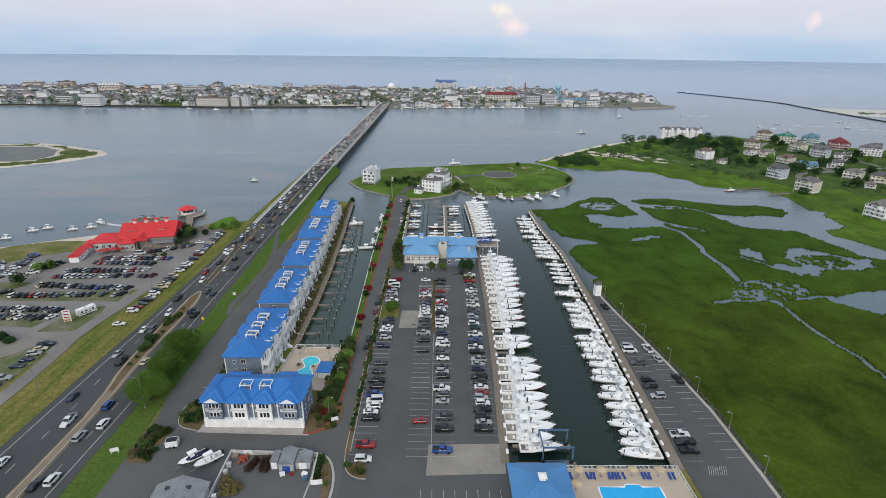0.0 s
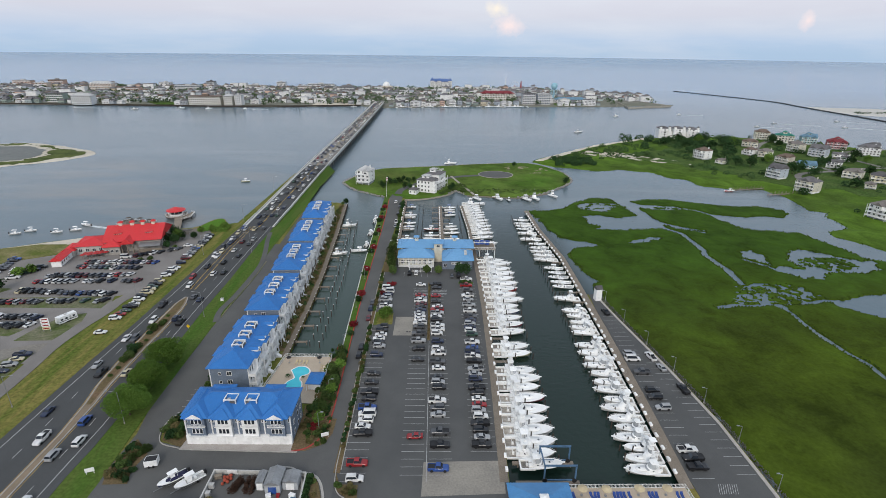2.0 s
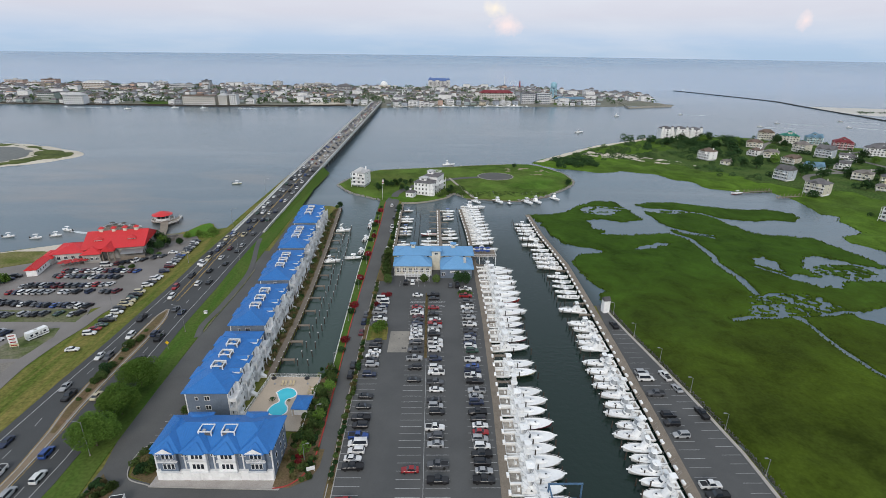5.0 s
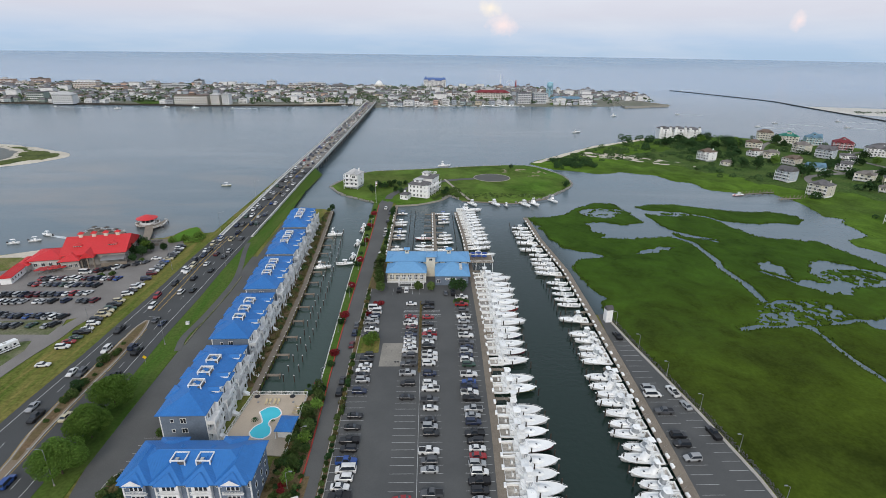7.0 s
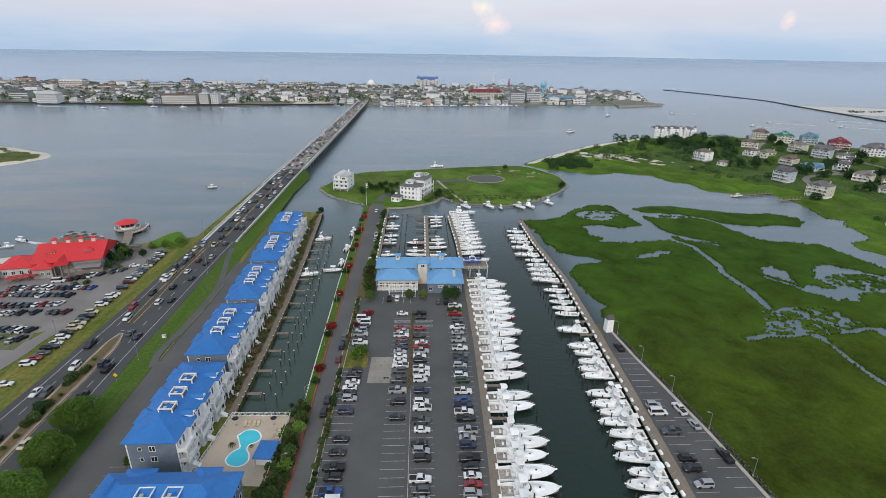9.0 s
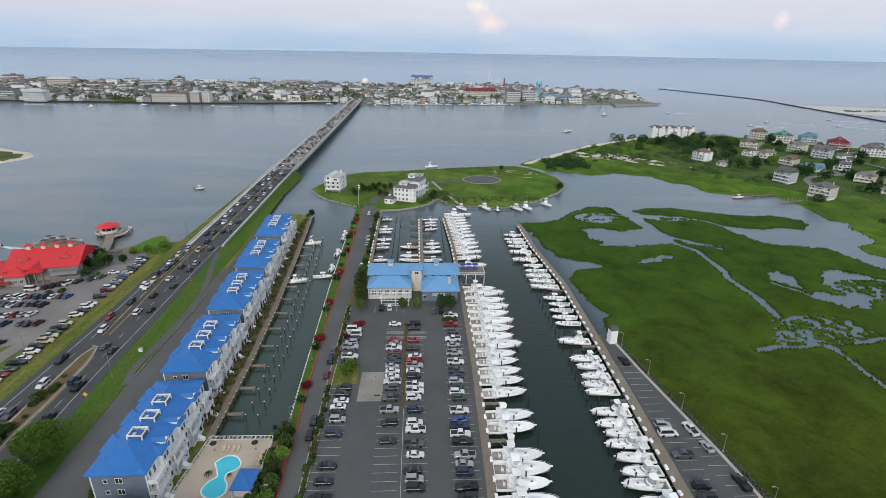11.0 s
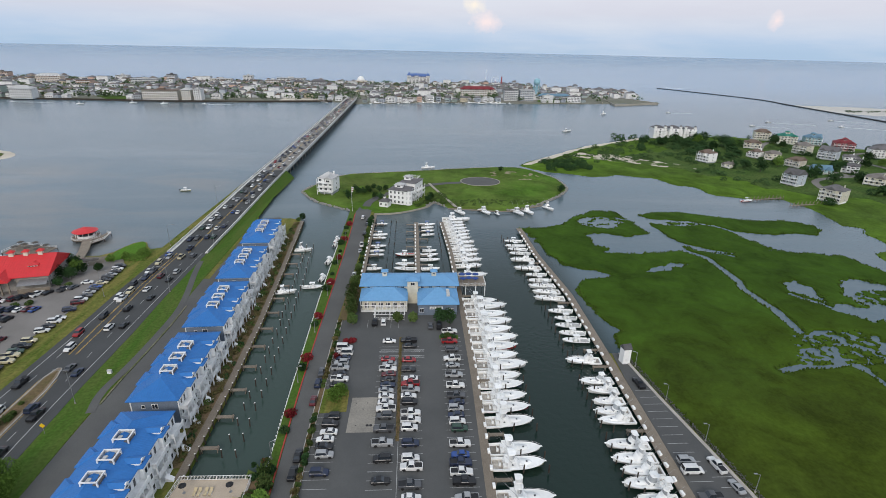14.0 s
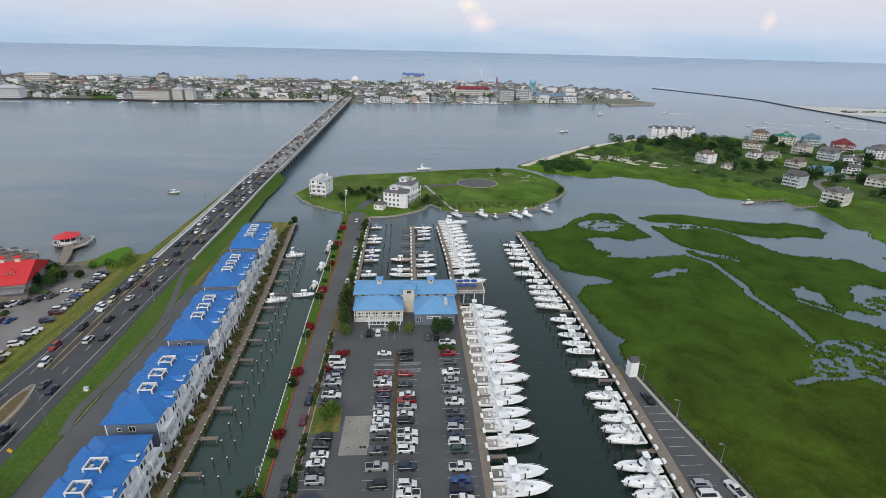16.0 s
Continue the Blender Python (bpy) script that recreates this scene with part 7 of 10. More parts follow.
def make_gazebo_bar():
    g = thing("pier_bar", "round red-roofed bar on a pier over the bay", "building")
    part("deck", Build().tube((0, 0, 1.4), (0, 0, 1.8), 8.5, n=20), deck_timber, g)
    # dark glass walls stand for the shaded inside of the open bar
    part("wall", Build().tube((0, 0, 1.8), (0, 0, 4.2), 4.6, n=12), glass, g)
    part("counter", Build().tube((0, 0, 1.8), (0, 0, 2.9), 5.2, n=16), wall_white, g)
    for k in range(12):
        a = 2 * math.pi * (k + 0.5) / 12
        part("post", Build().tube((5.9 * math.cos(a), 5.9 * math.sin(a), 1.8), (5.9 * math.cos(a), 5.9 * math.sin(a), 5.35), 0.14, n=6), trim_white, g)
    part("upper_wall", Build().tube((0, 0, 4.2), (0, 0, 5.4), 3.6, n=12), glass, g)
    roof = Build()
    n = 12
    ring = lambda rad, z: [(rad * math.cos(2 * math.pi * k / n), rad * math.sin(2 * math.pi * k / n), z) for k in range(n)]
    q = loft([ring(7.5, 5.1), ring(7.5, 5.3), ring(3.2, 6.6), ring(2.6, 6.7), ring(1.0, 7.3)])
    roof.add(q.v, q.f)
    part("roof", roof, red_roof, g)
    r = Build()
    pts = [(8.3 * math.cos(2 * math.pi * k / 20), 8.3 * math.sin(2 * math.pi * k / 20)) for k in range(21)]
    for a, b in zip(pts, pts[1:]):
        railing(r, a, b, 1.8, 1.0)
    part("railing", r, trim_white, g)
    for k in range(10):
        a = 2 * math.pi * k / 10
        part("pile", Build().tube((7.5 * math.cos(a), 7.5 * math.sin(a), -3), (7.5 * math.cos(a), 7.5 * math.sin(a), 1.4), 0.25, n=6), dark_timber, g)
    return g


make_gazebo_bar().matrix_basis = pose(-160, 312.5, 0) @ Matrix.Diagonal((0.76, 0.76, 0.9, 1.0))


def make_bay_deck(outline, rails, label):
    """A timber deck on piles over the bay, with white rails along some of its sides."""
    d = thing("bay_deck", label, "deck")
    part("planking", Build().slab(outline, 1.3, 1.62), deck_timber, d)
    r = Build()
    for a, b in zip(rails, rails[1:]):
        railing(r, a, b, 1.62, 1.0)
    part("railing", r, trim_white, d)
    for x, y in outline:
        part("pile", Build().tube((x, y, -3), (x, y, 1.3), 0.2, n=6), dark_timber, d)
    return d


make_bay_deck([(-155.6, 303.4), (-152.4, 303.0), (-149.6, 309.0), (-151.0, 317.6), (-153.4, 318.4), (-153.8, 309.4)], [(-152.4, 303.0), (-149.6, 309.0), (-151.0, 317.6), (-153.4, 318.4)], "curved timber deck with white rails beside the pier bar")
make_bay_deck([(-185.0, 291.0), (-166.0, 288.0), (-164.6, 297.4), (-184.4, 302.6)], [(-185.0, 291.0), (-184.4, 302.6), (-164.6, 297.4)], "timber dining deck over the bay behind the restaurant")
for x, y in ((-182.0, 299.4), (-178.4, 296.6), (-175.0, 298.8), (-171.6, 294.6), (-168.2, 295.8), (-180.6, 293.4), (-174.2, 292.4), (-168.8, 290.8)):
    umbrella(x, y, 1.62, thatch, 1.5, "thatched parasols on the bay deck", "dark thatched parasol on the bay deck")


# ---- bridge ----
def make_bridge():
    b = thing("road_bridge", "long low concrete road bridge on many bents", "bridge")
    line = [(bridge_x(y, 0), y, deck_z(y) - LOT - 0.06) for y in (290, 310, 330, 365, 400, 440, 540, 640, 720, 820, 900, 1025)]
    W = 15.5
    near = [p for p in line if p[1] <= 440]
    far = [p for p in line if p[1] >= 440]
    part("deck", Build().strip(near, W, LOT - 1.2, LOT + 0.04), asphalt_road, b, "dark asphalt approach")
    part("deck", Build().strip(far, W, LOT - 1.2, LOT + 0.04), bridge_concrete, b, "worn grey concrete deck")
    for s in (-1, 1):
        side = [(x + s * (W / 2 + 0.65), y, z) for x, y, z in line]
        part("footway", Build().strip(side, 1.4, LOT - 1.0, LOT + 0.25), parapet_concrete, b)
        rail = [(x + s * (W / 2 + 1.25), y, z) for x, y, z in line]
        part("parapet", Build().strip(rail, 0.3, LOT + 0.2, LOT + 1.15), parapet_concrete, b)
        part("girder", Build().strip([p for p in side if p[1] > 420], 0.5, LOT - 2.2, LOT - 0.9), concrete, b)
    yl = Build()
    for o in (-0.22, 0.22):
        yl.strip([(x + o, y, z) for x, y, z in line], 0.14, LOT + 0.03, LOT + 0.055)
    part("centre_line", yl, line_yellow, b)
    bent = Build()
    for x in (-7.5, -4.5, -1.5, 1.5, 4.5, 7.5):
        bent.tube((x, 0, -3), (x, 0, LOT + 3.4), 0.38, n=6)
    bent.box(-9, -0.55, LOT + 3.3, 9, 0.55, LOT + 4.2)
    me = bent.mesh("bent", concrete)
    for y in np.arange(436, 1010, 12.2):
        part("bent", me, None, b, at=pose(bridge_x(y, 0), y, 0))
    fill = Build()
    for p, q in zip(line, line[1:]):
        if q[1] <= 441:
            for s in (-1, 1):
                xa, xb = p[0] + s * 9.2, q[0] + s * 9.2
                fa, fb = xa + s * (1.0 + 0.9 * p[2]), xb + s * (1.0 + 0.9 * q[2])
                fill.add([(xa, p[1], LOT - 0.1 + p[2]), (xb, q[1], LOT - 0.1 + q[2]), (fb, q[1], LOT - 0.5), (fa, p[1], LOT - 0.5)], [(0, 1, 2, 3) if s > 0 else (3, 2, 1, 0)])
    part("embankment", fill, lawn, b, "green grass embankment")
    return b


make_bridge()


# ---- houses of the island and the peninsula ----
def tint(name, col):
    return MATS[name] if name in MATS else mat(name, col, 0.8, 0.06, 2.0, 0.3, 0.05)


WALLS = {
    "white": wall_white, "cream": wall_cream, "beige": tint("beige_siding", (0.58, 0.53, 0.45)), "grey": tint("pale_grey_siding", (0.42, 0.44, 0.46)),
    "blue": tint("pale_blue_siding", (0.46, 0.51, 0.565)), "teal": tint("teal_siding", (0.30, 0.47, 0.50)), "red": tint("red_siding", (0.34, 0.10, 0.11)), "yellow": tint("yellow_siding", (0.62, 0.57, 0.38)), "pink": tint("pink_stucco", (0.60, 0.43, 0.36)),
    "sage": tint("sage_siding", (0.30, 0.36, 0.32)),
}
ROOFS = {
    "grey": slate, "brown": tint("brown_shingle", (0.17, 0.125, 0.10)), "green": tint("green_metal_roof", (0.04, 0.22, 0.17)), "red": tint("weathered_red_roof", (0.22, 0.04, 0.05)), "blue": tint("steel_blue_roof", (0.14, 0.25, 0.34)), "white": tint("white_flat_roof", (0.50, 0.50, 0.50)), "tan": tint("tan_shingle", (0.21, 0.19, 0.175)),
}


def make_coast_house(w, d, storeys, wall, roof, piles=True, tower=False, words=""):
    """A seaside house on a raised ground floor, verandas to the front (-y)."""
    h = thing("beach_house", words, "house")
    base, fl = 2.0 if piles else 0.3, 2.85
    eave = base + storeys * fl
    part("lower_wall", Build().box(-w / 2 + 0.5, 0.4, -0.5, w / 2 - 0.5, d - 0.4, base + 0.02), WALLS["white" if wall != "white" else "grey"], h)
    part("wall", Build().box(-w / 2, 0, base, w / 2, d, eave), WALLS[wall], h)
    step = w / max(2, round(w / 3.4))
    for f in range(storeys):
        v = Build().box(-w / 2, -2.2, base + f * fl - 0.15, w / 2, 0, base + f * fl)
        railing(v, (-w / 2, -2.1), (w / 2, -2.1), base + f * fl, 1.0)
        for x in (-w / 2 + 0.15, 0, w / 2 - 0.15):
            v.box(x - 0.12, -2.2, base + f * fl - (0.1 if f else base + 0.5), x + 0.12, -1.96, base + (f + 1) * fl)
        part("veranda", v, trim_white, h)
        x = -w / 2 + step / 2
        while x < w / 2:
            window(h, x, 0, base + f * fl + 0.7, 0, 1.7, 1.7, 2)
            x += step
        for y in (d * 0.5,):
            window(h, w / 2, y, base + f * fl + 0.9, 90, 1.3, 1.4, 2)
            window(h, -w / 2, y, base + f * fl + 0.9, -90, 1.3, 1.4, 2)
    r = Build()
    ends = random.choice(("", "s", "e", "ew", "ns"))
    hip_roof(r, -w / 2 - 0.35, -0.4, w / 2 + 0.35, d + 0.35, eave + 0.16, random.uniform(0.42, 0.62), 3.0, gable=ends)
    for side in ((-0.27 * w, 0.27 * w) if w > 15 else (random.choice((-0.25, 0.0, 0.25)) * w,)):
        half = min(w * 0.2, 3.0)
        hip_roof(r, side - half - 0.4, -2.6, side + half + 0.4, d * 0.55, eave + 0.2, 0.75, 3.0, gable="s")
        part("gable_wall", Build().box(side - half, -2.0, eave - 2.75, side + half, 0.1, eave + 0.1), WALLS[wall], h)
        part("gable_front", Build().add([(side - half, -2.02, eave + 0.1), (side + half, -2.02, eave + 0.1), (side, -2.02, eave + 0.1 + half * 0.72), (side - half, -1.9, eave + 0.1), (side + half, -1.9, eave + 0.1), (side, -1.9, eave + 0.1 + half * 0.72)], [(0, 1, 2), (5, 4, 3), (0, 3, 4, 1), (1, 4, 5, 2), (2, 5, 3, 0)]), trim_white, h)
        window(h, side, -2.0, eave - 2.1, 0, min(2.4, half * 1.3), 1.5, 2)
    part("chimney", Build().box(w * 0.28, d * 0.6, eave - 0.2, w * 0.28 + 0.8, d * 0.6 + 0.8, eave + 3.6), WALLS[wall], h)
    out = random.choice((-1, 1))
    if 8 < w < 12.5 and "island" not in words:
        # a lower side wing with its own roof, and an open stair
        wing_top = eave - random.choice((0.0, 2.75))
        x0, x1 = sorted((out * w / 2, out * (w / 2 + w * 0.38)))
        part("side_wing", Build().box(x0, d * 0.3, -0.5, x1, d + 1.5, wing_top), WALLS[wall], h)
        q = Build()
        hip_roof(q, x0 - 0.35, d * 0.3 - 0.4, x1 + 0.35, d + 1.9, wing_top + 0.14, random.uniform(0.45, 0.7), 3.0, gable=random.choice(("", "s", "ns")))
        part("wing_roof", q, ROOFS[roof], h)
        window(h, (x0 + x1) / 2, d * 0.3, wing_top - 2.0, 0, 1.5, 1.4, 2)
        window(h, x1 if out > 0 else x0, d * 0.75, wing_top - 2.0, 90 * out, 1.3, 1.4, 2)
        st = Build()
        for k in range(7):
            st.box(-out * w * 0.3 - 0.7, -2.3 - 0.3 * (7 - k), base * k / 7 - 0.1, -out * w * 0.3 + 0.7, -2.0 - 0.3 * (6 - k), base * (k + 1) / 7)
        part("steps", st, deck_timber, h)
    part("roof", r, ROOFS[roof], h)
    if tower:
        k = part("lookout", Build().box(-2.2, d * 0.3, eave + 0.5, 2.2, d * 0.3 + 4.4, eave + 4.6), WALLS[wall], h)
        q = Build()
        hip_roof(q, -2.8, d * 0.3 - 0.6, 2.8, d * 0.3 + 5.0, eave + 4.7, 0.5, 3.0)
        part("lookout_roof", q, ROOFS[roof], k)
        window(h, 0, d * 0.3, eave + 2.8, 0, 2.4, 1.2, 3)
    return h


BAY_HOUSES = [  # x, y, turn, width, depth, storeys, wall, roof, lookout
    (262, 507, -68, 14, 12, 3, "white", "brown", 0),
    (270, 483, -60, 8, 7, 1, "cream", "tan", 0),
    (401, 634, -25, 19, 12, 3, "cream", "brown", 0),
    (412, 608, -25, 22, 13, 3, "cream", "green", 1),
    (384, 550, -70, 15, 12, 3, "cream", "tan", 0),
    (435, 599, -20, 18, 12, 3, "teal", "blue", 1),
    (390, 522, -55, 17, 13, 3, "blue", "grey", 0),
    (443, 566, -30, 21, 13, 3, "red", "red", 1),
    (450, 529, -25, 21, 12, 3, "white", "grey", 0),
]
LANE_HOUSES = [  # x, y, turn, width, depth, storeys, wall, roof, lookout
    (353, 577, -30, 18, 12, 2, "cream", "brown", 0),
    (323, 528, -60, 11, 10, 2, "white", "brown", 0),
    (334, 517, -35, 15, 11, 2, "cream", "tan", 0),
    (334, 490, -65, 14, 11, 2, "beige", "brown", 0),
    (341, 463, -20, 16, 11, 1, "teal", "blue", 0),
    (368, 465, -40, 10, 9, 2, "white", "grey", 0),
    (285, 425, -66, 13, 12, 3, "blue", "grey", 0),
    (281, 380, -62, 15, 12, 3, "cream", "grey", 0),
    (352, 425, -50, 15, 12, 2, "cream", "tan", 0),
    (363, 409, -35, 14, 11, 2, "yellow", "grey", 0),
    (341, 391, -35, 8, 8, 1, "cream", "tan", 0),
    (283, 314, -72, 14, 12, 3, "white", "tan", 0),
    (405, 502, -40, 9, 8, 1, "white", "grey", 0),
    (410, 518, -30, 11, 8, 1, "white", "grey", 0),
    (480, 560, -20, 14, 11, 2, "grey", "grey", 0),
]
HOUSES = BAY_HOUSES + LANE_HOUSES
for x, y, turn, w_, d_, st, wall, roof, look_out in HOUSES:
    words = f"{'tall ' if st > 2 else ''}{wall} boarded beach house with {roof} roof and white verandas"
    make_coast_house(w_, d_, st, wall, roof, True, bool(look_out), words).matrix_basis = pose(x, y, 1.0, 0, 0, turn) @ Matrix.Scale(0.87, 4)
make_coast_house(10.5, 10.5, 3, "white", "white", True, False, "square pale island house with light grey hipped roof").matrix_basis = pose(-54.6, 394.2, 1.4, 0, 0, -16)


def make_condominium():
    """Three fused white blocks of flats with bays, balconies and small turrets."""
    c = thing("condominium", "white fused condominium blocks with turrets on the point", "building")
    for k, (x0, x1, y0, e) in enumerate(((0, 14, 0, 11.5), (14, 17, 4, 8.5), (17, 31, -1, 11.8), (31, 34, 4, 8.5), (34, 48, 1, 11.2))):
        part("block", Build().box(x0, y0, -0.5, x1, 15, e), wall_white, c)
        q = Build()
        hip_roof(q, x0 - 0.3, y0 - 0.3, x1 + 0.3, 15.4, e + 0.14, 0.35, 3.0)
        part("roof", q, slate, c)
        if x1 - x0 > 5:
            for f in range(4):
                z = 0.4 + f * 2.8
                for x in (x0 + 2.2, x0 + 7, x1 - 2.2):
                    window(c, x, y0, z + 0.3, 0, 2.0, 1.8, 2)
                v = Build().box(x0 + 0.3, y0 - 1.6, z - 0.14, x1 - 0.3, y0, z)
                railing(v, (x0 + 0.3, y0 - 1.55), (x1 - 0.3, y0 - 1.55), z, 1.0)
                part("balcony", v, trim_white, c)
            for x in (x0 + 1.8, x1 - 1.8):
                t = part("turret", Build().tube((x, y0 + 1.2, 0), (x, y0 + 1.2, e + 2.2), 1.7, n=8), wall_white, c)
                part("turret_roof", Build().tube((x, y0 + 1.2, e + 2.2), (x, y0 + 1.2, e + 4.0), 2.0, 0.1, n=8), slate, t)
    return c


make_condominium().matrix_basis = pose(276, 640, 1.0, 0, 0, -6)


def make_island_mansion():
    """Local: front along x from 0 to 13, the long side runs back along y."""
    h = thing("island_house", "large white stepped island house with grey roofs", "house")

    def block(x0, y0, x1, y1, e, pitch, roof):
        part("wall", Build().box(x0, y0, 0, x1, y1, e), wall_white, h)
        for f in range(int(e / 2.9)):
            for x in np.arange(x0 + 1.6, x1 - 0.8, 2.6):
                window(h, x, y0, 0.8 + f * 2.9, 0, 1.2, 1.6, 2)
            for y in np.arange(y0 + 1.8, y1 - 0.8, 2.7):
                window(h, x1, y, 0.8 + f * 2.9, 90, 1.5, 1.8, 2)
            for y in np.arange(y0 + 2, y1 - 1, 3.4):
                window(h, x0, y, 0.8 + f * 2.9, -90, 1.2, 1.6, 2)
        q = Build()
        hip_roof(q, x0 - 0.6, y0 - 0.6, x1 + 0.6, y1 + 0.6, e + 0.16, pitch, 3.0)
        part("roof", q, ROOFS[roof], h)

    block(0, 0, 12.4, 11, 8.8, 0.30, "grey")
    block(3.0, 11, 13.4, 25, 11.2, 0.26, "grey")
    bay_window = Build().tube((12.6, 1.8, 0), (12.6, 1.8, 9.2), 2.4, n=8)
    k = part("corner_bay", bay_window, wall_white, h)
    part("bay_roof", Build().tube((12.6, 1.8, 9.2), (12.6, 1.8, 10.6), 2.8, 0.2, n=8), slate, k)
    for f in range(3):
        for a in (-90, -45, 0):
            window(h, 12.6 + 2.22 * math.cos(radians(a)), 1.8 + 2.22 * math.sin(radians(a)), 0.8 + f * 2.9, a + 90, 1.1, 1.7, 1)
    for f in (1, 2):
        bal = Build().box(12.4, 6.4, f * 2.9 - 0.1, 14.6, 10.8, f * 2.9 + 0.06).box(13.4, 12.4, f * 2.9 - 0.1, 15.4, 24, f * 2.9 + 0.06)
        railing(bal, (14.5, 6.4), (14.5, 10.8), f * 2.9 + 0.06)
        railing(bal, (15.3, 12.4), (15.3, 24.0), f * 2.9 + 0.06)
        for x, y in ((14.5, 6.5), (14.5, 10.7), (15.3, 12.5), (15.3, 18.2), (15.3, 23.9)):
            bal.box(x - 0.12, y - 0.12, 0, x + 0.12, y + 0.12, f * 2.9 + 2.8)
        part("balcony", bal, trim_white, h)
    for x, y, e, s in ((5.6, 5.4, 9.6, 2.6), (7.0, 16.0, 12.4, 2.2)):
        k = part("lookout", Build().box(x - s, y - s, e, x + s, y + s, e + 2.0), wall_white, h)
        q = Build()
        hip_roof(q, x - s - 0.5, y - s - 0.5, x + s + 0.5, y + s + 0.5, e + 2.1, 0.32, 3.0)
        part("lookout_roof", q, ROOFS["white"], k)
        window(h, x, y - s, e + 0.7, 0, 2.0, 1.0, 3)
        window(h, x + s, y, e + 0.7, 90, 2.0, 1.0, 3)
    deck_rail = Build()
    for a, b in (((4.5, 19), (12, 19)), ((12, 19), (12, 24)), ((12, 24), (4.5, 24)), ((4.5, 24), (4.5, 19))):
        railing(deck_rail, a, b, 12.6, 1.0)
    part("roof_deck_rail", deck_rail, trim_white, h)
    part("porch_wing", Build().box(-2.6, -8.6, 0, 3.0, -3.4, 3.4), wall_white, h)
    r = Build()
    hip_roof(r, -3.2, -9.2, 3.6, -2.8, 3.5, 0.55, 3.0)
    part("porch_wing_roof", r, slate, h)
    k = part("cupola", Build().box(-0.6, -6.6, 4.6, 0.6, -5.4, 6.0), wall_white, h)
    part("cupola_roof", Build().tube((0, -6, 6.0), (0, -6, 6.9), 1.0, 0.05, n=4), slate, k)
    for x in (-1.4, 1.8):
        window(h, x, -8.6, 1.0, 0, 1.2, 1.4, 2)
    return h


make_island_mansion().matrix_basis = pose(-12.6, 373.4, 1.5, 0, 0, -21)
flat("turning_circle", "round asphalt turning circle on the island", [(52 + 14 * math.cos(a), 430.5 + 12.4 * math.sin(a)) for a in np.linspace(0, 2 * math.pi, 28, endpoint=False)], 1.72, asphalt, category="road")
structure("circle_kerb", "pale concrete rim of the turning circle", Build().strip([(52 + 14.4 * math.cos(a), 430.5 + 12.8 * math.sin(a)) for a in np.linspace(0, 2 * math.pi, 40)], 0.7, 1.3, 1.76), concrete, category="kerb")
structure("island_road", "pale edged asphalt lane across the island", Build().strip(bend([(-26, 366), (-24, 378), (-14, 396), (4, 412), (20, 422), (38, 427)]), 5.0, 1.4, 1.70), asphalt, category="road")
structure("island_path", "pale plank path down to the quay", Build().strip([(14, 424), (22, 392), (29, 366)], 1.8, 1.3, 1.72), concrete, category="path")
structure("island_quay", "plank quay along the island shore", Build().strip(bend([(24, 363.5), (36, 361.5), (60, 358.5), (84, 371)]), 1.6, 1.0, 1.3), deck_timber, category="quay")
structure("island_wall", "pale retaining wall along the inner basin", Build().strip(bend([(-22, 353.5), (-6, 356.5), (10, 368), (16, 379)]), 0.5, -2.0, 0.95), concrete, category="wall")
bank = Build()
random.seed(61)
loop = bend(ISLAND + ISLAND[:1], 4)
for x, y, a in along(loop, 1.1):
    if y > 372 or x < -36 or x > 60:
        for k in range(2):
            s = random.uniform(0.4, 0.8)
            m = pose(x + random.uniform(-0.9, 0.9), y + random.uniform(-0.9, 0.9), random.uniform(-0.1, 0.6), random.uniform(0, 90), random.uniform(0, 90), random.uniform(0, 90))
            bank.box(-s, -s * 0.8, -s * 0.6, s, s * 0.8, s * 0.6, taper=s * 0.25, m=m)
thing("stone_bank", "grey rubble stone bank round the island", "stones", bank, (rubble_mat,), kind="stuff")
edge = Build()
for x, y, a in along(LOT_E, 0.6):
    for k in range(12):
        s = random.uniform(0.08, 0.19)
        m = pose(x + random.uniform(-0.3, 2.0), y + random.uniform(-0.5, 0.5), random.uniform(0.5, 1.3) - 0.0, random.uniform(0, 90), random.uniform(0, 90), random.uniform(0, 90))
        edge.box(-s, -s * 0.8, -s * 0.6, s, s * 0.8, s * 0.6, taper=s * 0.25, m=m)
thing("stone_revetment", "grey rubble stone edge between car park and marsh", "stones", edge, (mat("dark_rubble", (0.115, 0.113, 0.108), 0.9, 0.3, 2.0, 0.5, 0.2),), kind="stuff")
jetty = Build().strip(bend([(665, 1484), (700, 1380), (752, 1190), (745, 1090), (738, 1018), (727, 867), (722, 800)]), 3.6, -2, 1.3)
structure("jetty", "dark rock jetty at the mouth of the inlet", jetty, mat("wet_jetty_rock", (0.045, 0.045, 0.046), 0.9, 0.3, 1.0, 0.2, 0.3), category="jetty")
for k, (x, y, turn) in enumerate(((243, 392, 8), (262, 378, 6))):
    pr = Build().strip([(0, 0), (-26, -2)], 1.6, 0.9, 1.15)
    for s in np.arange(-26, 0, 3.2):
        for o in (-1.2, 1.2):
            pr.tube((s, o + s * 0.08, -2), (s, o + s * 0.08, 3.0), 0.16, n=5)
    thing("timber_pier", "timber boat pier with pairs of piles", "pier", pr, (deck_timber,), group="timber piers of the peninsula").matrix_basis = pose(x + 14, y, 0, 0, 0, turn)
day_boat(228, 386, 10, 9, "R")


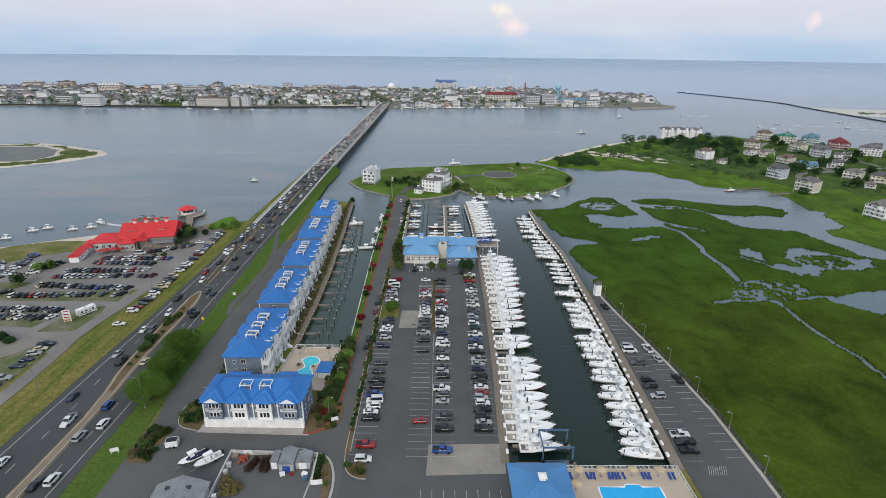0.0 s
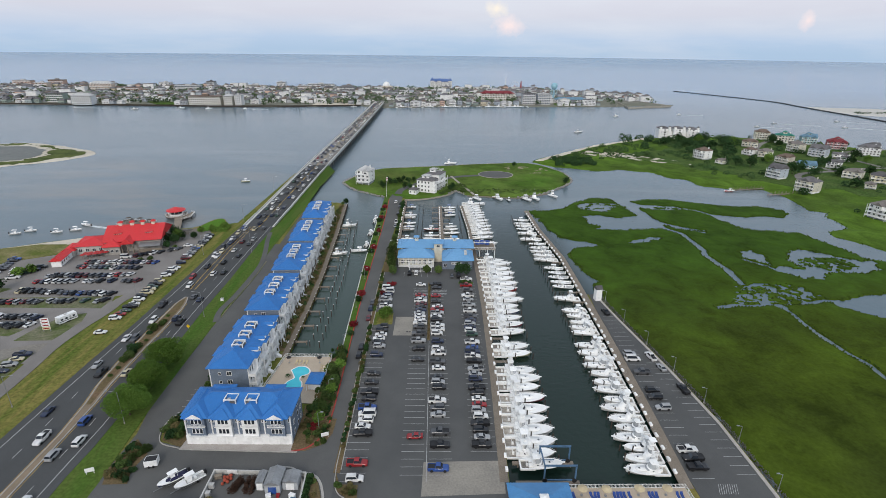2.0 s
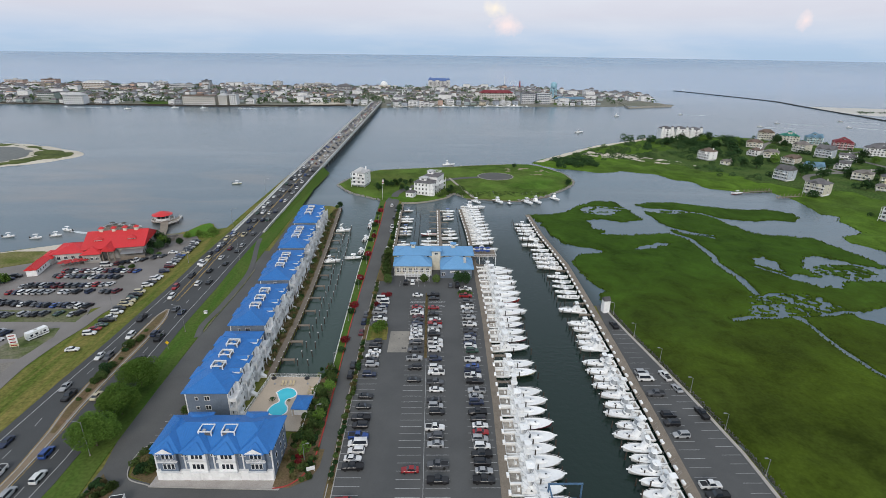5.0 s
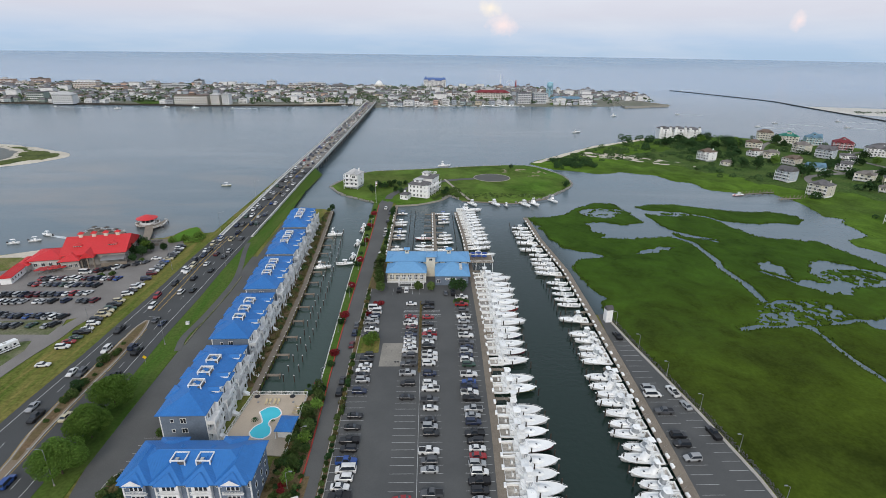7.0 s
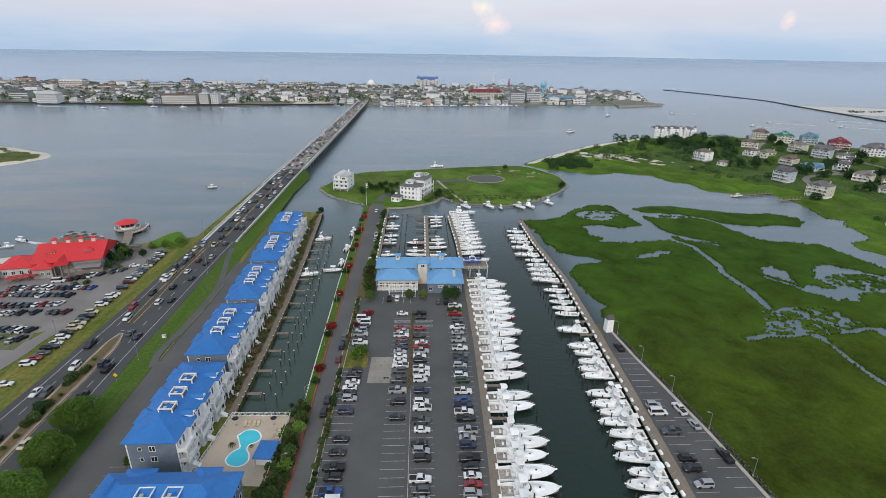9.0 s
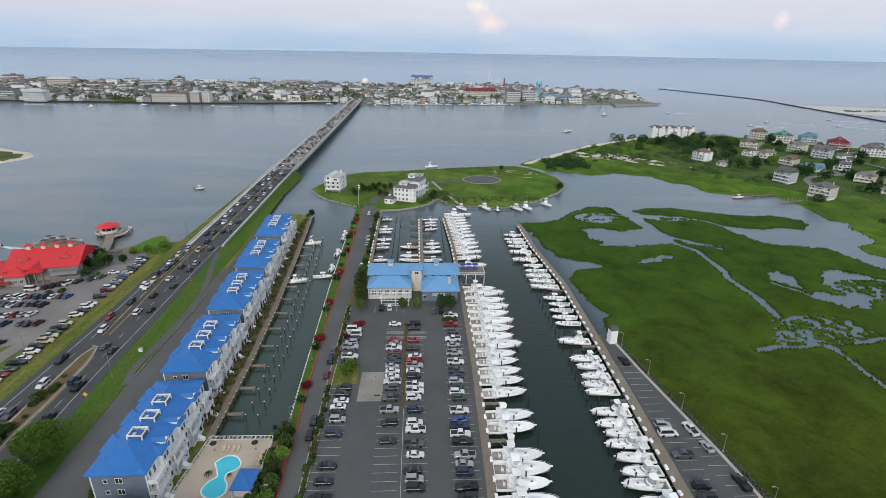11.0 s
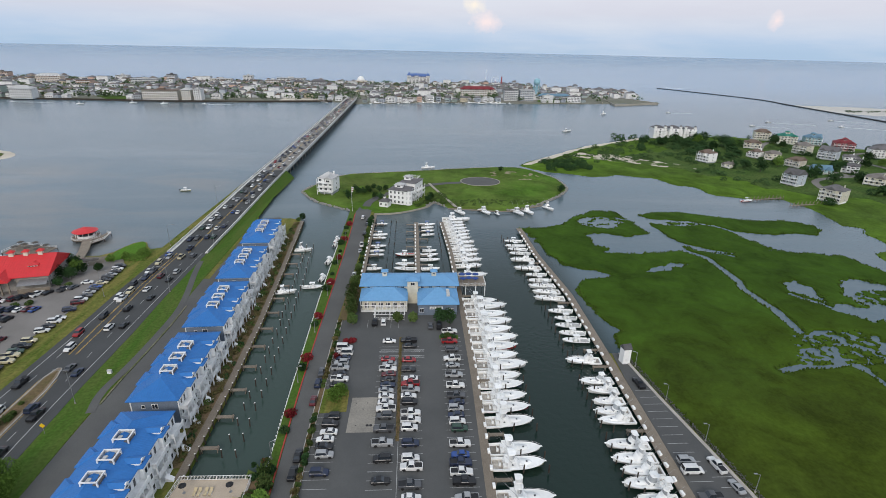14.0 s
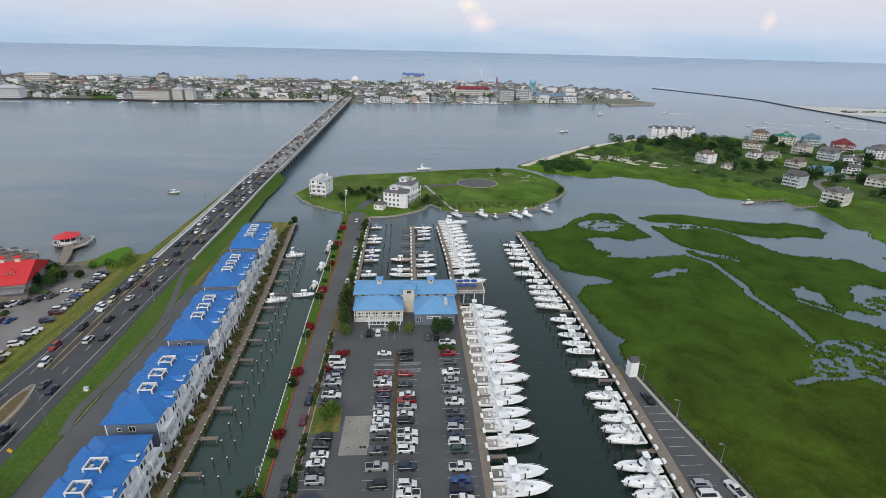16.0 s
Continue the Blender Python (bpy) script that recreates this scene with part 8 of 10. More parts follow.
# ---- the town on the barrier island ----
# siding greyed so that its paint carries the haze over the far town
TOWN_WALLS = dict(WALLS, white=tint("hazed_white_siding", (0.74, 0.74, 0.735)), cream=tint("hazed_cream_siding", (0.66, 0.62, 0.54)), teal=tint("hazed_teal_siding", (0.38, 0.44, 0.44)), blue=tint("hazed_blue_siding", (0.40, 0.44, 0.49)), yellow=tint("hazed_yellow_siding", (0.60, 0.53, 0.40)), pink=tint("peach_stucco", (0.60, 0.42, 0.34)), beige=tint("pale_peach_stucco", (0.66, 0.55, 0.46)))


def make_town_house(w, d, h, wall, roof, flat_top):
    g = Build().box(-w / 2, 0, -0.5, w / 2, d, h)
    for f in range(max(1, int(h / 3.1))):
        x = -w / 2 + 1.6
        while x < w / 2 - 0.8:
            g.box(x - 0.65, -0.06, f * 3.1 + 0.9, x + 0.65, 0.05, f * 3.1 + 2.4, k=1)
            x += 2.6
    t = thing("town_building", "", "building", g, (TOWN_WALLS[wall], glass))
    r = Build()
    if flat_top:
        r.box(-w / 2 - 0.3, -0.3, h, w / 2 + 0.3, d + 0.3, h + 0.6)
        r.box(-w * 0.15, d * 0.3, h + 0.6, w * 0.15, d * 0.6, h + 2.2)
    else:
        hip_roof(r, -w / 2 - 0.5, -0.5, w / 2 + 0.5, d + 0.5, h + 0.1, 0.55, 30.0, gable="s" if d > w else "e")
    part("roof", r, ROOFS[roof], t)
    if h > 8:
        b = Build()
        for f in range(1, int(h / 3.1)):
            b.box(-w / 2, -0.8, f * 3.1 - 0.1, w / 2, 0, f * 3.1 + 0.12)
            b.box(-w / 2, -0.85, f * 3.1 + 0.1, w / 2, -0.75, f * 3.1 + 0.95)
        part("gallery_front", b, trim_white, t)
    return t


KINDS = [(9, 11, 6.0, "white", "grey", 0), (10, 9, 6.0, "white", "tan", 0), (8, 11, 8.0, "white", "brown", 0), (11, 10, 5.5, "teal", "grey", 0), (10, 10, 8.0, "blue", "grey", 0), (12, 9, 5.0, "white", "white", 0), (9, 10, 6.5, "sage", "grey", 0), (18, 14, 9.5, "white", "white", 1), (24, 14, 10.0, "white", "grey", 1), (20, 12, 9.0, "white", "white", 1), (16, 12, 7.0, "yellow", "grey", 0), (12, 13, 7.5, "pink", "grey", 0), (15, 11, 6.0, "grey", "tan", 0), (12, 10, 6.0, "white", "grey", 0), (11, 12, 7.5, "grey", "grey", 0), (13, 9, 5.5, "sage", "grey", 0)]
random.seed(71)


def shore_y(x):
    p = [q for q in TOWN if q[1] < 1100][:12]
    return float(np.interp(x, [q[0] for q in p], [q[1] for q in p]))


count = 0
TAKEN = [(-12, 44, 1380, 1440), (90, 172, 1060, 1155), (-648, -606, 940, 985), (168, 230, 1040, 1070), (245, 310, 1072, 1100), (-720, -686, 990, 1030), (-446, -346, 950, 1000), (-795, -735, 1200, 1262), (-690, -655, 1175, 1225), (-608, -546, 1235, 1285), (-120, -86, 960, 1100), (330, 480, 1000, 1130)]
far_walls, far_roofs = Build(), Build()
for row in range(17):
    x = -1080.0 + random.uniform(0, 20)
    while x < 470:
        y = shore_y(x) + 5 + row * 25 + random.uniform(-3, 5)
        k = random.choice(KINDS[:7] * 3 + KINDS)
        x += k[0] / 2 + random.uniform(0, 4.5)
        free = not any(a - k[0] / 2 < x < b + k[0] / 2 and c - 14 < y < e for a, b, c, e in TAKEN)
        park = (-320 < x < -170 and row < 2) or (-560 < x < -470 and row < 2)
        if free and not park and y < 1445 and not (x > 300 and y > 1330) and random.random() < 0.88:
            if row < 4 and count < 150:
                ob = place(("town", k), lambda: make_town_house(*k[:5], bool(k[5])), pose(x, y, 2.0, 0, 0, random.uniform(-25, 25)) @ Matrix.Diagonal((*((random.uniform(0.65, 1.05), random.uniform(0.8, 1.1), random.uniform(0.55, 1.15)) if ("town", k) in FIRST else (1, 1, 1)), 1)), group="houses of the seaside town")
                tagged(ob, f"{k[3]} seaside town building with {k[4]} {'flat' if k[5] else 'pitched'} roof")
                count += 1
            else:
                h = k[2] * random.choice((0.65, 0.8, 0.9, 1.05, 1.5))
                far_walls.box(x - k[0] / 2, y, 1.5, x + k[0] / 2, y + k[1], h + 2, k=sorted(WALLS).index(k[3]))
                q = Build()
                if k[5]:
                    q.box(x - k[0] / 2 - 0.3, y - 0.3, h + 2, x + k[0] / 2 + 0.3, y + k[1] + 0.3, h + 2.5)
                else:
                    hip_roof(q, x - k[0] / 2 - 0.5, y - 0.5, x + k[0] / 2 + 0.5, y + k[1] + 0.5, h + 2.1, 0.55, 30.0, gable=random.choice(("s", "ns", "e", "")))
                far_roofs.add(q.v, q.f, sorted(ROOFS).index(k[4]))
        x += k[0] / 2
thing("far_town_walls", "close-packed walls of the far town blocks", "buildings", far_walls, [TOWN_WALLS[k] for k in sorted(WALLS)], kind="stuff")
thing("far_town_roofs", "close-packed pitched roofs of the far town", "roofs", far_roofs, [ROOFS[k] for k in sorted(ROOFS)], kind="stuff")


def big_block(name, words, x0, x1, y, d, top, wall, roof="white", floors=None, hip=False):
    b = thing(name, words, "building")
    w, h = x1 - x0, top - 2.0
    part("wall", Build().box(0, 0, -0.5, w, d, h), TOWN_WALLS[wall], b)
    n = floors or max(2, int(h / 3.2))
    fh = h / n
    rails = Build()
    for f in range(n):
        g = Build()
        for x in np.arange(1.5, w - 1, 3.4):
            g.box(x, -0.1, f * fh + 0.9, x + 1.5, 0.05, f * fh + fh * 0.75)
        part("window_row", g, glass, b)
        rails.box(0, -0.7, f * fh - 0.1, w, 0, f * fh + 0.1).box(0, -0.75, f * fh + 0.1, w, -0.65, f * fh + 1.0)
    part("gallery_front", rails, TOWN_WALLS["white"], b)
    r = Build()
    if hip:
        hip_roof(r, -1, -2, w + 1, d + 1, h + 0.1, 0.5, 40.0)
    else:
        r.box(-0.5, -1.8, h, w + 0.5, d + 0.5, h + 0.8)
        r.box(w * 0.4, d * 0.3, h + 0.8, w * 0.6, d * 0.7, h + 3.5)
    part("roof", r, ROOFS[roof], b)
    b.matrix_basis = pose(x0, y, 2.0)
    return b


ROOFS["hotel_blue"] = tint("hotel_blue_roof", (0.10, 0.17, 0.38))
hotel = big_block("beach_hotel", "tall pale beach hotel with blue hipped roof", -12, 44, 1400, 22, 24, "white", "hotel_blue", 8, True)
for x in (0, 18, 46):
    q = Build()
    hip_roof(q, x, -3, x + 11, 9, 24.2, 1.15 if x else 1.5, 40.0)
    part("roof_pavilion", q, ROOFS["hotel_blue"], hotel)
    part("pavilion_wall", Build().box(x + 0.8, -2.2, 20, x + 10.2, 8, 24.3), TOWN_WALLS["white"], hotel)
red = big_block("harbour_hotel", "long cream harbour hotel with red roof", 98, 168, 1130, 16, 16, "cream", "red", 4, True)
for x in (6, 20, 33, 46, 60):
    q = Build()
    hip_roof(q, x - 4, -2.5, x + 4, 9, 13.6, 0.9, 40.0, gable="s")
    part("roof_gable", q, ROOFS["red"], red)
big_block("waterside_condominium", "grey waterside condominium with white galleries", 172, 197, 1045, 18, 22, "grey", "grey", 6)
big_block("waterside_condominium", "pale waterside condominium with white galleries", 202, 227, 1045, 18, 21, "blue", "white", 6)
big_block("market_hall", "long low hall with bright blue roof", 245, 308, 1080, 14, 9, "white", "blue", 2, True)
for words, x0, x1, y, top, wall, roof, hip in (
    ("pale pink stucco hotel with stepped top", -1045, -1000, 1350, 18, "pink", "white", 0), ("pale orange stucco hotel block", -957, -920, 1350, 20, "pink", "tan", 0), ("beige hotel block on the beach", -955, -926, 1300, 16, "beige", "white", 0),
    ("large cream hotel with white roof peaks", -788, -738, 1240, 20, "beige", "white", 1), ("orange brick hotel block", -686, -657, 1203, 15, "pink", "grey", 0), ("long white and blue hotel block", -606, -548, 1262, 15, "blue", "white", 0), ("grey tower block of flats", -556, -538, 1322, 22, "grey", "grey", 0),
    ("cream hotel block with white roof", -458, -412, 1315, 15, "cream", "white", 0), ("yellow gabled guest house", -256, -239, 1250, 16, "yellow", "grey", 1), ("white tiered waterside restaurant", -644, -610, 957, 17, "white", "white", 1), ("grey-green waterside flats with balconies", -719, -688, 1000, 17, "sage", "grey", 0),
    ("long cream waterside flats with galleries", -443, -386, 968, 17, "cream", "brown", 0), ("cream waterside flats with galleries", -381, -366, 970, 18, "cream", "white", 1), ("white waterside tower of flats", -362, -350, 972, 19, "white", "white", 0), ("white hotel block on the beach", -403, -382, 1380, 19, "white", "white", 0), ("beige hotel block with flat roof", -330, -300, 1300, 15, "beige", "white", 0), ("grey hotel block with flat roof", -225, -190, 1270, 16, "grey", "grey", 1), ("pale beach hotel block with flat roof", -700, -672, 1380, 15, "white", "white", 0), ("white beach club with long roof", -330, -262, 1400, 14, "white", "white", 0)):
    block = big_block("hotel_block", words, x0, x1, y, 16, top, wall, roof, None, bool(hip))
    if "peaks" in words:
        for x in np.arange(3, x1 - x0 - 2, 7.2):
            q = Build()
            hip_roof(q, x, -2, x + 4.4, 4, top - 2.2, 1.2, 40.0)
            part("roof_peak", q, trim_white, block)
OCEAN_BEACH = [(-900, 1462), (-300, 1466), (0, 1462), (300, 1430), (415, 1362), (452, 1300), (500, 1300), (470, 1385), (330, 1472), (0, 1506), (-900, 1504)]
flat("park_lawn", "green lawn of the waterfront park", [(-505, 972), (-450, 972), (-452, 1010), (-520, 1040), (-545, 1020)], 2.6, lawn, 0.5, category="lawn")
flat("inlet_lawn", "green lawn by the inlet", [(232, 1032), (318, 1040), (325, 1068), (240, 1066)], 2.6, lawn, 0.5, category="lawn")
flat("sand_lot", "sandy empty lot on the town waterfront", [(-226, 984), (-150, 1002), (-152, 1030), (-226, 1030)], 2.6, sand, 0.5, category="lot")
terrain("ocean_beach", "pale ocean beach behind the town", -900, 510, 1290, 1512, 10.0, lambda x, y: inside(x, y, OCEAN_BEACH) + 3.0 * field(x, y, 40.0, 17), pale_sand, top=2.3, rise=4.0, rough=0.2)
# the water tower
tw = thing("water_tower", "pale blue water tower on slanting legs", "tower")
tower_blue = tint("tower_blue", (0.30, 0.52, 0.62))
tank = loft([[(r_ * math.cos(2 * math.pi * k / 16), r_ * math.sin(2 * math.pi * k / 16), z) for k in range(16)] for r_, z in ((1.5, 22), (6.0, 25), (6.6, 28), (6.4, 32), (4.0, 34.5), (0.6, 35.5))])
part("tank", tank, tower_blue, tw, smooth=True)
for k in range(6):
    a = 2 * math.pi * k / 6
    part("leg", Build().tube((8 * math.cos(a), 8 * math.sin(a), 0), (5.8 * math.cos(a), 5.8 * math.sin(a), 26), 0.55, n=6), tower_blue, tw)
part("riser", Build().tube((0, 0, 0), (0, 0, 23), 1.2, n=8), tower_blue, tw)
tw.matrix_basis = pose(256, 1150, 2)
# domed hall at the end of the street
dm = thing("domed_hall", "low pale hall with white dome", "building")
part("wall", Build().box(-16, 0, 0, 16, 24, 9), WALLS["beige"], dm)
part("dome", loft([[(r_ * math.cos(2 * math.pi * k / 16), 12 + r_ * math.sin(2 * math.pi * k / 16), z) for k in range(16)] for r_, z in ((10, 9), (9, 13), (6.5, 17), (3, 19.5), (0.3, 20))]), trim_white, dm, smooth=True)
dm.matrix_basis = pose(-126, 1395, 2)
# the amusement pier: mast ride and wheel
ride = thing("mast_ride", "thin red and white amusement mast", "ride")
part("mast", Build().tube((0, 0, 0), (0, 0, 40), 0.8, 0.4, n=6), trim_white, ride)
part("cabin_ring", Build().tube((0, 0, 10), (0, 0, 13), 4, n=10), WALLS["red"], ride)
ride.matrix_basis = pose(187, 1420, 2)
wheel = thing("big_wheel", "white amusement wheel with red cars", "ride")
rim = Build()
for k in range(16):
    a, c = 2 * math.pi * k / 16, 2 * math.pi * (k + 1) / 16
    rim.tube((10 * math.cos(a), 0, 13 + 10 * math.sin(a)), (10 * math.cos(c), 0, 13 + 10 * math.sin(c)), 0.3, n=4)
    rim.tube((0, 0, 13), (10 * math.cos(a), 0, 13 + 10 * math.sin(a)), 0.12, n=4)
part("rim", rim, trim_white, wheel)
for s in (-1, 1):
    part("stay", Build().tube((s * 6, 0, 0), (0, 0, 13), 0.4, n=5), WALLS["red"], wheel)
wheel.matrix_basis = pose(212, 1425, 2)
slide = thing("helter_skelter", "red and white amusement tower", "ride", Build().tube((0, 0, 0), (0, 0, 24), 3, 1.2, n=8), (WALLS["red"],))
slide.matrix_basis = pose(228, 1425, 2)
# bulkheads and piers along the inlet, moored headboats
structure("bulkhead", "dark timber bulkhead along the town waterfront", Build().strip([(-805, 970), (-545, 965), (-388, 960), (-268, 972), (-138, 998)], 1.2, -1.5, 2.6), dark_timber, category="wall")
structure("inlet_bulkhead", "pale bulkhead round the inlet parking", Build().strip([(354, 1030), (383, 1105), (366, 1000), (464, 1040), (437, 1125)], 1.6, -1.5, 3.0), concrete, category="wall")
for x, y, L in ((-60, 985, 16), (-35, 990, 15), (22, 992, 16), (40, 994, 15), (104, 1004, 16), (118, 1002, 16), (140, 1008, 15), (150, 1008, 14), (160, 1006, 16), (-10, 992, 13)):
    sportfisher(x, y, random.choice((0, 180)) + random.uniform(-15, 15), L + 3, "W", False, "headboats along the town quay")
for x, y in ((-70, 975), (-48, 978), (-22, 984), (8, 988), (60, 998), (84, 1000), (128, 998), (176, 1010), (-150, 985)):
    day_boat(x, y, random.choice((0, 90, 180)) + random.uniform(-15, 15), 12, random.choice("WWWGB"), False, "small craft along the town quay")
for x, y, turn, L in ((190, 688, 20, 12), (-506, 904, 0, 9), (15, 479, 0, 10), (-440, 930, 10, 9), (-390, 925, 5, 9), (300, 870, 30, 9)):
    sportfisher(x, y, turn, L if L in (12,) else 11, "W", False)
for x, y, turn in ((-234, 279, 10), (-229, 284, 10), (-213, 282, 5), (-239, 266, 0), (-243, 265, 4), (-205, 286, 10)):
    day_boat(x, y, turn, 6, "W", False, "small boats off the restaurant")
day_boat(-149, 405, 0, 7, "Y")
# scrub and street trees of the town: many small crowns

# pale foam wakes of the boats under way
foam = mat("foam", (0.62, 0.66, 0.68), 0.6, 0.2, 0.4, 0.2, 0.2, other=(0.36, 0.42, 0.46))
for x, y, turn, L, w in ((520, 800, 155, 60, 2.4), (600, 760, 150, 75, 2.2), (470, 760, 158, 45, 2.0), (420, 905, 170, 40, 1.6), (-205, 295, 165, 34, 1.6), (640, 830, 152, 50, 2.0), (-620, 925, 176, 60, 1.5), (-330, 930, 178, 40, 1.2), (700, 1500, 172, 60, 3.0), (250, 1040, 160, 26, 1.2)):
    wk = Build()
    for s in (-1, 1):
        pts = [(k * L / 8, s * (0.3 + 0.05 * k * L / 8) + 0.3 * math.sin(k * 1.7)) for k in range(9)]
        wk.strip(pts, w * 0.4, -0.2, 0.10)
    wk.strip([(0, 0), (L * 0.25, 0.1), (L * 0.45, 0)], w * 0.5, -0.2, 0.11)
    ob = structure("boat_wake", "pale foam wake behind a moving boat", wk, foam, category="wake")
    ob.matrix_basis = pose(x, y, 0.0, 0, 0, turn + 180)
    day_boat(x, y, turn, 7, "W", False, "boats under way")


# ---- plants ----
def leaf_cloud(b, cx, cy, cz, rx, ry, rz, n, size, rng):
    """Many small tilted leaf clumps through an uneven crown."""
    for k in range(n):
        d = Vector((rng.gauss(0, 1), rng.gauss(0, 1), rng.gauss(0, 1)))
        d.normalize()
        r = rng.uniform(0.55, 1.0) ** 0.6
        p = Vector((cx + d.x * rx * r, cy + d.y * ry * r, cz + d.z * rz * r))
        u = Vector((rng.gauss(0, 1), rng.gauss(0, 1), rng.gauss(0, 0.5))).normalized()
        v = u.orthogonal().normalized()
        s = size * rng.uniform(0.6, 1.4)
        n0 = u.cross(v) * s * 0.25
        b.add([p - u * s + n0 * 0, p + v * s * 0.7 + n0, p + u * s, p - v * s * 0.7 + n0], [(0, 1, 2, 3)])


def make_tree(h, r, leaves, seed, n=900, size=0.42, words=""):
    rng = random.Random(seed)
    t = thing("tree", words, "tree")
    trunk = Build()
    trunk.tube((0, 0, -0.4), (0.1, 0.05, h * 0.3), 0.05 * h * 0.5, 0.03 * h * 0.5, n=7)
    crowns = []
    for k in range(7):
        a = 2 * math.pi * k / 7 + rng.uniform(-0.3, 0.3)
        q = (r * 0.5 * math.cos(a) * rng.uniform(0.7, 1.1), r * 0.5 * math.sin(a) * rng.uniform(0.7, 1.1), h * rng.uniform(0.42, 0.66))
        trunk.tube((0.1, 0.05, h * 0.28), q, 0.018 * h * 0.5, 0.006 * h, n=5)
        crowns.append(q)
    crowns += [(0, 0, h * 0.76), (0.2 * r, -0.1 * r, h * 0.6)]
    part("trunk", trunk, bark, t)
    c = Build()
    for q in crowns:
        leaf_cloud(c, q[0], q[1], q[2], r * rng.uniform(0.42, 0.6), r * rng.uniform(0.42, 0.6), h * rng.uniform(0.24, 0.32), n // len(crowns), size, rng)
    part("crown", c, leaves, t)
    return t


def tree(x, y, h, r, seed=1, leaves=None, n=900, size=0.42, z=LOT - 0.1, group="", label="broad green leafy tree in full summer crown"):
    leaves = leaves or leaf
    return place(("tree", h, r, seed, leaves.name), lambda: make_tree(h, r, leaves, seed, n, size, label), pose(x, y, z, 0, 0, random.uniform(0, 360)), group=group)


def make_shrub(r, leaves, seed, n, words):
    rng = random.Random(seed)
    c = Build()
    for k in range(4):
        leaf_cloud(c, rng.uniform(-0.4, 0.4) * r, rng.uniform(-0.4, 0.4) * r, r * 0.55, r * 0.7, r * 0.7, r * 0.6, n // 4, 0.16 + 0.06 * r, rng)
    c.tube((0, 0, -0.3), (0, 0, r * 0.6), 0.06, 0.03, n=5, k=1)
    return thing("shrub", words, "shrub", c, (leaves, bark))


SHRUBS = {"g": (leaf_shrub, "rounded green shrub"), "d": (leaf_dark, "dark green evergreen shrub"), "r": (leaf_red, "round red flowering shrub"), "o": (leaf_olive, "brownish ornamental grass clump")}


def shrub(x, y, r, kind, z=LOT - 0.1, group=""):
    r = min((0.7, 1.0, 1.4, 1.9), key=lambda v: abs(v - r))
    leaves, words = SHRUBS[kind]
    words += {"g": " in the planted border", "d": " in the planted border", "r": " on the canal lawn", "o": " along the planted walk"}[kind]
    seed = random.choice((1, 2))
    return place(("shrub", r, kind, seed), lambda: make_shrub(r, leaves, seed, int(130 + 150 * r), words), pose(x, y, z, 0, 0, random.uniform(0, 360)), group=group)


random.seed(81)
# big trees between the highway and the apartments' road
for x, y, h, r, k in ((-85.4, 124.6, 10.0, 6.2, 1), (-86.0, 136.8, 10.0, 6.0, 2), (-87.0, 149.6, 9.5, 6.4, 3)):
    tree(x, y, h, r, k, n=15000, size=0.19, group="roadside trees")
for y in (143, 147, 151.5, 153.5, 156, 158, 160, 164, 169, 171.5, 173.5, 175.5, 177.5, 182):
    shrub(between(MEDIAN_W, MEDIAN_E, random.uniform(0.25, 0.6), y), y, random.choice((1.0, 1.4, 1.9)) if 150 < y < 180 and y != 164 else 0.7, random.choice("gggd"), z=LOT + 0.1, group="shrubs on the highway median")
# trees about the clubhouse
for x, y, h, r, s in ((12.0, 223.0, 6.5, 2.6, 4), (15.4, 222.5, 6.5, 2.6, 5), (-3.0, 224.2, 4.5, 1.9, 6), (2.4, 223.8, 4.5, 1.9, 6), (-19.5, 228, 6.5, 2.6, 4), (-20.2, 233, 7.0, 3.0, 5), (-20.6, 239, 7.0, 3.0, 4), (-20.8, 245, 7.0, 3.0, 6), (-20.8, 251, 6.5, 2.6, 5), (-18.8, 222.8, 5.0, 2.2, 4), (-19.0, 181, 4.5, 2.8, 7), (-17.6, 183, 4.5, 2.4, 8)):
    tree(x, y, h, r, s, leaf_dark if x > 5 else leaf if y < 190 else leaf_shrub, n=700, size=0.30, group="trees round the clubhouse")
for y in np.arange(258, 346, 3.8):
    shrub(-21.0, y, random.choice((1.0, 1.4, 1.9)), "d" if random.random() < 0.6 else "g", group="hedge along the dock lane")
# the hedge strip beside the lot
for y in np.arange(112, 226, 2.1):
    if not 175 < y < 187:
        shrub(-23.3 + random.uniform(-0.3, 0.3), y, random.choice((0.7, 0.7, 1.0)), random.choice("ggod"), z=LOT, group="hedge beside the car park")
for x, y, k in ((-19.5, 210.5, "r"), (-17.8, 211.5, "r"), (-21.0, 208, "o"), (-21.4, 203, "r"), (-22.2, 99, "g"), (-20.5, 97, "o"), (-18.4, 96.5, "g"), (-19.5, 98.8, "o"), (14.2, 214.2, "g"), (16.4, 213.6, "d"), (15.2, 213.2, "g"), (12.6, 214, "d")):
    shrub(x, y, random.choice((1.0, 1.4)), k, group="shrubs of the planted islands")
# red crape myrtles and dark shrubs along the canal lawn
for k, y in enumerate((174.8, 201.4, 228.3, 256.6, 283.0, 307.7, 331.0)):
    x = float(np.interp(y, [p[1] for p in CANAL_E], [p[0] for p in CANAL_E]))
    shrub(x + 2.2, y, 1.9, "r", group="flowering shrubs on the canal lawn")
    shrub(x + 1.6, y - 5.6, 1.9 if k % 2 else 1.4, "d", group="flowering shrubs on the canal lawn")
    if k > 2:
        shrub(x + 1.8, y + 9.0, 1.0, "d", group="flowering shrubs on the canal lawn")
for k in range(34):
    shrub(random.uniform(-35.6, -28.6), random.uniform(112.5, 128), random.choice((0.7, 0.7, 1.0)), random.choice("oodg"), group="low plants beside the front house")
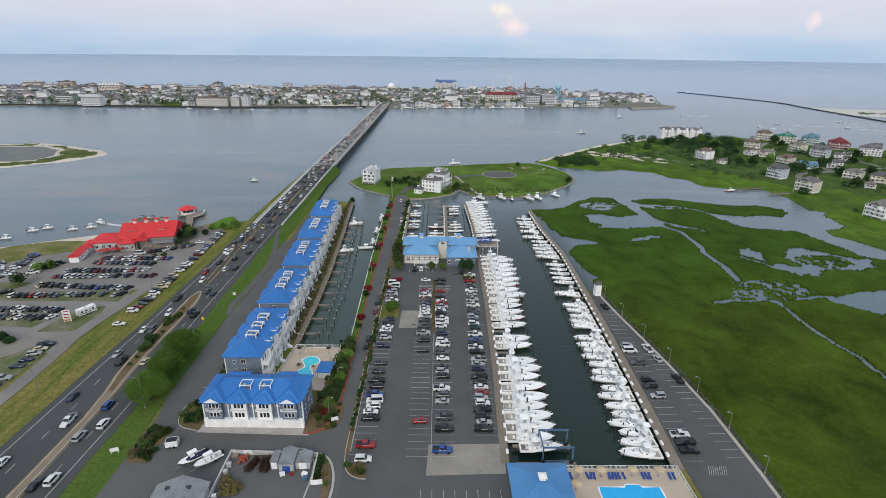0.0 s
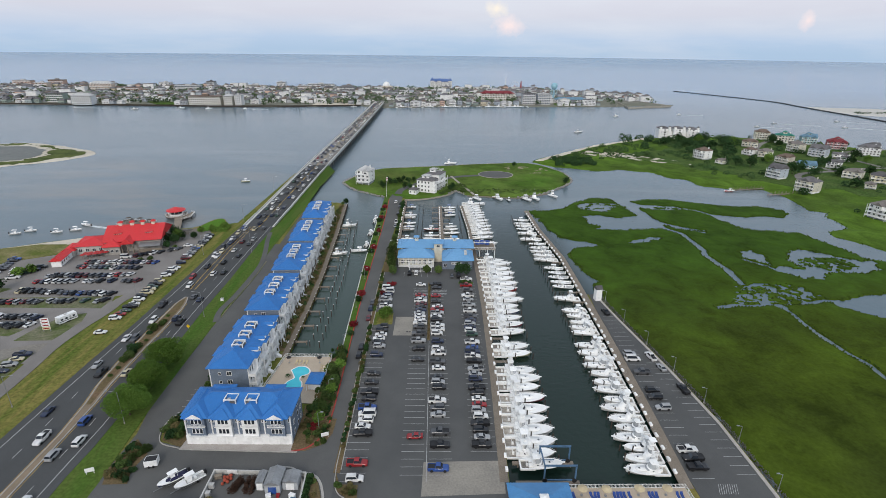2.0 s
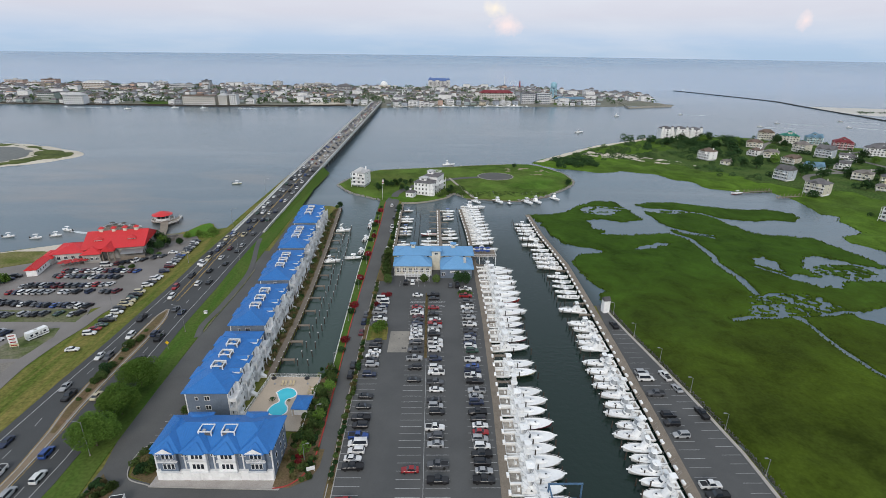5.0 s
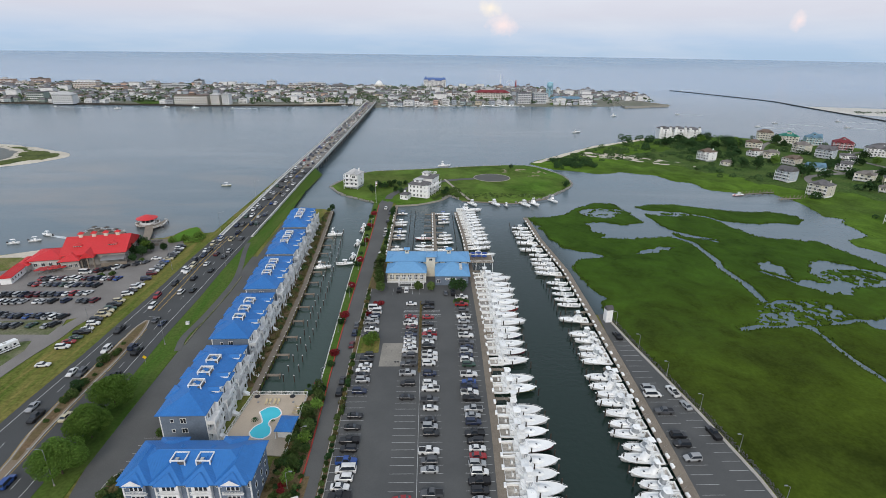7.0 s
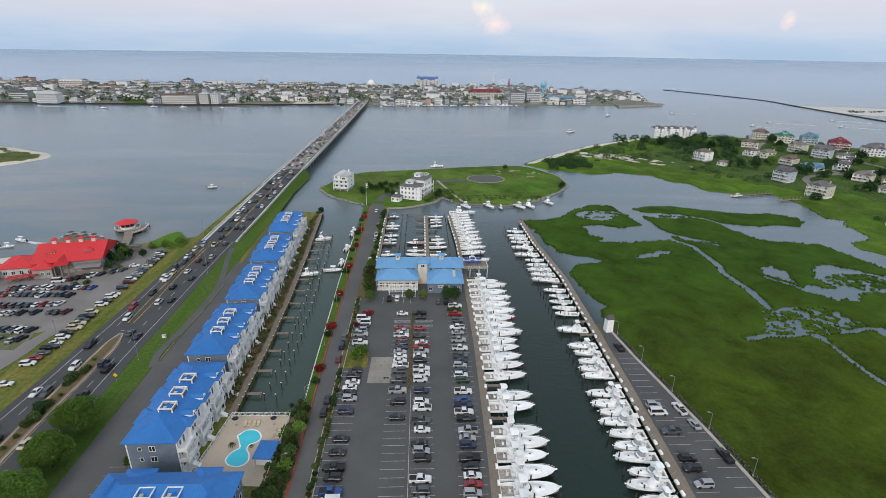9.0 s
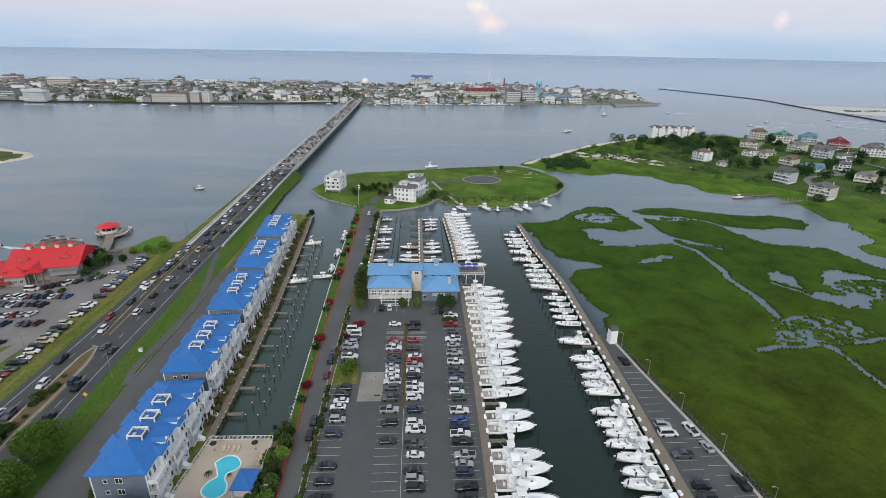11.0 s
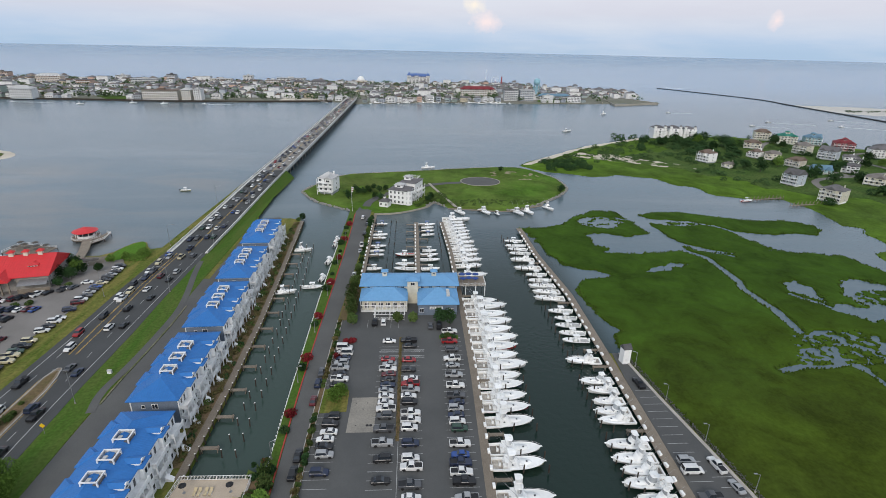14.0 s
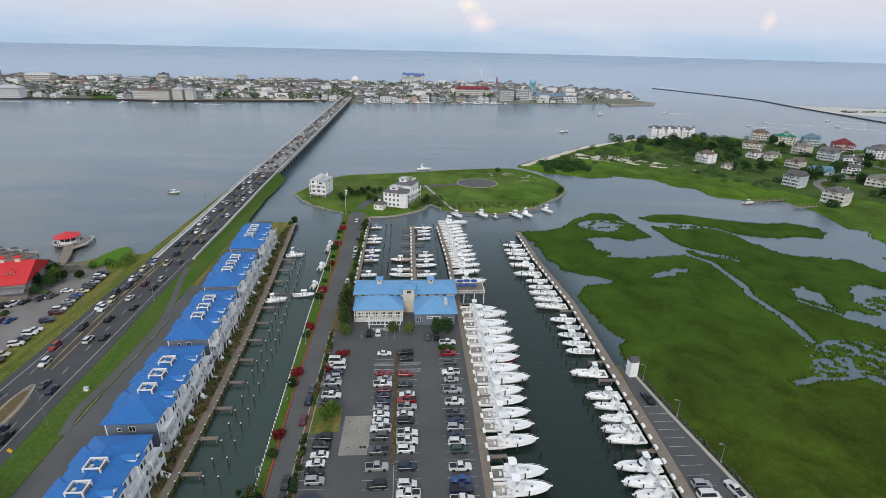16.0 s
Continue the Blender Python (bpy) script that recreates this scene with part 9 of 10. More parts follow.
# thick border between canal head, pool and lane
for k in range(70):
    x, y = random.uniform(-35.0, -29.3), random.uniform(115, 160)
    if x < -33.2 and y < 124 and random.random() < 0.5:
        continue
    shrub(x, y, random.choice((0.7, 1.0, 1.4)), random.choice("gggddo" + "r" * (random.random() < 0.3)), group="border by the pool")
for k in range(9):
    tree(random.uniform(-32.5, -29.8), 121 + 4.3 * k, 4.5, 2.0, 10 + k % 3, leaf_shrub if k % 3 else leaf, n=420, size=0.26, group="small trees of the pool border", label="small leafy tree in the pool border")
for x, y, k in ((-72, 118, "g"), (-70, 116, "d"), (-71.8, 121.5, "g"), (-70.2, 119.4, "o"), (-68.6, 117.4, "g"), (-67.2, 119, "d"), (-69.6, 122.2, "d"), (-67.5, 115.4, "g"), (-68.6, 138, "g"), (-68.8, 141, "d"), (-70.8, 172, "g"), (-60, 345.2, "d"), (-59.4, 341.8, "d"), (-61, 339.5, "g")):
    shrub(x, y, 1.9 if k == "d" else 1.4, k, group="shrubs about the apartments")
# by the restaurant
for x, y, h, r, s in ((-141, 262, 6.5, 3.2, 21), (-138, 268, 6.5, 3.2, 22), (-143, 274, 6.5, 3.2, 21), (-131, 280, 3.6, 2.2, 23), (-126, 283, 3.6, 2.2, 23), (-121, 288, 3.6, 2.2, 24), (-213, 203, 8.5, 4.2, 25), (-187, 219, 4.5, 2.6, 24), (-184, 223, 4.5, 2.6, 23)):
    tree(x, y, h, r, s, leaf_dark if s == 21 else leaf, n=600, size=0.34, group="trees by the restaurant")
# island greenery
for x, y in ((-40, 388), (-37, 393), (-34, 396), (-31, 399), (-28, 402), (-36, 400), (-30, 393), (-24, 404), (-20, 400), (-16, 402), (-26, 396), (-38, 381), (-22, 384), (-18, 380), (-10, 400), (12, 376), (14, 384), (-15, 368), (104, 402), (106, 405), (72, 462)):
    tree(x, y, 5.0, 2.4, 30 + int(x) % 3, leaf if (int(x) % 2) else leaf_dark, n=420, size=0.30, z=1.3, group="trees on the island", label="low bushy green tree on the island")


def thicket(name, label, spots, leaves, size, n, seed):
    rng = random.Random(seed)
    b = Build()
    for x, y, z, r in spots:
        leaf_cloud(b, x, y, z + r * 0.5, r, r, r * 0.75, n, size * r, rng)
    return thing(name, label, "bushes", b, (leaves,), kind="stuff")


rng = random.Random(91)
spots = []
for k in range(1500):
    x, y = rng.uniform(110, 520), rng.uniform(330, 660)
    ok = inside(np.array([x]), np.array([y]), PENINSULA)[0] > (34 if x < 420 and y < 520 else 12)
    near = any(abs(x - h[0]) < 9 and abs(y - h[1] - 5) < 10 for h in HOUSES)
    wood = field(np.array([x]), np.array([y]), 38.0, 17)[0]
    if ok and not near and (x > 225 or y > 500) and wood > -0.15 + (0.3 if y < 400 else 0):
        spots.append((x, y, 1.0, rng.choice((1.2, 1.8, 2.6, 3.4))))
thicket("scrub", "dark green scrub and trees among the houses", spots, leaf_mid, 0.20, 80, 92)
spots = [(rng.uniform(112, 150), rng.uniform(470, 508), 1.0, rng.choice((1.8, 2.6, 3.2))) for k in range(70)]
spots += [(rng.uniform(225, 330), rng.uniform(560, 640), 1.0, rng.choice((2.0, 2.8, 3.6, 4.4))) for k in range(40)]
spots += [(rng.uniform(255, 305) + 0.2 * (620 - k), 560 + rng.uniform(-40, 60), rng.choice((1.0, 3.0)), rng.choice((3.0, 4.4, 5.6))) for k in range(560, 640, 2)]
for h in HOUSES:
    for k in range(3):
        a, d = rng.uniform(0, 6.28), rng.uniform(9, 15)
        gx, gy = h[0] + d * math.cos(a), h[1] + 4 + d * math.sin(a)
        if not any(abs(gx - o[0]) < 7.5 and -4 < gy - o[1] < 13 for o in HOUSES):
            spots.append((gx, gy, rng.choice((1.0, 2.0)), rng.choice((1.8, 2.6, 3.6))))
thicket("coppice", "dense dark thickets on the peninsula", spots, leaf_dark, 0.20, 80, 93)
spots = []
for k in range(2800):
    x = rng.uniform(-1080, 460)
    y = shore_y(x) + rng.uniform(12, 440)
    if y < 1440 and not (x > 300 and y > 1300) and (x < 170 or rng.random() < 0.25):
        spots.append((x, y, rng.choice((3.0, 5.0, 6.5)), rng.choice((2.6, 3.6, 5.0))))
# grey-green leaf colour takes on the haze lying over these distant trees
thicket("town_trees", "street trees among the town roofs", spots, mat("hazed_town_leaf", (0.062, 0.098, 0.048), 0.95, 0.3, 0.5, 0.02, 0.0, other=(0.085, 0.110, 0.060), spec=0.04), 0.42, 14, 94)
spots = [(rng.uniform(-116, -111), y, 1.2, rng.uniform(0.5, 0.9)) for y in np.arange(300, 330, 1.5)]
dune = [(x, 946 + 0.03 * (x - 760) + rng.uniform(-9, 9), 1.4, rng.uniform(1.3, 2.2)) for x in np.arange(762, 1150, 2.6)]
thicket("dune_scrub", "low dark scrub on the far dunes", dune, leaf_dark, 0.5, 16, 98)
thicket("causeway_scrub", "low scrub at the foot of the causeway", spots + [(rng.uniform(-126, -118), rng.uniform(282, 291), 1.2, rng.uniform(1.0, 1.9)) for k in range(34)], leaf, 0.2, 40, 95)


# taller cordgrass along creek and pool banks, its dark tone painting the bank shade
def bank_tufts(name, label, land, x0, x1, y0, y1, step, material, seed, reach=0.7, low=0.08, high=0.32, z=0.15):
    rng = np.random.RandomState(seed)
    x, y = np.meshgrid(np.arange(x0, x1, step), np.arange(y0, y1, step), indexing="ij")
    x = (x + rng.uniform(-step, step, x.shape) * 0.5).ravel()
    y = (y + rng.uniform(-step, step, y.shape) * 0.5).ravel()
    d = land(x, y)
    keep = (d > 0.0) & (d < reach) & (rng.rand(x.size) < 0.7)
    b = Build()
    for px, py in zip(x[keep], y[keep]):
        h, r = rng.uniform(low, high), rng.uniform(0.25, 0.5)
        a = rng.uniform(0, 3.14)
        ring = [(px + r * math.cos(a + k * 1.2566), py + r * math.sin(a + k * 1.2566), -0.1) for k in range(5)]
        lean = (rng.uniform(-0.3, 0.3), rng.uniform(-0.3, 0.3))
        crown = [(px + lean[0] + 0.55 * r * math.cos(a + 0.6 + k * 1.2566), py + lean[1] + 0.55 * r * math.sin(a + 0.6 + k * 1.2566), z + h * rng.uniform(0.6, 1.1)) for k in range(5)]
        b.add(ring + crown, [(k, (k + 1) % 5, 5 + k) for k in range(5)] + [((k + 1) % 5, 5 + (k + 1) % 5, 5 + k) for k in range(5)] + [(5, 6, 7, 8, 9)])
    return thing(name, label, "grass", b, (material,), kind="stuff")


rng = random.Random(101)
reeds = [(rng.uniform(2, 24), rng.uniform(366, 396), 1.3, rng.uniform(0.7, 1.4)) for k in range(260)]
reeds = [q for q in reeds if inside(np.array([q[0]]), np.array([q[1]]), ISLAND)[0] > 0.5 and q[0] > 3 + (q[1] - 366) * 0.5]
reeds += [(rng.uniform(26, 92), 372 + rng.uniform(-4, 9) + 0.1 * k % 3, 1.3, rng.uniform(0.5, 1.0)) for k in range(130)]
thicket("island_reeds", "tall brownish green reeds along the island shore", [q for q in reeds if inside(np.array([q[0]]), np.array([q[1]]), ISLAND)[0] > 0.5], leaf_shrub, 0.3, 34, 102)
# kept darker than the marsh grass to draw the shaded bank edges
cordgrass = mat("cordgrass", (0.036, 0.062, 0.012), 0.95, 0.35, 1.5, 0.08, 0.3, other=(0.060, 0.092, 0.014), spec=0.05)
# tall trees among the houses of the peninsula
for k, (x, y) in enumerate(((299, 576), (311, 612), (312, 577), (319, 559), (337, 578), (348, 615), (307, 528), (400, 612), (392, 586), (286, 482), (292, 470), (276, 484), (325, 450), (356, 470), (368, 484), (456, 572), (423, 512), (350, 436), (332, 394), (322, 428), (295, 556), (284, 581), (288, 612), (270, 600), (262, 590), (440, 470), (402, 490), (380, 440), (312, 440))):
    tree(x, y, (9, 11, 8)[k % 3], (5.0, 5.6, 4.2)[k % 3], 50 + k % 3, leaf_dark, n=520, size=0.62, z=1.2, group="trees among the houses", label="tall dark leafy tree among the houses")
for k, (x, y, h, r) in enumerate(((301.6, 590, 13, 6.5), (312, 600, 15, 7.0), (324, 571, 14, 8.0), (333, 578, 13, 6.5), (329.4, 592, 12, 6.0), (398, 608, 10, 5.0), (321.2, 490.7, 11, 4.6), (338, 466, 8, 4.6), (374.6, 482.4, 8, 4.0), (417.7, 490.8, 9, 4.4), (284, 576, 10, 5.0))):
    tree(x, y, h, r, 40 + k % 4, leaf_dark if k % 3 else leaf, n=700, size=0.55, z=1.2, group="trees among the houses", label="tall dark leafy tree among the houses")
bank_tufts("cordgrass_bank", "tall cordgrass along creeks and pools, darkened for bank shade", marsh, 62, 250, 130, 366, 0.8, cordgrass, 96, 1.0, 0.2, 0.6, 0.3)
bank_tufts("shore_reeds", "dark reeds along the peninsula shore", lambda x, y: inside(x, y, PENINSULA) + 2.0 * field(x, y, 12.0, 9), 90, 300, 240, 500, 1.4, cordgrass, 97, 1.6, 0.15, 0.5, 0.2)

for x, y, h, r, k in ((-137.0, 262.0, 6.0, 2.8, 21), (-136.0, 268.0, 5.0, 2.4, 22), (-138.5, 256.0, 4.0, 2.0, 23), (-130.5, 270.0, 4.0, 2.0, 22)):
    tree(x, y, h, r, k, leaf_dark, n=600, size=0.3, group="trees beside the restaurant", label="dark bushy tree beside the restaurant gable")
tree(-183.6, 203.0, 6.5, 3.6, 24, leaf_dark, n=900, size=0.34, label="dark bushy tree in the gravel car park")
for x, y in ((-152, 156.5), (-155, 158.5), (-158, 160)):
    shrub(x, y, 1.9, "d", group="shrubs by the dirt lane")
for x, y in ((-143, 238.5), (-139, 239.8), (-134.5, 255.5)):
    shrub(x, y, 1.4, "g", group="shrubs by the restaurant fence")
for k in range(34):
    x, y = random.uniform(-79.0, -73.2), random.uniform(100, 114)
    if x + 79.5 > (y - 112) * 1.5 and y < 114.6 - (x + 78) * 0.98 + 1.0:
        shrub(x, y, random.choice((0.7, 1.0, 1.0, 1.4)), random.choice("ddgoo"), group="shrubs of the drive bed")

# grasses and low shrubs along the apartments' walk
spots = {"o": [], "d": [], "g": []}
for y in np.arange(159, 334, 1.5):
    wx = float(np.interp(y, [p[1] for p in CANAL_W], [p[0] for p in CANAL_W]))
    for k in range(2):
        spots[random.choice("ooodg")].append((wx - random.uniform(2.4, 5.0), y + random.uniform(-0.7, 0.7), LOT, random.choice((0.5, 0.7, 1.0))))
for key, leaves, words in (("o", leaf_olive, "brownish ornamental grasses along the canal walk"), ("d", leaf_dark, "dark low shrubs along the canal walk"), ("g", leaf_shrub, "green low shrubs along the canal walk")):
    thicket("border_planting", words, spots[key], leaves, 0.28, 60, 98)


# ---- markings, kerbs, lamps, pools, yard ----
Z = LOT + 0.012
marks = Build()
for x0, x1, y0, y1 in ((-22.6, -16.2, 99, 175), (-22.4, -16.6, 187, 210), (-7.8, -1.9, 101, 209), (-0.6, 5.2, 101, 209), (10.8, 17.6, 109, 214)):
    for y in np.arange(y0 + 1.3, y1, 2.65):
        sl = 0.0185 * (y - 150) * (0.03 if x0 < 0 else 0.8) if x0 > 6 else -0.006 * (y - 100)
        marks.box(x0 + sl, y - 0.05, Z - 0.01, x1 + sl, y + 0.05, Z)
marks.box(-1.32, 100, Z - 0.01, -1.20, 176, Z)
for x in np.arange(-3.6, 18, 2.74):
    marks.box(x - 0.05, 80, Z - 0.01, x + 0.05, 91.5, Z)
for x in np.arange(-13.5, -1.5, 2.74):
    marks.box(x - 0.05, 220.5, Z - 0.01, x + 0.05, 226, Z)
for y in np.arange(101, 186, 3.05):
    x = float(np.interp(y, [97, 145, 172, 190], [63.6, 65.6, 66.4, 66.8]))
    marks.box(x + 0.3, y - 0.05, Z - 0.01, x + 5.8, y + 0.05, Z)
    if y < 150:
        e = float(np.interp(y, [97, 121, 145, 165], [81.3, 80.6, 78.0, 74.8]))
        marks.box(e - 5.4, y - 0.05 + 1.2, Z - 0.01, e - 0.6, y + 0.05 + 1.2, Z)
for x0, y0 in ((-8.2, 201.8), (-8.2, 205.2), (-0.4, 201.8), (-0.4, 205.2)):
    for k in range(9):
        marks.add([(x0 + 0.7 * k, y0, Z), (x0 + 0.7 * k + 0.12, y0, Z), (x0 + 0.7 * k + 0.9, y0 + 1.3, Z), (x0 + 0.7 * k + 0.78, y0 + 1.3, Z)], [(0, 1, 2, 3)])
    marks.box(x0, y0 - 0.1, Z - 0.01, x0 + 6.4, y0, Z)
    marks.box(x0, y0 + 1.3, Z - 0.01, x0 + 6.4, y0 + 1.4, Z)
for k in range(9):
    marks.add([(68.4 + 0.55 * k, 96.2, Z), (68.5 + 0.55 * k, 96.2, Z), (69.6 + 0.55 * k, 99.2, Z), (69.5 + 0.55 * k, 99.2, Z)], [(0, 1, 2, 3)])
for y in np.arange(125.6, 138, 2.7):
    marks.box(-72.6, y, LOT - 0.03, -67.6, y + 0.1, LOT - 0.008)
structure("bay_lines", "white painted parking bay lines", marks, line_white, category="road marking")
hw = Build()
HZ = LOT + 0.062
for f in (0.0, 2.0):
    hw.strip([(lane_x(y, f), y) for y in range(40, 300, 8)], 0.2, HZ - 0.01, HZ)
for f in (0.49, 1.52):
    for y in np.arange(60, 300, 12.0):
        hw.strip([(lane_x(y, f), y), (lane_x(y + 3.2, f), y + 3.2)], 0.16, HZ - 0.01, HZ)
for y in np.arange(306, 1010, 12.0):
    for s in (-4.0, 4.0):
        hw.strip([(bridge_x(y, s), y, deck_z(y) - LOT - 0.06), (bridge_x(y + 3, s), y + 3, deck_z(y + 3) - LOT - 0.06)], 0.14, LOT + 0.05, LOT + 0.075)
structure("lane_lines", "white lane lines of the highway", hw, line_white, category="road marking")
yl = Build()
for line in (MEDIAN_W, MEDIAN_E):
    for o in (-0.14, 0.14):
        yl.strip([(across(line, y) + o, y) for y in range(206, 304, 7)], 0.12, HZ - 0.01, HZ)
for o, line in ((-0.5, MEDIAN_W), (0.5, MEDIAN_E)):
    yl.strip([(across(line, y) + o, y) for y in range(60, 200, 7)], 0.14, HZ - 0.01, HZ)
structure("median_lines", "yellow lines along the highway median", yl, line_yellow, category="road marking")
# concrete pads
flat("wash_pad", "pale concrete pad in the car park", [(-2.4, 95.8), (17.6, 96.6), (18.0, 107), (-2.0, 106.6)], LOT + 0.006, stained_concrete, category="pad")
flat("fuel_pad", "pale concrete pad over the fuel tanks", [(-14.6, 168.4), (-7.6, 168.4), (-7.4, 182.4), (-14.4, 182.4)], LOT + 0.007, stained_concrete, category="pad")
lids = Build()
for x, y in ((-9.4, 171), (-8.5, 171), (-11.0, 177.5), (-12.4, 171), (-13, 180), (-10, 180)):
    lids.tube((x, y, LOT), (x, y, LOT + 0.03), 0.42 if x > -10 and y < 175 else 0.18, n=12)
thing("tank_lids", "dark round tank lids in the concrete pad", "manhole lid", lids, (black,))
# kerbs
def kerb(name, label, line, material, width=0.22):
    structure(name, label, Build().strip(line, width, LOT - 0.1, LOT + 0.15), material, category="kerb")


kerb("red_kerb", "red painted kerb along the lane", bend([(-36.5, 110.3), (-32.6, 111.6), (-29.6, 116), (-28.5, 124), (-28.9, 150), (-29.9, 200), (-30.1, 300), (-31.2, 352)]), red_kerb, 0.34)
kerb("planter_kerb", "pale concrete kerb of the hedge strip", bend([(-24.3, 226), (-24.1, 150), (-23.8, 114), (-23.6, 103), (-22.4, 97.4), (-19.6, 95.0), (-17.2, 94.6)]), kerb_mat)
kerb("hedge_kerb", "pale concrete kerb beside the parking bays", [(-22.7, 226), (-22.8, 150), (-22.4, 104)], kerb_mat)
kerb("apartment_kerb", "pale concrete kerb round the apartments' border", bend([(-65.5, 111.4), (-71.5, 113.6), (-73.6, 119), (-72.9, 123.6), (-70.4, 125.0), (-66.4, 125.2)]), kerb_mat)
kerb("front_kerb", "pale concrete kerb along the forecourt", [(-65.5, 111.1), (-35.0, 110.0)], kerb_mat, 0.3)
kerb("lot_edge_kerb", "pale worn concrete edge strip above the marsh stones", [(x - 0.9, y) for x, y in LOT_E], paving, 0.9)
kerb("drive_kerb", "pale curved kerb of the service yard", bend([(-33.0, 70), (-31.0, 88), (-30.6, 96), (-31.4, 101), (-34.0, 104.4), (-37, 105)]), kerb_mat, 0.35)
for name, label, out, m in (("hedge_bed", "narrow planted bed beside the car park", [(-24.2, 103), (-22.5, 103), (-22.7, 226), (-24.4, 226)], bare_earth), ("planted_island", "planted island at the car park's end", [(-23.6, 103.5), (-22.6, 97.6), (-19.6, 95.2), (-17.3, 94.8), (-17.6, 99.2), (-22.0, 99.5)], bare_earth), ("tree_island", "planted island with a low tree in the car park", [(-22.7, 176), (-15.4, 176.5), (-15.6, 185.6), (-22.6, 186.5)], verge), ("walk_border", "planted border along the canal walk", [(-53.6, 158), (-51.1, 158), (-51.3, 190), (-52.5, 225), (-55.5, 275), (-59.4, 328), (-60.0, 336), (-63.0, 336), (-60.6, 290), (-57.8, 230), (-55.6, 190)], bare_earth), ("pool_border", "mulched border by the pool", [(-35.4, 113.6), (-31.4, 114), (-28.7, 123), (-29.0, 150), (-30.5, 154.4), (-33.8, 154.4), (-33.8, 134), (-35.2, 128)], bare_earth), ("apartment_border", "shrub border beside the apartments", [(-73.2, 120.6), (-71.6, 114.6), (-65.6, 112), (-64.8, 117), (-67.0, 121.6), (-70.0, 124.6), (-72.4, 124.4)], bare_earth), ("yard_bed", "planted bed beside the service yard", [(-78.4, 99.6), (-79.8, 105), (-78.2, 115), (-72.8, 109.6), (-73.9, 104), (-72.6, 99.8)], bare_earth), ("house_border", "mulched border between front house and lane", [(-36.6, 110.9), (-33, 110.5), (-28.6, 113.0), (-26.9, 117), (-26.8, 123), (-28.7, 123.0), (-31.4, 114.0), (-35.4, 113.6), (-35.2, 128), (-37.0, 128.6)], bare_earth), ("ornamental_island", "planted kerbed island by the trucks", [(11.4, 212.6), (17.8, 212.6), (17.8, 215.2), (11.4, 215.2)], lawn)):
    flat(name, label, out, LOT + 0.05, m, 0.2, category="bed")
structure("footpath", "grey asphalt footpath beside the causeway grass", Build().strip(bend([(-82.6, 178), (-84.3, 187), (-83.3, 200), (-82.9, 216), (-83.2, 233), (-85.6, 248), (-90.0, 267), (-92.6, 281)]), 2.3, LOT - 0.1, LOT + 0.035), asphalt, category="path")
structure("footpath_edge", "low overgrown kerb beside the footpath", Build().strip(bend([(-81.9, 181.5), (-82.0, 192), (-81.6, 205), (-81.3, 222), (-81.7, 238)]), 0.5, LOT - 0.1, LOT + 0.16), worn_grass, category="kerb")
ub = thing("utility_cabinet", "small white utility cabinet on the verge", "cabinet")
part("body", Build().box(-0.6, -0.4, 0, 0.6, 0.4, 1.0, taper=0.04), trim_white, ub)
part("lid", Build().box(-0.66, -0.46, 1.0, 0.66, 0.46, 1.1), gelcoat_grey, ub)
ub.matrix_basis = pose(-86.9, 195.8, LOT)
ws = thing("road_sign", "yellow diamond warning sign on a steel post", "sign")
part("post", Build().tube((0, 0, 0), (0, 0, 3.2), 0.05, n=6), galvanised, ws)
part("plate", Build().add([(0, -0.07, 1.7), (0.75, -0.07, 2.45), (0, -0.07, 3.2), (-0.75, -0.07, 2.45), (0, -0.05, 1.7), (0.75, -0.05, 2.45), (0, -0.05, 3.2), (-0.75, -0.05, 2.45)], [(0, 1, 2, 3), (7, 6, 5, 4), (0, 4, 5, 1), (1, 5, 6, 2), (2, 6, 7, 3), (3, 7, 4, 0)]), mat("sign_yellow", (0.75, 0.50, 0.02), 0.5, 0.05, 2.0, 0.5, 0.0), ws, "faded yellow plate")
ws.matrix_basis = pose(-89.2, 170.5, LOT)
# pool terrace of the apartments
flat("pool_terrace", "tan paved pool terrace", [(-52.2, 131), (-34.2, 129.5), (-33.8, 154.2), (-49.6, 154.4)], LOT + 0.10, pool_deck, 0.3, category="terrace")
free = bend([(-43 + (x + 43) * 0.86, y) for x, y in [(-46.2, 146.4), (-44.0, 148.4), (-41.0, 148.2), (-39.0, 146.0), (-39.4, 144.2), (-41.4, 143.0), (-41.6, 141.4), (-40.4, 139.8), (-39.9, 137.4), (-41.6, 135.8), (-44.6, 136.2), (-46.3, 138.0), (-45.6, 140.4), (-43.9, 142.0), (-44.5, 143.6), (-46.2, 146.4)]], 4)[:-1]
pl = thing("swimming_pool", "free-form turquoise swimming pool with pale rim", "pool", kind="structure")
part("water", Build().slab(free, LOT - 0.2, LOT + 0.115), pool_water, pl)
part("rim", Build().strip(free + free[:1], 0.35, LOT, LOT + 0.16), trim_white, pl)
fence = Build()
for a, c in (((-52.2, 131), (-49.6, 154.2)), ((-49.6, 154.2), (-33.9, 154.0)), ((-33.9, 154.0), (-34.2, 130))):
    railing(fence, a, c, LOT + 0.1, 1.2)
thing("pool_fence", "white railed fence round the pool terrace", "fence", fence, (trim_white,))
pav = thing("pool_pavilion", "small pool pavilion with blue roof", "building")
part("wall", Build().box(-2.2, -2.2, 0, 2.2, 2.4, 2.4), wall_white, pav)
q = Build()
hip_roof(q, -3, -3, 3, 3.6, 2.6, 0.3)
part("roof", q, metal_blue, pav)
for x in (-2.7, 2.7):
    part("post", Build().box(x - 0.1, -2.8, 0, x + 0.1, -2.6, 2.6), trim_white, pav)
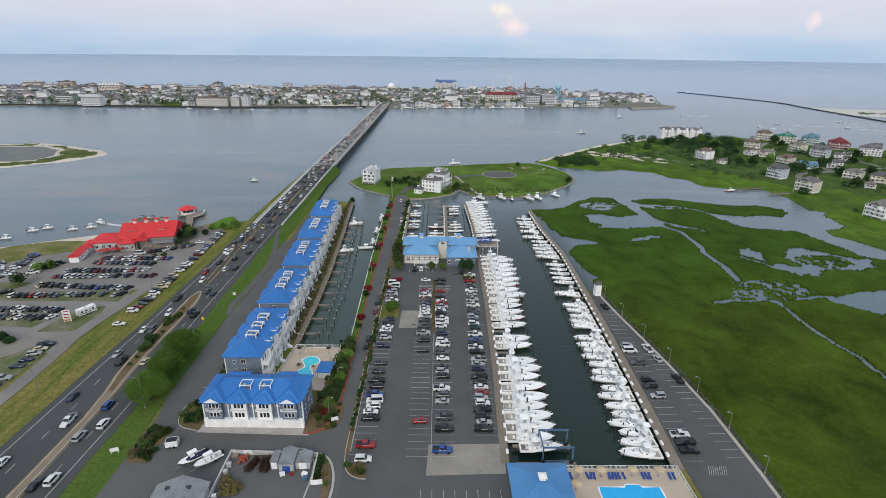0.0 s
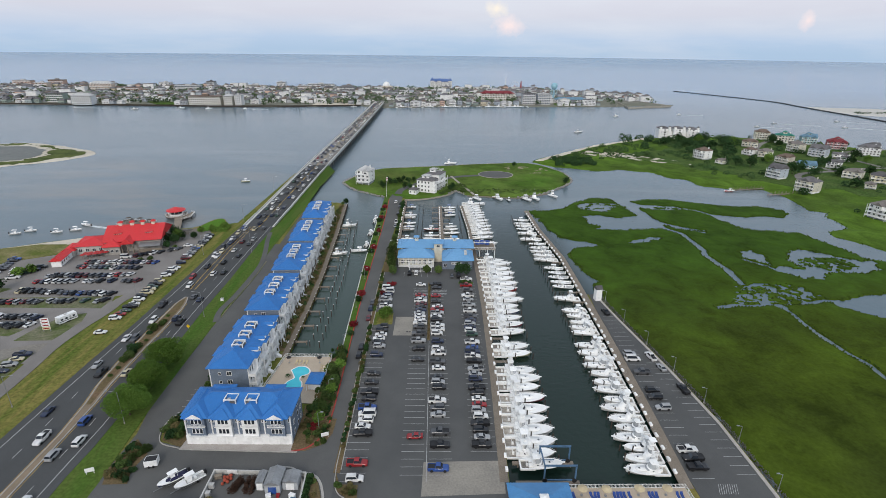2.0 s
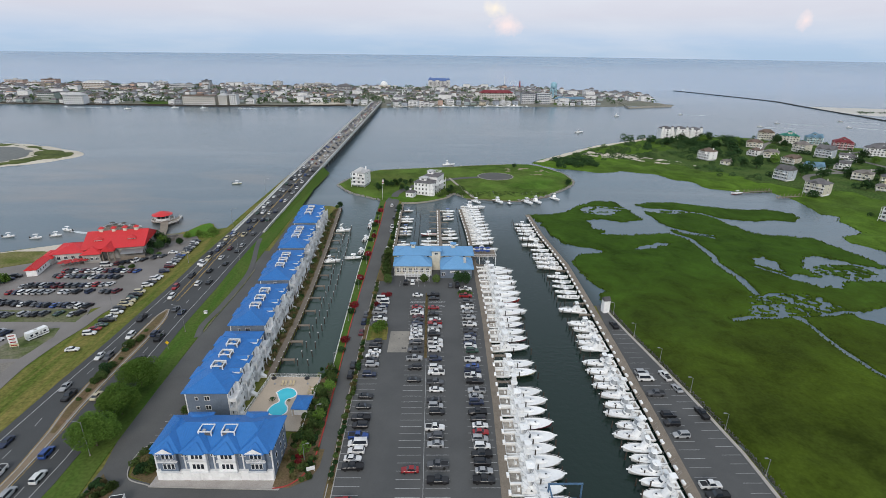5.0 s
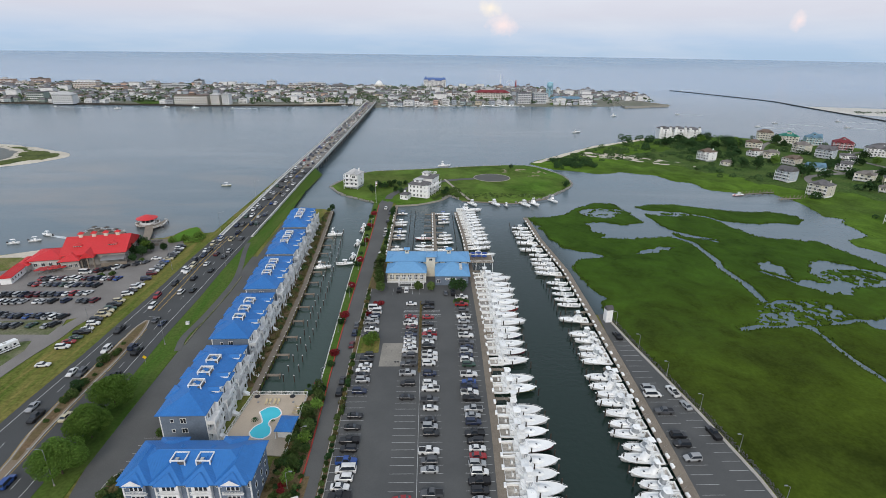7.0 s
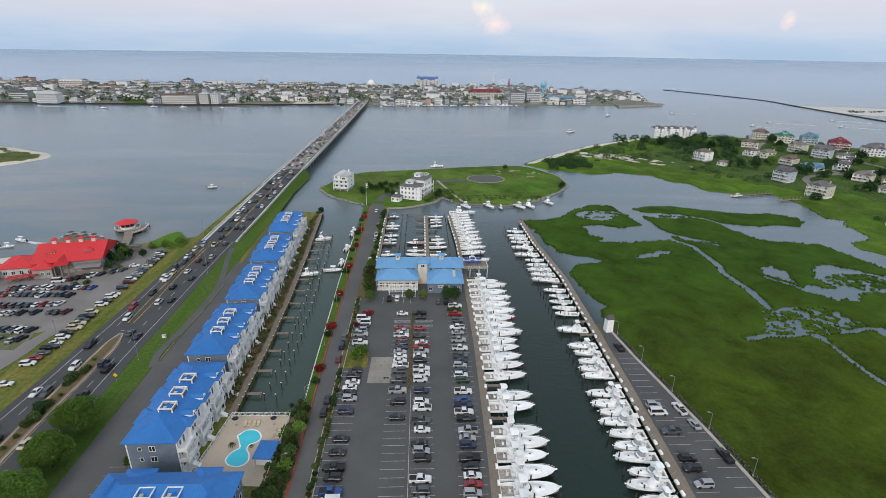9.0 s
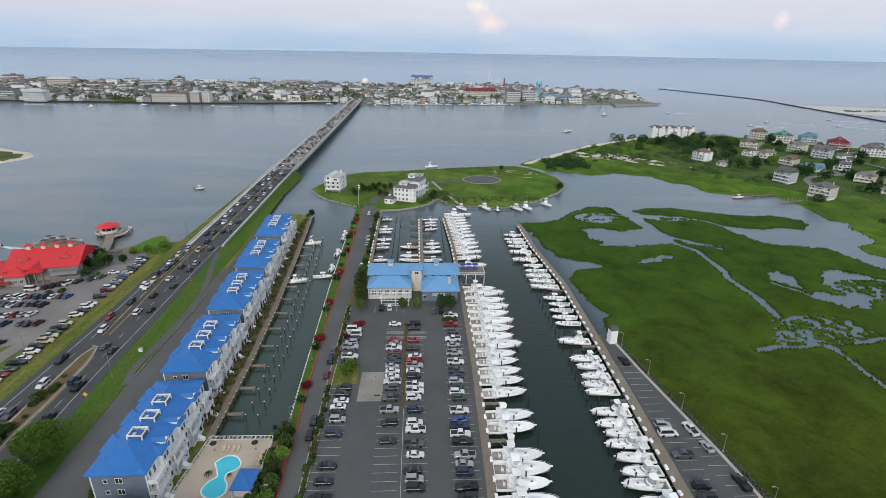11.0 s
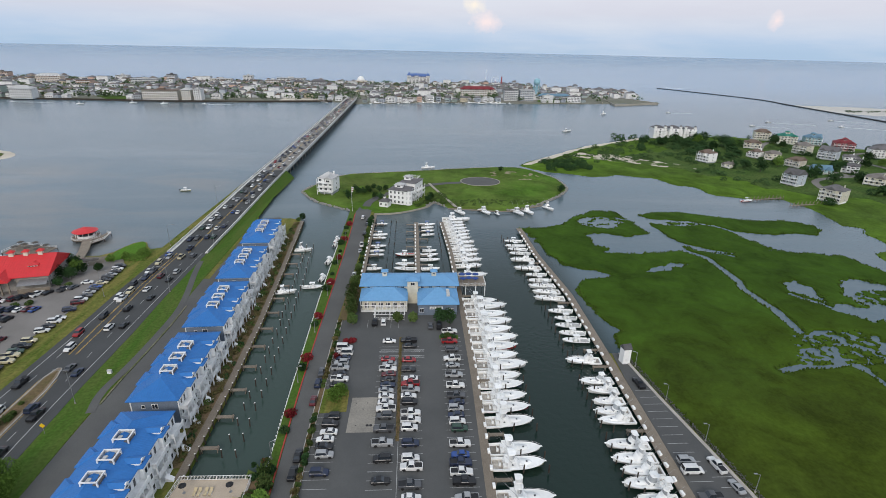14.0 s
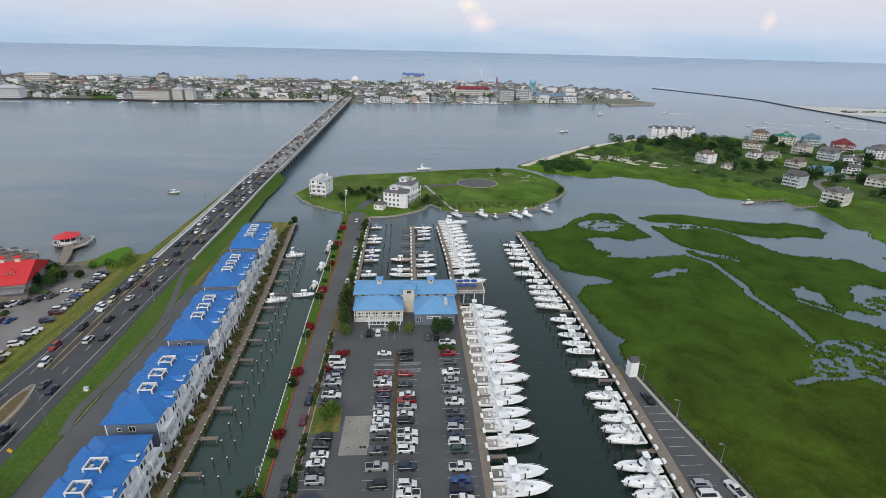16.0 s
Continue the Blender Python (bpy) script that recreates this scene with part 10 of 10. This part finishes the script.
pav.matrix_basis = pose(-36.0, 138.2, LOT + 0.1, 0, 0, -4) @ Matrix.Diagonal((0.78, 0.95, 1, 1))


def make_palm():
    t = thing("palm", "small potted palm with drooping fronds", "palm")
    part("trunk", Build().tube((0, 0, 0), (0.1, 0, 2.0), 0.12, 0.09, n=6), bark, t)
    c = Build()
    for k in range(11):
        a = 2 * math.pi * k / 11
        pts = [Vector((0.1 + s * 1.7 * math.cos(a), s * 1.7 * math.sin(a), 2.0 + 0.9 * s - 1.5 * s * s)) for s in (0, 0.35, 0.7, 1.0)]
        side = Vector((-math.sin(a), math.cos(a), 0)) * 0.22
        for p, q_ in zip(pts, pts[1:]):
            c.add([p - side, q_ - side * 0.7, q_ + side * 0.7, p + side], [(0, 1, 2, 3)])
    part("fronds", c, leaf_dark, t)
    return t


for x, y in ((-45.7, 142.2), (-40.8, 142.0)):
    place("palm", make_palm, pose(x, y, LOT + 0.1, 0, 0, x * 40) @ Matrix.Scale(0.6, 4), group="palms by the pool")


def make_lounger(cloth):
    l = thing("sun_lounger", "low sun lounger on the pool terrace", "lounger")
    part("seat", Build().box(-0.33, -0.9, 0.28, 0.33, 0.35, 0.36), cloth, l)
    part("backrest", Build().add([(-0.33, 0.35, 0.3), (0.33, 0.35, 0.3), (0.33, 0.95, 0.75), (-0.33, 0.95, 0.75), (-0.33, 0.37, 0.24), (0.33, 0.37, 0.24), (0.33, 0.98, 0.68), (-0.33, 0.98, 0.68)], [(0, 1, 2, 3), (7, 6, 5, 4), (0, 3, 7, 4), (1, 5, 6, 2), (2, 6, 7, 3)]), cloth, l)
    part("frame", Build().box(-0.3, -0.85, 0.0, -0.26, 0.35, 0.28).box(0.26, -0.85, 0.0, 0.3, 0.35, 0.28), trim_white, l)
    return l


for x, y, t in ((-45.0, 150.4, 0), (-44.0, 150.4, 0), (-42.6, 150.4, 0), (-41.6, 150.4, 0), (-35.4, 145.6, 90), (-35.4, 147, 90), (-35.4, 148.4, 90)):
    place("tan_lounger", lambda: make_lounger(tan_cloth), pose(x, y, LOT + 0.1, 0, 0, t), group="loungers on the apartments' pool terrace")
for x, y in ((-47.4, 150.6), (-37.4, 150.6)):
    umbrella(x, y, LOT + 0.1, MATS["black_plastic"], 0.85, "dark umbrellas by the pool", "dark closed umbrella by the pool")
# the near pool terrace at the head of the basin
flat("club_terrace", "pale paved pool terrace at the basin head", [(31.4, 60), (62.4, 60), (60.8, 98.2), (31.2, 98.2)], LOT + 0.08, pool_deck, 0.3, category="terrace")
pl = thing("club_pool", "bright blue rectangular swimming pool", "pool", kind="structure")
part("water", Build().slab([(39.0, 62), (56.0, 62), (54.4, 92.4), (50.0, 92.4), (49.6, 93.2), (46.2, 93.2), (45.8, 92.4), (39.4, 92.4)], LOT - 0.3, LOT + 0.10), mat("bright_pool_water", (0.02, 0.36, 0.72), 0.1, 0.05, 1.0, 0.2, 0.0, other=(0.03, 0.44, 0.76)), pl)
part("rim", Build().strip([(39.0, 62), (39.4, 92.4), (45.8, 92.4), (46.2, 93.2), (49.6, 93.2), (50, 92.4), (54.4, 92.4), (56, 62)], 0.4, LOT, LOT + 0.12), trim_white, pl)
fence = Build()
railing(fence, (31.2, 98.1), (60.7, 98.1), LOT + 0.08, 1.2)
railing(fence, (60.8, 98.1), (62.3, 60.0), LOT + 0.08, 1.2)
thing("terrace_fence", "white railed fence along the basin head", "fence", fence, (trim_white,))
for x, y in ((35.4, 96.0), (41.0, 95.8), (48.8, 96.0), (55.4, 96.0), (33.8, 91.5), (34.2, 85.0)):
    umbrella(x, y, LOT + 0.08, tan_cloth, 1.25, "tan umbrellas on the pool terrace", "tan canvas umbrella on the pool terrace")
for x in (32.4, 33.4, 37.6, 38.4, 39.2, 43.0, 43.8, 44.6, 45.4, 46.6, 51.4, 52.2, 53.0, 58.0, 59.0):
    place("blue_lounger", lambda: make_lounger(blue_cloth), pose(x, 95.4, LOT + 0.08, 0, 0, random.uniform(-12, 12)), group="loungers on the basin terrace")
# blue roofed dock house
dh = thing("dock_house", "square dock house with pale blue metal roof", "building")
part("wall", Build().box(-6.2, -6.2, 0, 6.2, 6.2, 4.0), wall_white, dh)
q = Build()
hip_roof(q, -7.2, -7.2, 7.2, 7.2, 4.2, 0.35, 0.55)
part("roof", q, mid_blue, dh)
k = part("cupola", Build().box(-0.7, -0.7, 6.2, 0.7, 0.7, 7.4), wall_white, dh)
q = Build()
hip_roof(q, -1.0, -1.0, 1.0, 1.0, 7.4, 0.5, 0.5)
part("cupola_roof", q, trim_white, k)
dh.matrix_basis = pose(24.6, 88.6, LOT)
# boat lift with a boat hanging in its slings
lift = thing("boat_lift", "blue steel travelling boat lift over a berth", "crane")
for y in (-3.2, 3.2):
    part("side_frame", Build().box(-4, y - 0.15, 0.5, 4, y + 0.15, 0.85).box(-4, y - 0.15, 4.9, 4, y + 0.15, 5.3).box(-3.95, y - 0.15, 0.5, -3.6, y + 0.15, 5).box(3.6, y - 0.15, 0.5, 3.95, y + 0.15, 5), lift_blue, lift)
    for x in (-3.6, 3.6):
        part("wheel", wheel_mesh(0.6, 0.4), tyre_mat, lift, at=pose(x, y, 0.6))
part("cross_beam", Build().box(-4, -3.2, 4.95, -3.7, 3.2, 5.25), lift_blue, lift)
lift.matrix_basis = pose(31.0, 103.2, LOT + 0.02)
pierline = Build()
for y in (100.0, 106.4):
    pierline.box(20.5, y - 0.5, LOT - 0.5, 36.0, y + 0.5, LOT)
    for x in (22, 26, 30, 35.5):
        pierline.tube((x, y, -3), (x, y, LOT - 0.4), 0.25, n=6)
thing("lift_pier", "twin dark timber runway piers of the boat lift", "pier", pierline, (deck_timber,))
sportfisher(27.6, 105.4, 0, 11, "G", False, "sport fishing boats on the western dock", z=0.9)
# the tall white shed on the eastern dock
sh = thing("white_shed", "tall narrow white shed with dark roof", "shed")
part("wall", Build().box(-1.25, -1.2, 0, 1.25, 1.2, 5.2), wall_white, sh)
q = Build()
hip_roof(q, -1.4, -1.35, 1.4, 1.35, 5.3, 0.9, 0.6, gable="ew")
part("roof", q, slate, sh)
part("door", Build().box(-0.5, -1.26, 0, 0.5, -1.18, 2.1), trim_white, sh)
sh.matrix_basis = pose(69.3, 198.0, LOT, 0, 0, 8)


def make_lamp(h, reach):
    l = thing("street_lamp", "", "lamp")
    part("pole", Build().tube((0, 0, 0), (0, 0, h), 0.10, 0.06, n=7), galvanised, l)
    part("arm", Build().tube((0, 0, h - 0.1), (reach, 0, h + 0.35), 0.05, n=5), galvanised, l)
    part("lamp_head", Build().box(reach - 0.1, -0.15, h + 0.26, reach + 0.65, 0.15, h + 0.42), galvanised, l)
    part("base", Build().tube((0, 0, 0), (0, 0, 0.4), 0.2, n=8), concrete, l)
    return l


for x, y, t in ((-85.0, 121, 180), (-88.6, 182, 180), (-121, 128, 0), (-118.0, 190, 0), (-115.6, 246, 0), (-114.0, 300, 0), (-92.8, 250, 180), (-93.4, 300, 180), (-93.6, 360, 180), (-117, 372, 0)):
    tagged(place("high_lamp", lambda: make_lamp(10.5, 2.6), pose(x, y, LOT, 0, 0, t), group="highway lamps"), "tall galvanised highway lamp with long arm", "lamp")
for x, y, t in [(a + 0.2, b, 180) for a, b, c in along(LOT_E[1:], 16.5)] + [(-31.0, y, 0) for y in (119, 134, 160, 190, 218, 246, 276, 306)]:
    tagged(place("low_lamp", lambda: make_lamp(5.2, 0.9), pose(x, y, LOT, 0, 0, t), group="marina lamps"), "slim pale marina lamp with curved arm", "lamp")
fp = thing("flagpole", "tall white flagpole with a hanging flag", "flagpole")
part("pole", Build().tube((0, 0, 0), (0, 0, 15), 0.11, 0.05, n=6), trim_white, fp)
for k in range(5):
    part("flag_stripe", Build().box(0.1, -0.03, 13.9 - 0.55 * k, 1.3 - 0.1 * k, 0.03, 14.4 - 0.55 * k), WALLS["red"] if k % 2 else trim_white, fp)
fp.matrix_basis = pose(-33.4, 357, 1.4)
# ---- the service yard ----
yard_white = mat("weathered_yard_wall", (0.52, 0.52, 0.50), 0.85, 0.15, 1.5, 0.4, 0.1, other=(0.36, 0.35, 0.33))
for line in ([(-52.7, 80), (-53.0, 103.0)], [(-53.2, 103.1), (-30.5, 102.2)], [(-30.5, 102.0), (-30.0, 93.0)]):
    structure("yard_wall", "low weathered white wall round the service yard", Build().strip(line, 0.34, LOT - 0.1, LOT + 1.15), yard_white, category="wall")
structure("yard_gate_wall", "low white wall at the yard gate", Build().strip([(-30.2, 92.9), (-27.4, 93.2)], 0.3, LOT - 0.1, LOT + 1.25), trim_white, category="wall")
for x, y, w_, d_, h_, m in ((-40.4, 99.6, 1.7, 3.6, 2.3, "grey"), (-37.1, 99.3, 3.6, 5.2, 2.7, "blue"), (-33.3, 99.7, 3.6, 3.6, 2.2, "pale")):
    s = thing("storage_shed", f"small {m} storage shed with grey metal roof", "shed", group="sheds in the service yard")
    part("wall", Build().box(-w_ / 2, -d_ / 2, 0, w_ / 2, d_ / 2, h_), WALLS["grey"], s)
    q = Build()
    hip_roof(q, -w_ / 2 - 0.12, -d_ / 2 - 0.15, w_ / 2 + 0.12, d_ / 2 + 0.16, h_ + 0.1, 0.3 if m != "blue" else 0.42, 0.8, gable="ns")
    part("roof", q, galvanised, s)
    wd = min(0.95, w_ / 2 - 0.2)
    part("door", Build().box(-wd, -d_ / 2 - 0.06, 0, wd, -d_ / 2 + 0.02, 2.0), MATS["blue_car_paint"] if m == "blue" else trim_white, s, "roller door")
    s.matrix_basis = pose(x, y, LOT)
cut_brush = mat("cut_brush", (0.060, 0.036, 0.026), 0.95, 0.3, 3.0, 1.0, other=(0.035, 0.020, 0.016), spec=0.05)
rng = random.Random(63)
rows = [((-47.2, 97.0), (-45.8, 100.6)), ((-46.4, 97.0), (-45.3, 100.4)), ((-43.6, 96.8), (-43.9, 100.7)), ((-42.2, 96.8), (-42.5, 100.8))]
thicket("brush_row", "tall rows of cut dark brown brush in the yard", [(a[0] + (c[0] - a[0]) * u + rng.uniform(-0.2, 0.2), a[1] + (c[1] - a[1]) * u, LOT + z, 0.55) for a, c in rows for u in np.linspace(0, 1, 8) for z in (0.1, 0.9)], cut_brush, 0.16, 110, 94)
thicket("bush_mound", "heap of dry olive bushes inside the yard wall", [(rng.uniform(-51.4, -46.6), rng.uniform(89.6, 94.4), LOT + rng.uniform(0, 0.4), rng.uniform(0.6, 1.0)) for k in range(26)], leaf_olive, 0.2, 120, 96)
for x, y, r_ in ((-49.6, 100.4, 0.5), (-48.8, 100.0, 0.45), (-49.2, 101.2, 0.5), (-48.3, 100.9, 0.4), (-50.0, 101.4, 0.45), (-48.7, 101.8, 0.5), (-49.8, 99.4, 0.4)):
    thing("float_buoy", "faded orange-red fishing float lying in the yard", "buoy", loft([disc(r_ * math.sin(v), r_ - r_ * math.cos(v), 8) for v in (0.3, 0.8, 1.4, 2.0, 2.5, 2.9)]), (tint("faded_red_float", (0.36, 0.075, 0.045)),), group="floats heaped in the yard", smooth=True).matrix_basis = pose(x, y, LOT)
bd = thing("board_panel", "white panel leaning on the yard wall", "panel", Build().box(-1.2, -0.05, 0, 1.2, 0.05, 1.7), (trim_white,))
bd.matrix_basis = pose(-48.5, 102.7, LOT, 12, 0, 0)
for x, y, w_, h_, m in ((-32.3, 95.7, 0.7, 0.9, trim_white), (-31.9, 94.6, 0.6, 0.7, lift_blue), (-37.9, 95.9, 0.6, 0.6, trim_white), (-35.7, 96.0, 0.35, 0.5, MATS["red_car_paint"]), (-51.6, 87.4, 0.6, 0.8, lift_blue), (-51.8, 88.8, 0.5, 0.9, trim_white), (-52.0, 96.4, 0.5, 0.9, gelcoat_grey), (-52.0, 98.6, 0.6, 1.1, gelcoat_grey), (-51.6, 101.6, 0.8, 0.8, deck_timber)):
    c = thing("crate", "worn crate among the yard clutter", "crate", group="clutter in the service yard")
    part("body", Build().box(-w_, -0.45, 0, w_, 0.45, h_, taper=0.04), m, c)
    part("lid", Build().box(-w_ - 0.03, -0.48, h_, w_ + 0.03, 0.48, h_ + 0.07), m, c)
    c.matrix_basis = pose(x, y, LOT, 0, 0, (x * 37) % 50 - 25)
# the two boats on trailers and the white trailer by the drive
for x, y, hull in ((-61.7, 100.2, "B"), (-57.5, 99.6, "W")):
    day_boat(x, y, 225, 7, hull, False, "boats on trailers by the drive", z=LOT + 0.55)
for x, y in ((-61.7, 100.2), (-57.5, 99.6)):
    tr = thing("boat_trailer", "galvanised boat trailer with two wheels", "trailer", group="boat trailers by the drive")
    part("frame", Build().box(-4, -0.08, 0.35, 6.5, 0.08, 0.5).box(-4, -0.9, 0.4, 2.5, -0.78, 0.52).box(-4, 0.78, 0.4, 2.5, 0.9, 0.52).box(-3.9, -0.9, 0.42, -3.7, 0.9, 0.55).box(2.3, -0.9, 0.42, 2.5, 0.9, 0.55), galvanised, tr)
    for s in (-1.05, 1.05):
        part("wheel", wheel_mesh(0.34, 0.22), tyre_mat, tr, at=pose(-2.0, s, 0.34))
    tr.matrix_basis = pose(x, y, LOT, 0, 0, 225) @ Matrix.Diagonal((0.7, 0.8, 1.0, 1.0))
tk = thing("box_trailer", "white box trailer with open top", "trailer")
part("body", Build().box(-2.4, -1.1, 0.5, 2.4, 1.1, 2.3), trim_white, tk)
# black plate on the solid body, drawn as the shaded inside
part("cargo", Build().box(-2.2, -0.9, 2.3, 2.2, 0.9, 2.34), black, tk)
for x in (-0.8, 0.8):
    for y in (-1.1, 1.1):
        part("wheel", wheel_mesh(0.4, 0.25), tyre_mat, tk, at=pose(x, y, 0.4))
tk.matrix_basis = pose(-69.6, 105.8, LOT, 0, 0, 12) @ Matrix.Diagonal((0.62, 1.0, 0.9, 1.0))
ut = thing("utility_house", "pale metal utility house with skylights", "building")
part("wall", Build().box(-5.5, -8, 0, 5.5, 5, 3.2), WALLS["grey"], ut)
q = Build()
hip_roof(q, -6, -8.5, 6, 5.5, 3.3, 0.4, 0.7, gable="n")
part("roof", q, galvanised, ut)
for x, y in ((-2.3, -1.0), (2.3, -1.0), (-2.3, 2.6), (2.3, 2.6)):
    part("skylight", Build().box(x - 0.5, y - 0.35, 4.5, x + 0.5, y + 0.35, 5.1), glass, ut)
ut.matrix_basis = pose(-58.4, 84.6, LOT, 0, 0, 4)
cs = thing("camper_trailer", "white camper trailer on the gravel", "trailer")
part("body", Build().box(-4.2, -1.25, 0.5, 4.2, 1.25, 3.1, taper=0.15), gelcoat, cs, smooth=False)
for x in (-2.6, -0.6, 2.6):
    part("window", Build().box(x - 0.5, -1.22, 1.6, x + 0.5, -1.14, 2.3), glass, cs)
part("door", Build().box(0.7, -1.24, 0.7, 1.4, -1.16, 2.5), gelcoat_grey, cs)
part("stripe", Build().box(-4.0, -1.26, 1.05, 4.0, -1.21, 1.3), MATS["grey_car_paint"], cs)
part("roof_unit", Build().box(-0.8, -0.4, 3.1, 0.4, 0.4, 3.4, taper=0.1), gelcoat_grey, cs)
for x in (-0.6, 0.3):
    for y in (-1.15, 1.15):
        part("wheel", wheel_mesh(0.36, 0.22), tyre_mat, cs, at=pose(x, y, 0.36))
cs.matrix_basis = pose(-138.6, 178.4, LOT - 0.1, 0, 0, 62) @ Matrix.Diagonal((0.8, 0.95, 0.95, 1.0))
sg = thing("roadside_sign", "tall roadside sign of four white boards", "sign")
for k in range(4):
    part("board", Build().box(-1.8, -0.1, 1.2 + 1.5 * k, 1.8, 0.1, 2.5 + 1.5 * k), trim_white if k else WALLS["yellow"], sg)
    part("lettering", Build().box(-1.3, -0.13, 1.6 + 1.5 * k, 1.3, -0.09, 2.1 + 1.5 * k), MATS["red_car_paint"], sg)
for x in (-1.5, 1.5):
    part("post", Build().box(x - 0.12, -0.08, 0, x + 0.12, 0.08, 7.2), galvanised, sg)
sg.matrix_basis = pose(-140.5, 170.5, LOT - 0.1, 0, 0, 15) @ Matrix.Diagonal((0.72, 1.0, 0.8, 1.0))
for x, y in ((-28.6, 115.4), (-83.2, 103)):
    bs = thing("notice_board", "small white notice board on posts", "sign")
    part("board", Build().box(-1.0, -0.06, 0.6, 1.0, 0.06, 1.7), trim_white, bs)
    for s in (-0.8, 0.8):
        part("post", Build().box(s - 0.06, -0.05, 0, s + 0.06, 0.05, 1.7), trim_white, bs)
    bs.matrix_basis = pose(x, y, LOT, 0, 0, 20)

# the planted corner beside the yard
flat("yard_island", "curved planted island at the yard's corner", [(-29.8, 93.4), (-30.2, 102.2), (-28.8, 102.0), (-27.2, 99.9), (-25.8, 96), (-25.3, 89), (-27.2, 89), (-27.3, 93.4)], LOT + 0.12, bare_earth, category="bed")
structure("yard_kerb", "pale concrete kerb round the yard island", Build().strip(bend([(-33.5, 102.9), (-29.6, 102.7), (-27.0, 100.4), (-25.3, 96), (-24.8, 92), (-24.9, 88)]), 0.6, LOT - 0.1, LOT + 0.16), kerb_mat, category="kerb")
random.seed(88)
for x, y in ((-29.6, 101.2), (-29.5, 99.6), (-29.6, 98.0), (-29.4, 96.4), (-28.4, 100.2), (-29.3, 94.8), (-27.4, 96), (-26.6, 93)):
    shrub(x, y, 1.0 if x < -29 else 0.7, "d" if x < -29 else random.choice("og"), z=LOT + 0.1, group="shrubs of the yard island")

# navy canvas laid over the first boat on its trailer
rings = []
for u in np.linspace(0, 1, 9):
    x = -4.7 + 9.3 * u
    half = 1.35 * (1 - max(0.0, (u - 0.45) / 0.55) ** 2.2) + 0.04
    top = 1.45 + 0.75 * math.sin(math.pi * min(1.0, u * 1.15)) ** 2
    rings.append([(x, -half, 1.2), (x, -half * 0.75, 1.35 + 0.3 * (top - 1.45)), (x, 0.0, top), (x, half * 0.75, 1.35 + 0.3 * (top - 1.45)), (x, half, 1.2)])
cv = thing("boat_cover", "navy canvas cover laced over a trailer boat", "cover", loft(rings), (paint("navy_canvas", (0.012, 0.014, 0.055), 0.85),), smooth=True)
cv.matrix_basis = pose(-61.7, 100.2, LOT + 0.5, 0, 0, 225) @ Matrix.Scale(0.7, 4)
# the planted strip down the middle of the car park
strip = flat("middle_bed", "narrow mulched bed between the parking rows", [(-1.9, 165), (-1.0, 165), (-1.2, 214), (-2.1, 214)], LOT + 0.1, bare_earth, category="bed")
thicket("bed_tufts", "small tufts in the bed between parking rows", [(-1.5 + random.uniform(-0.3, 0.3), y, LOT + 0.1, random.uniform(0.25, 0.5)) for y in np.arange(166, 213, 0.9)], leaf_olive, 0.3, 24, 99)
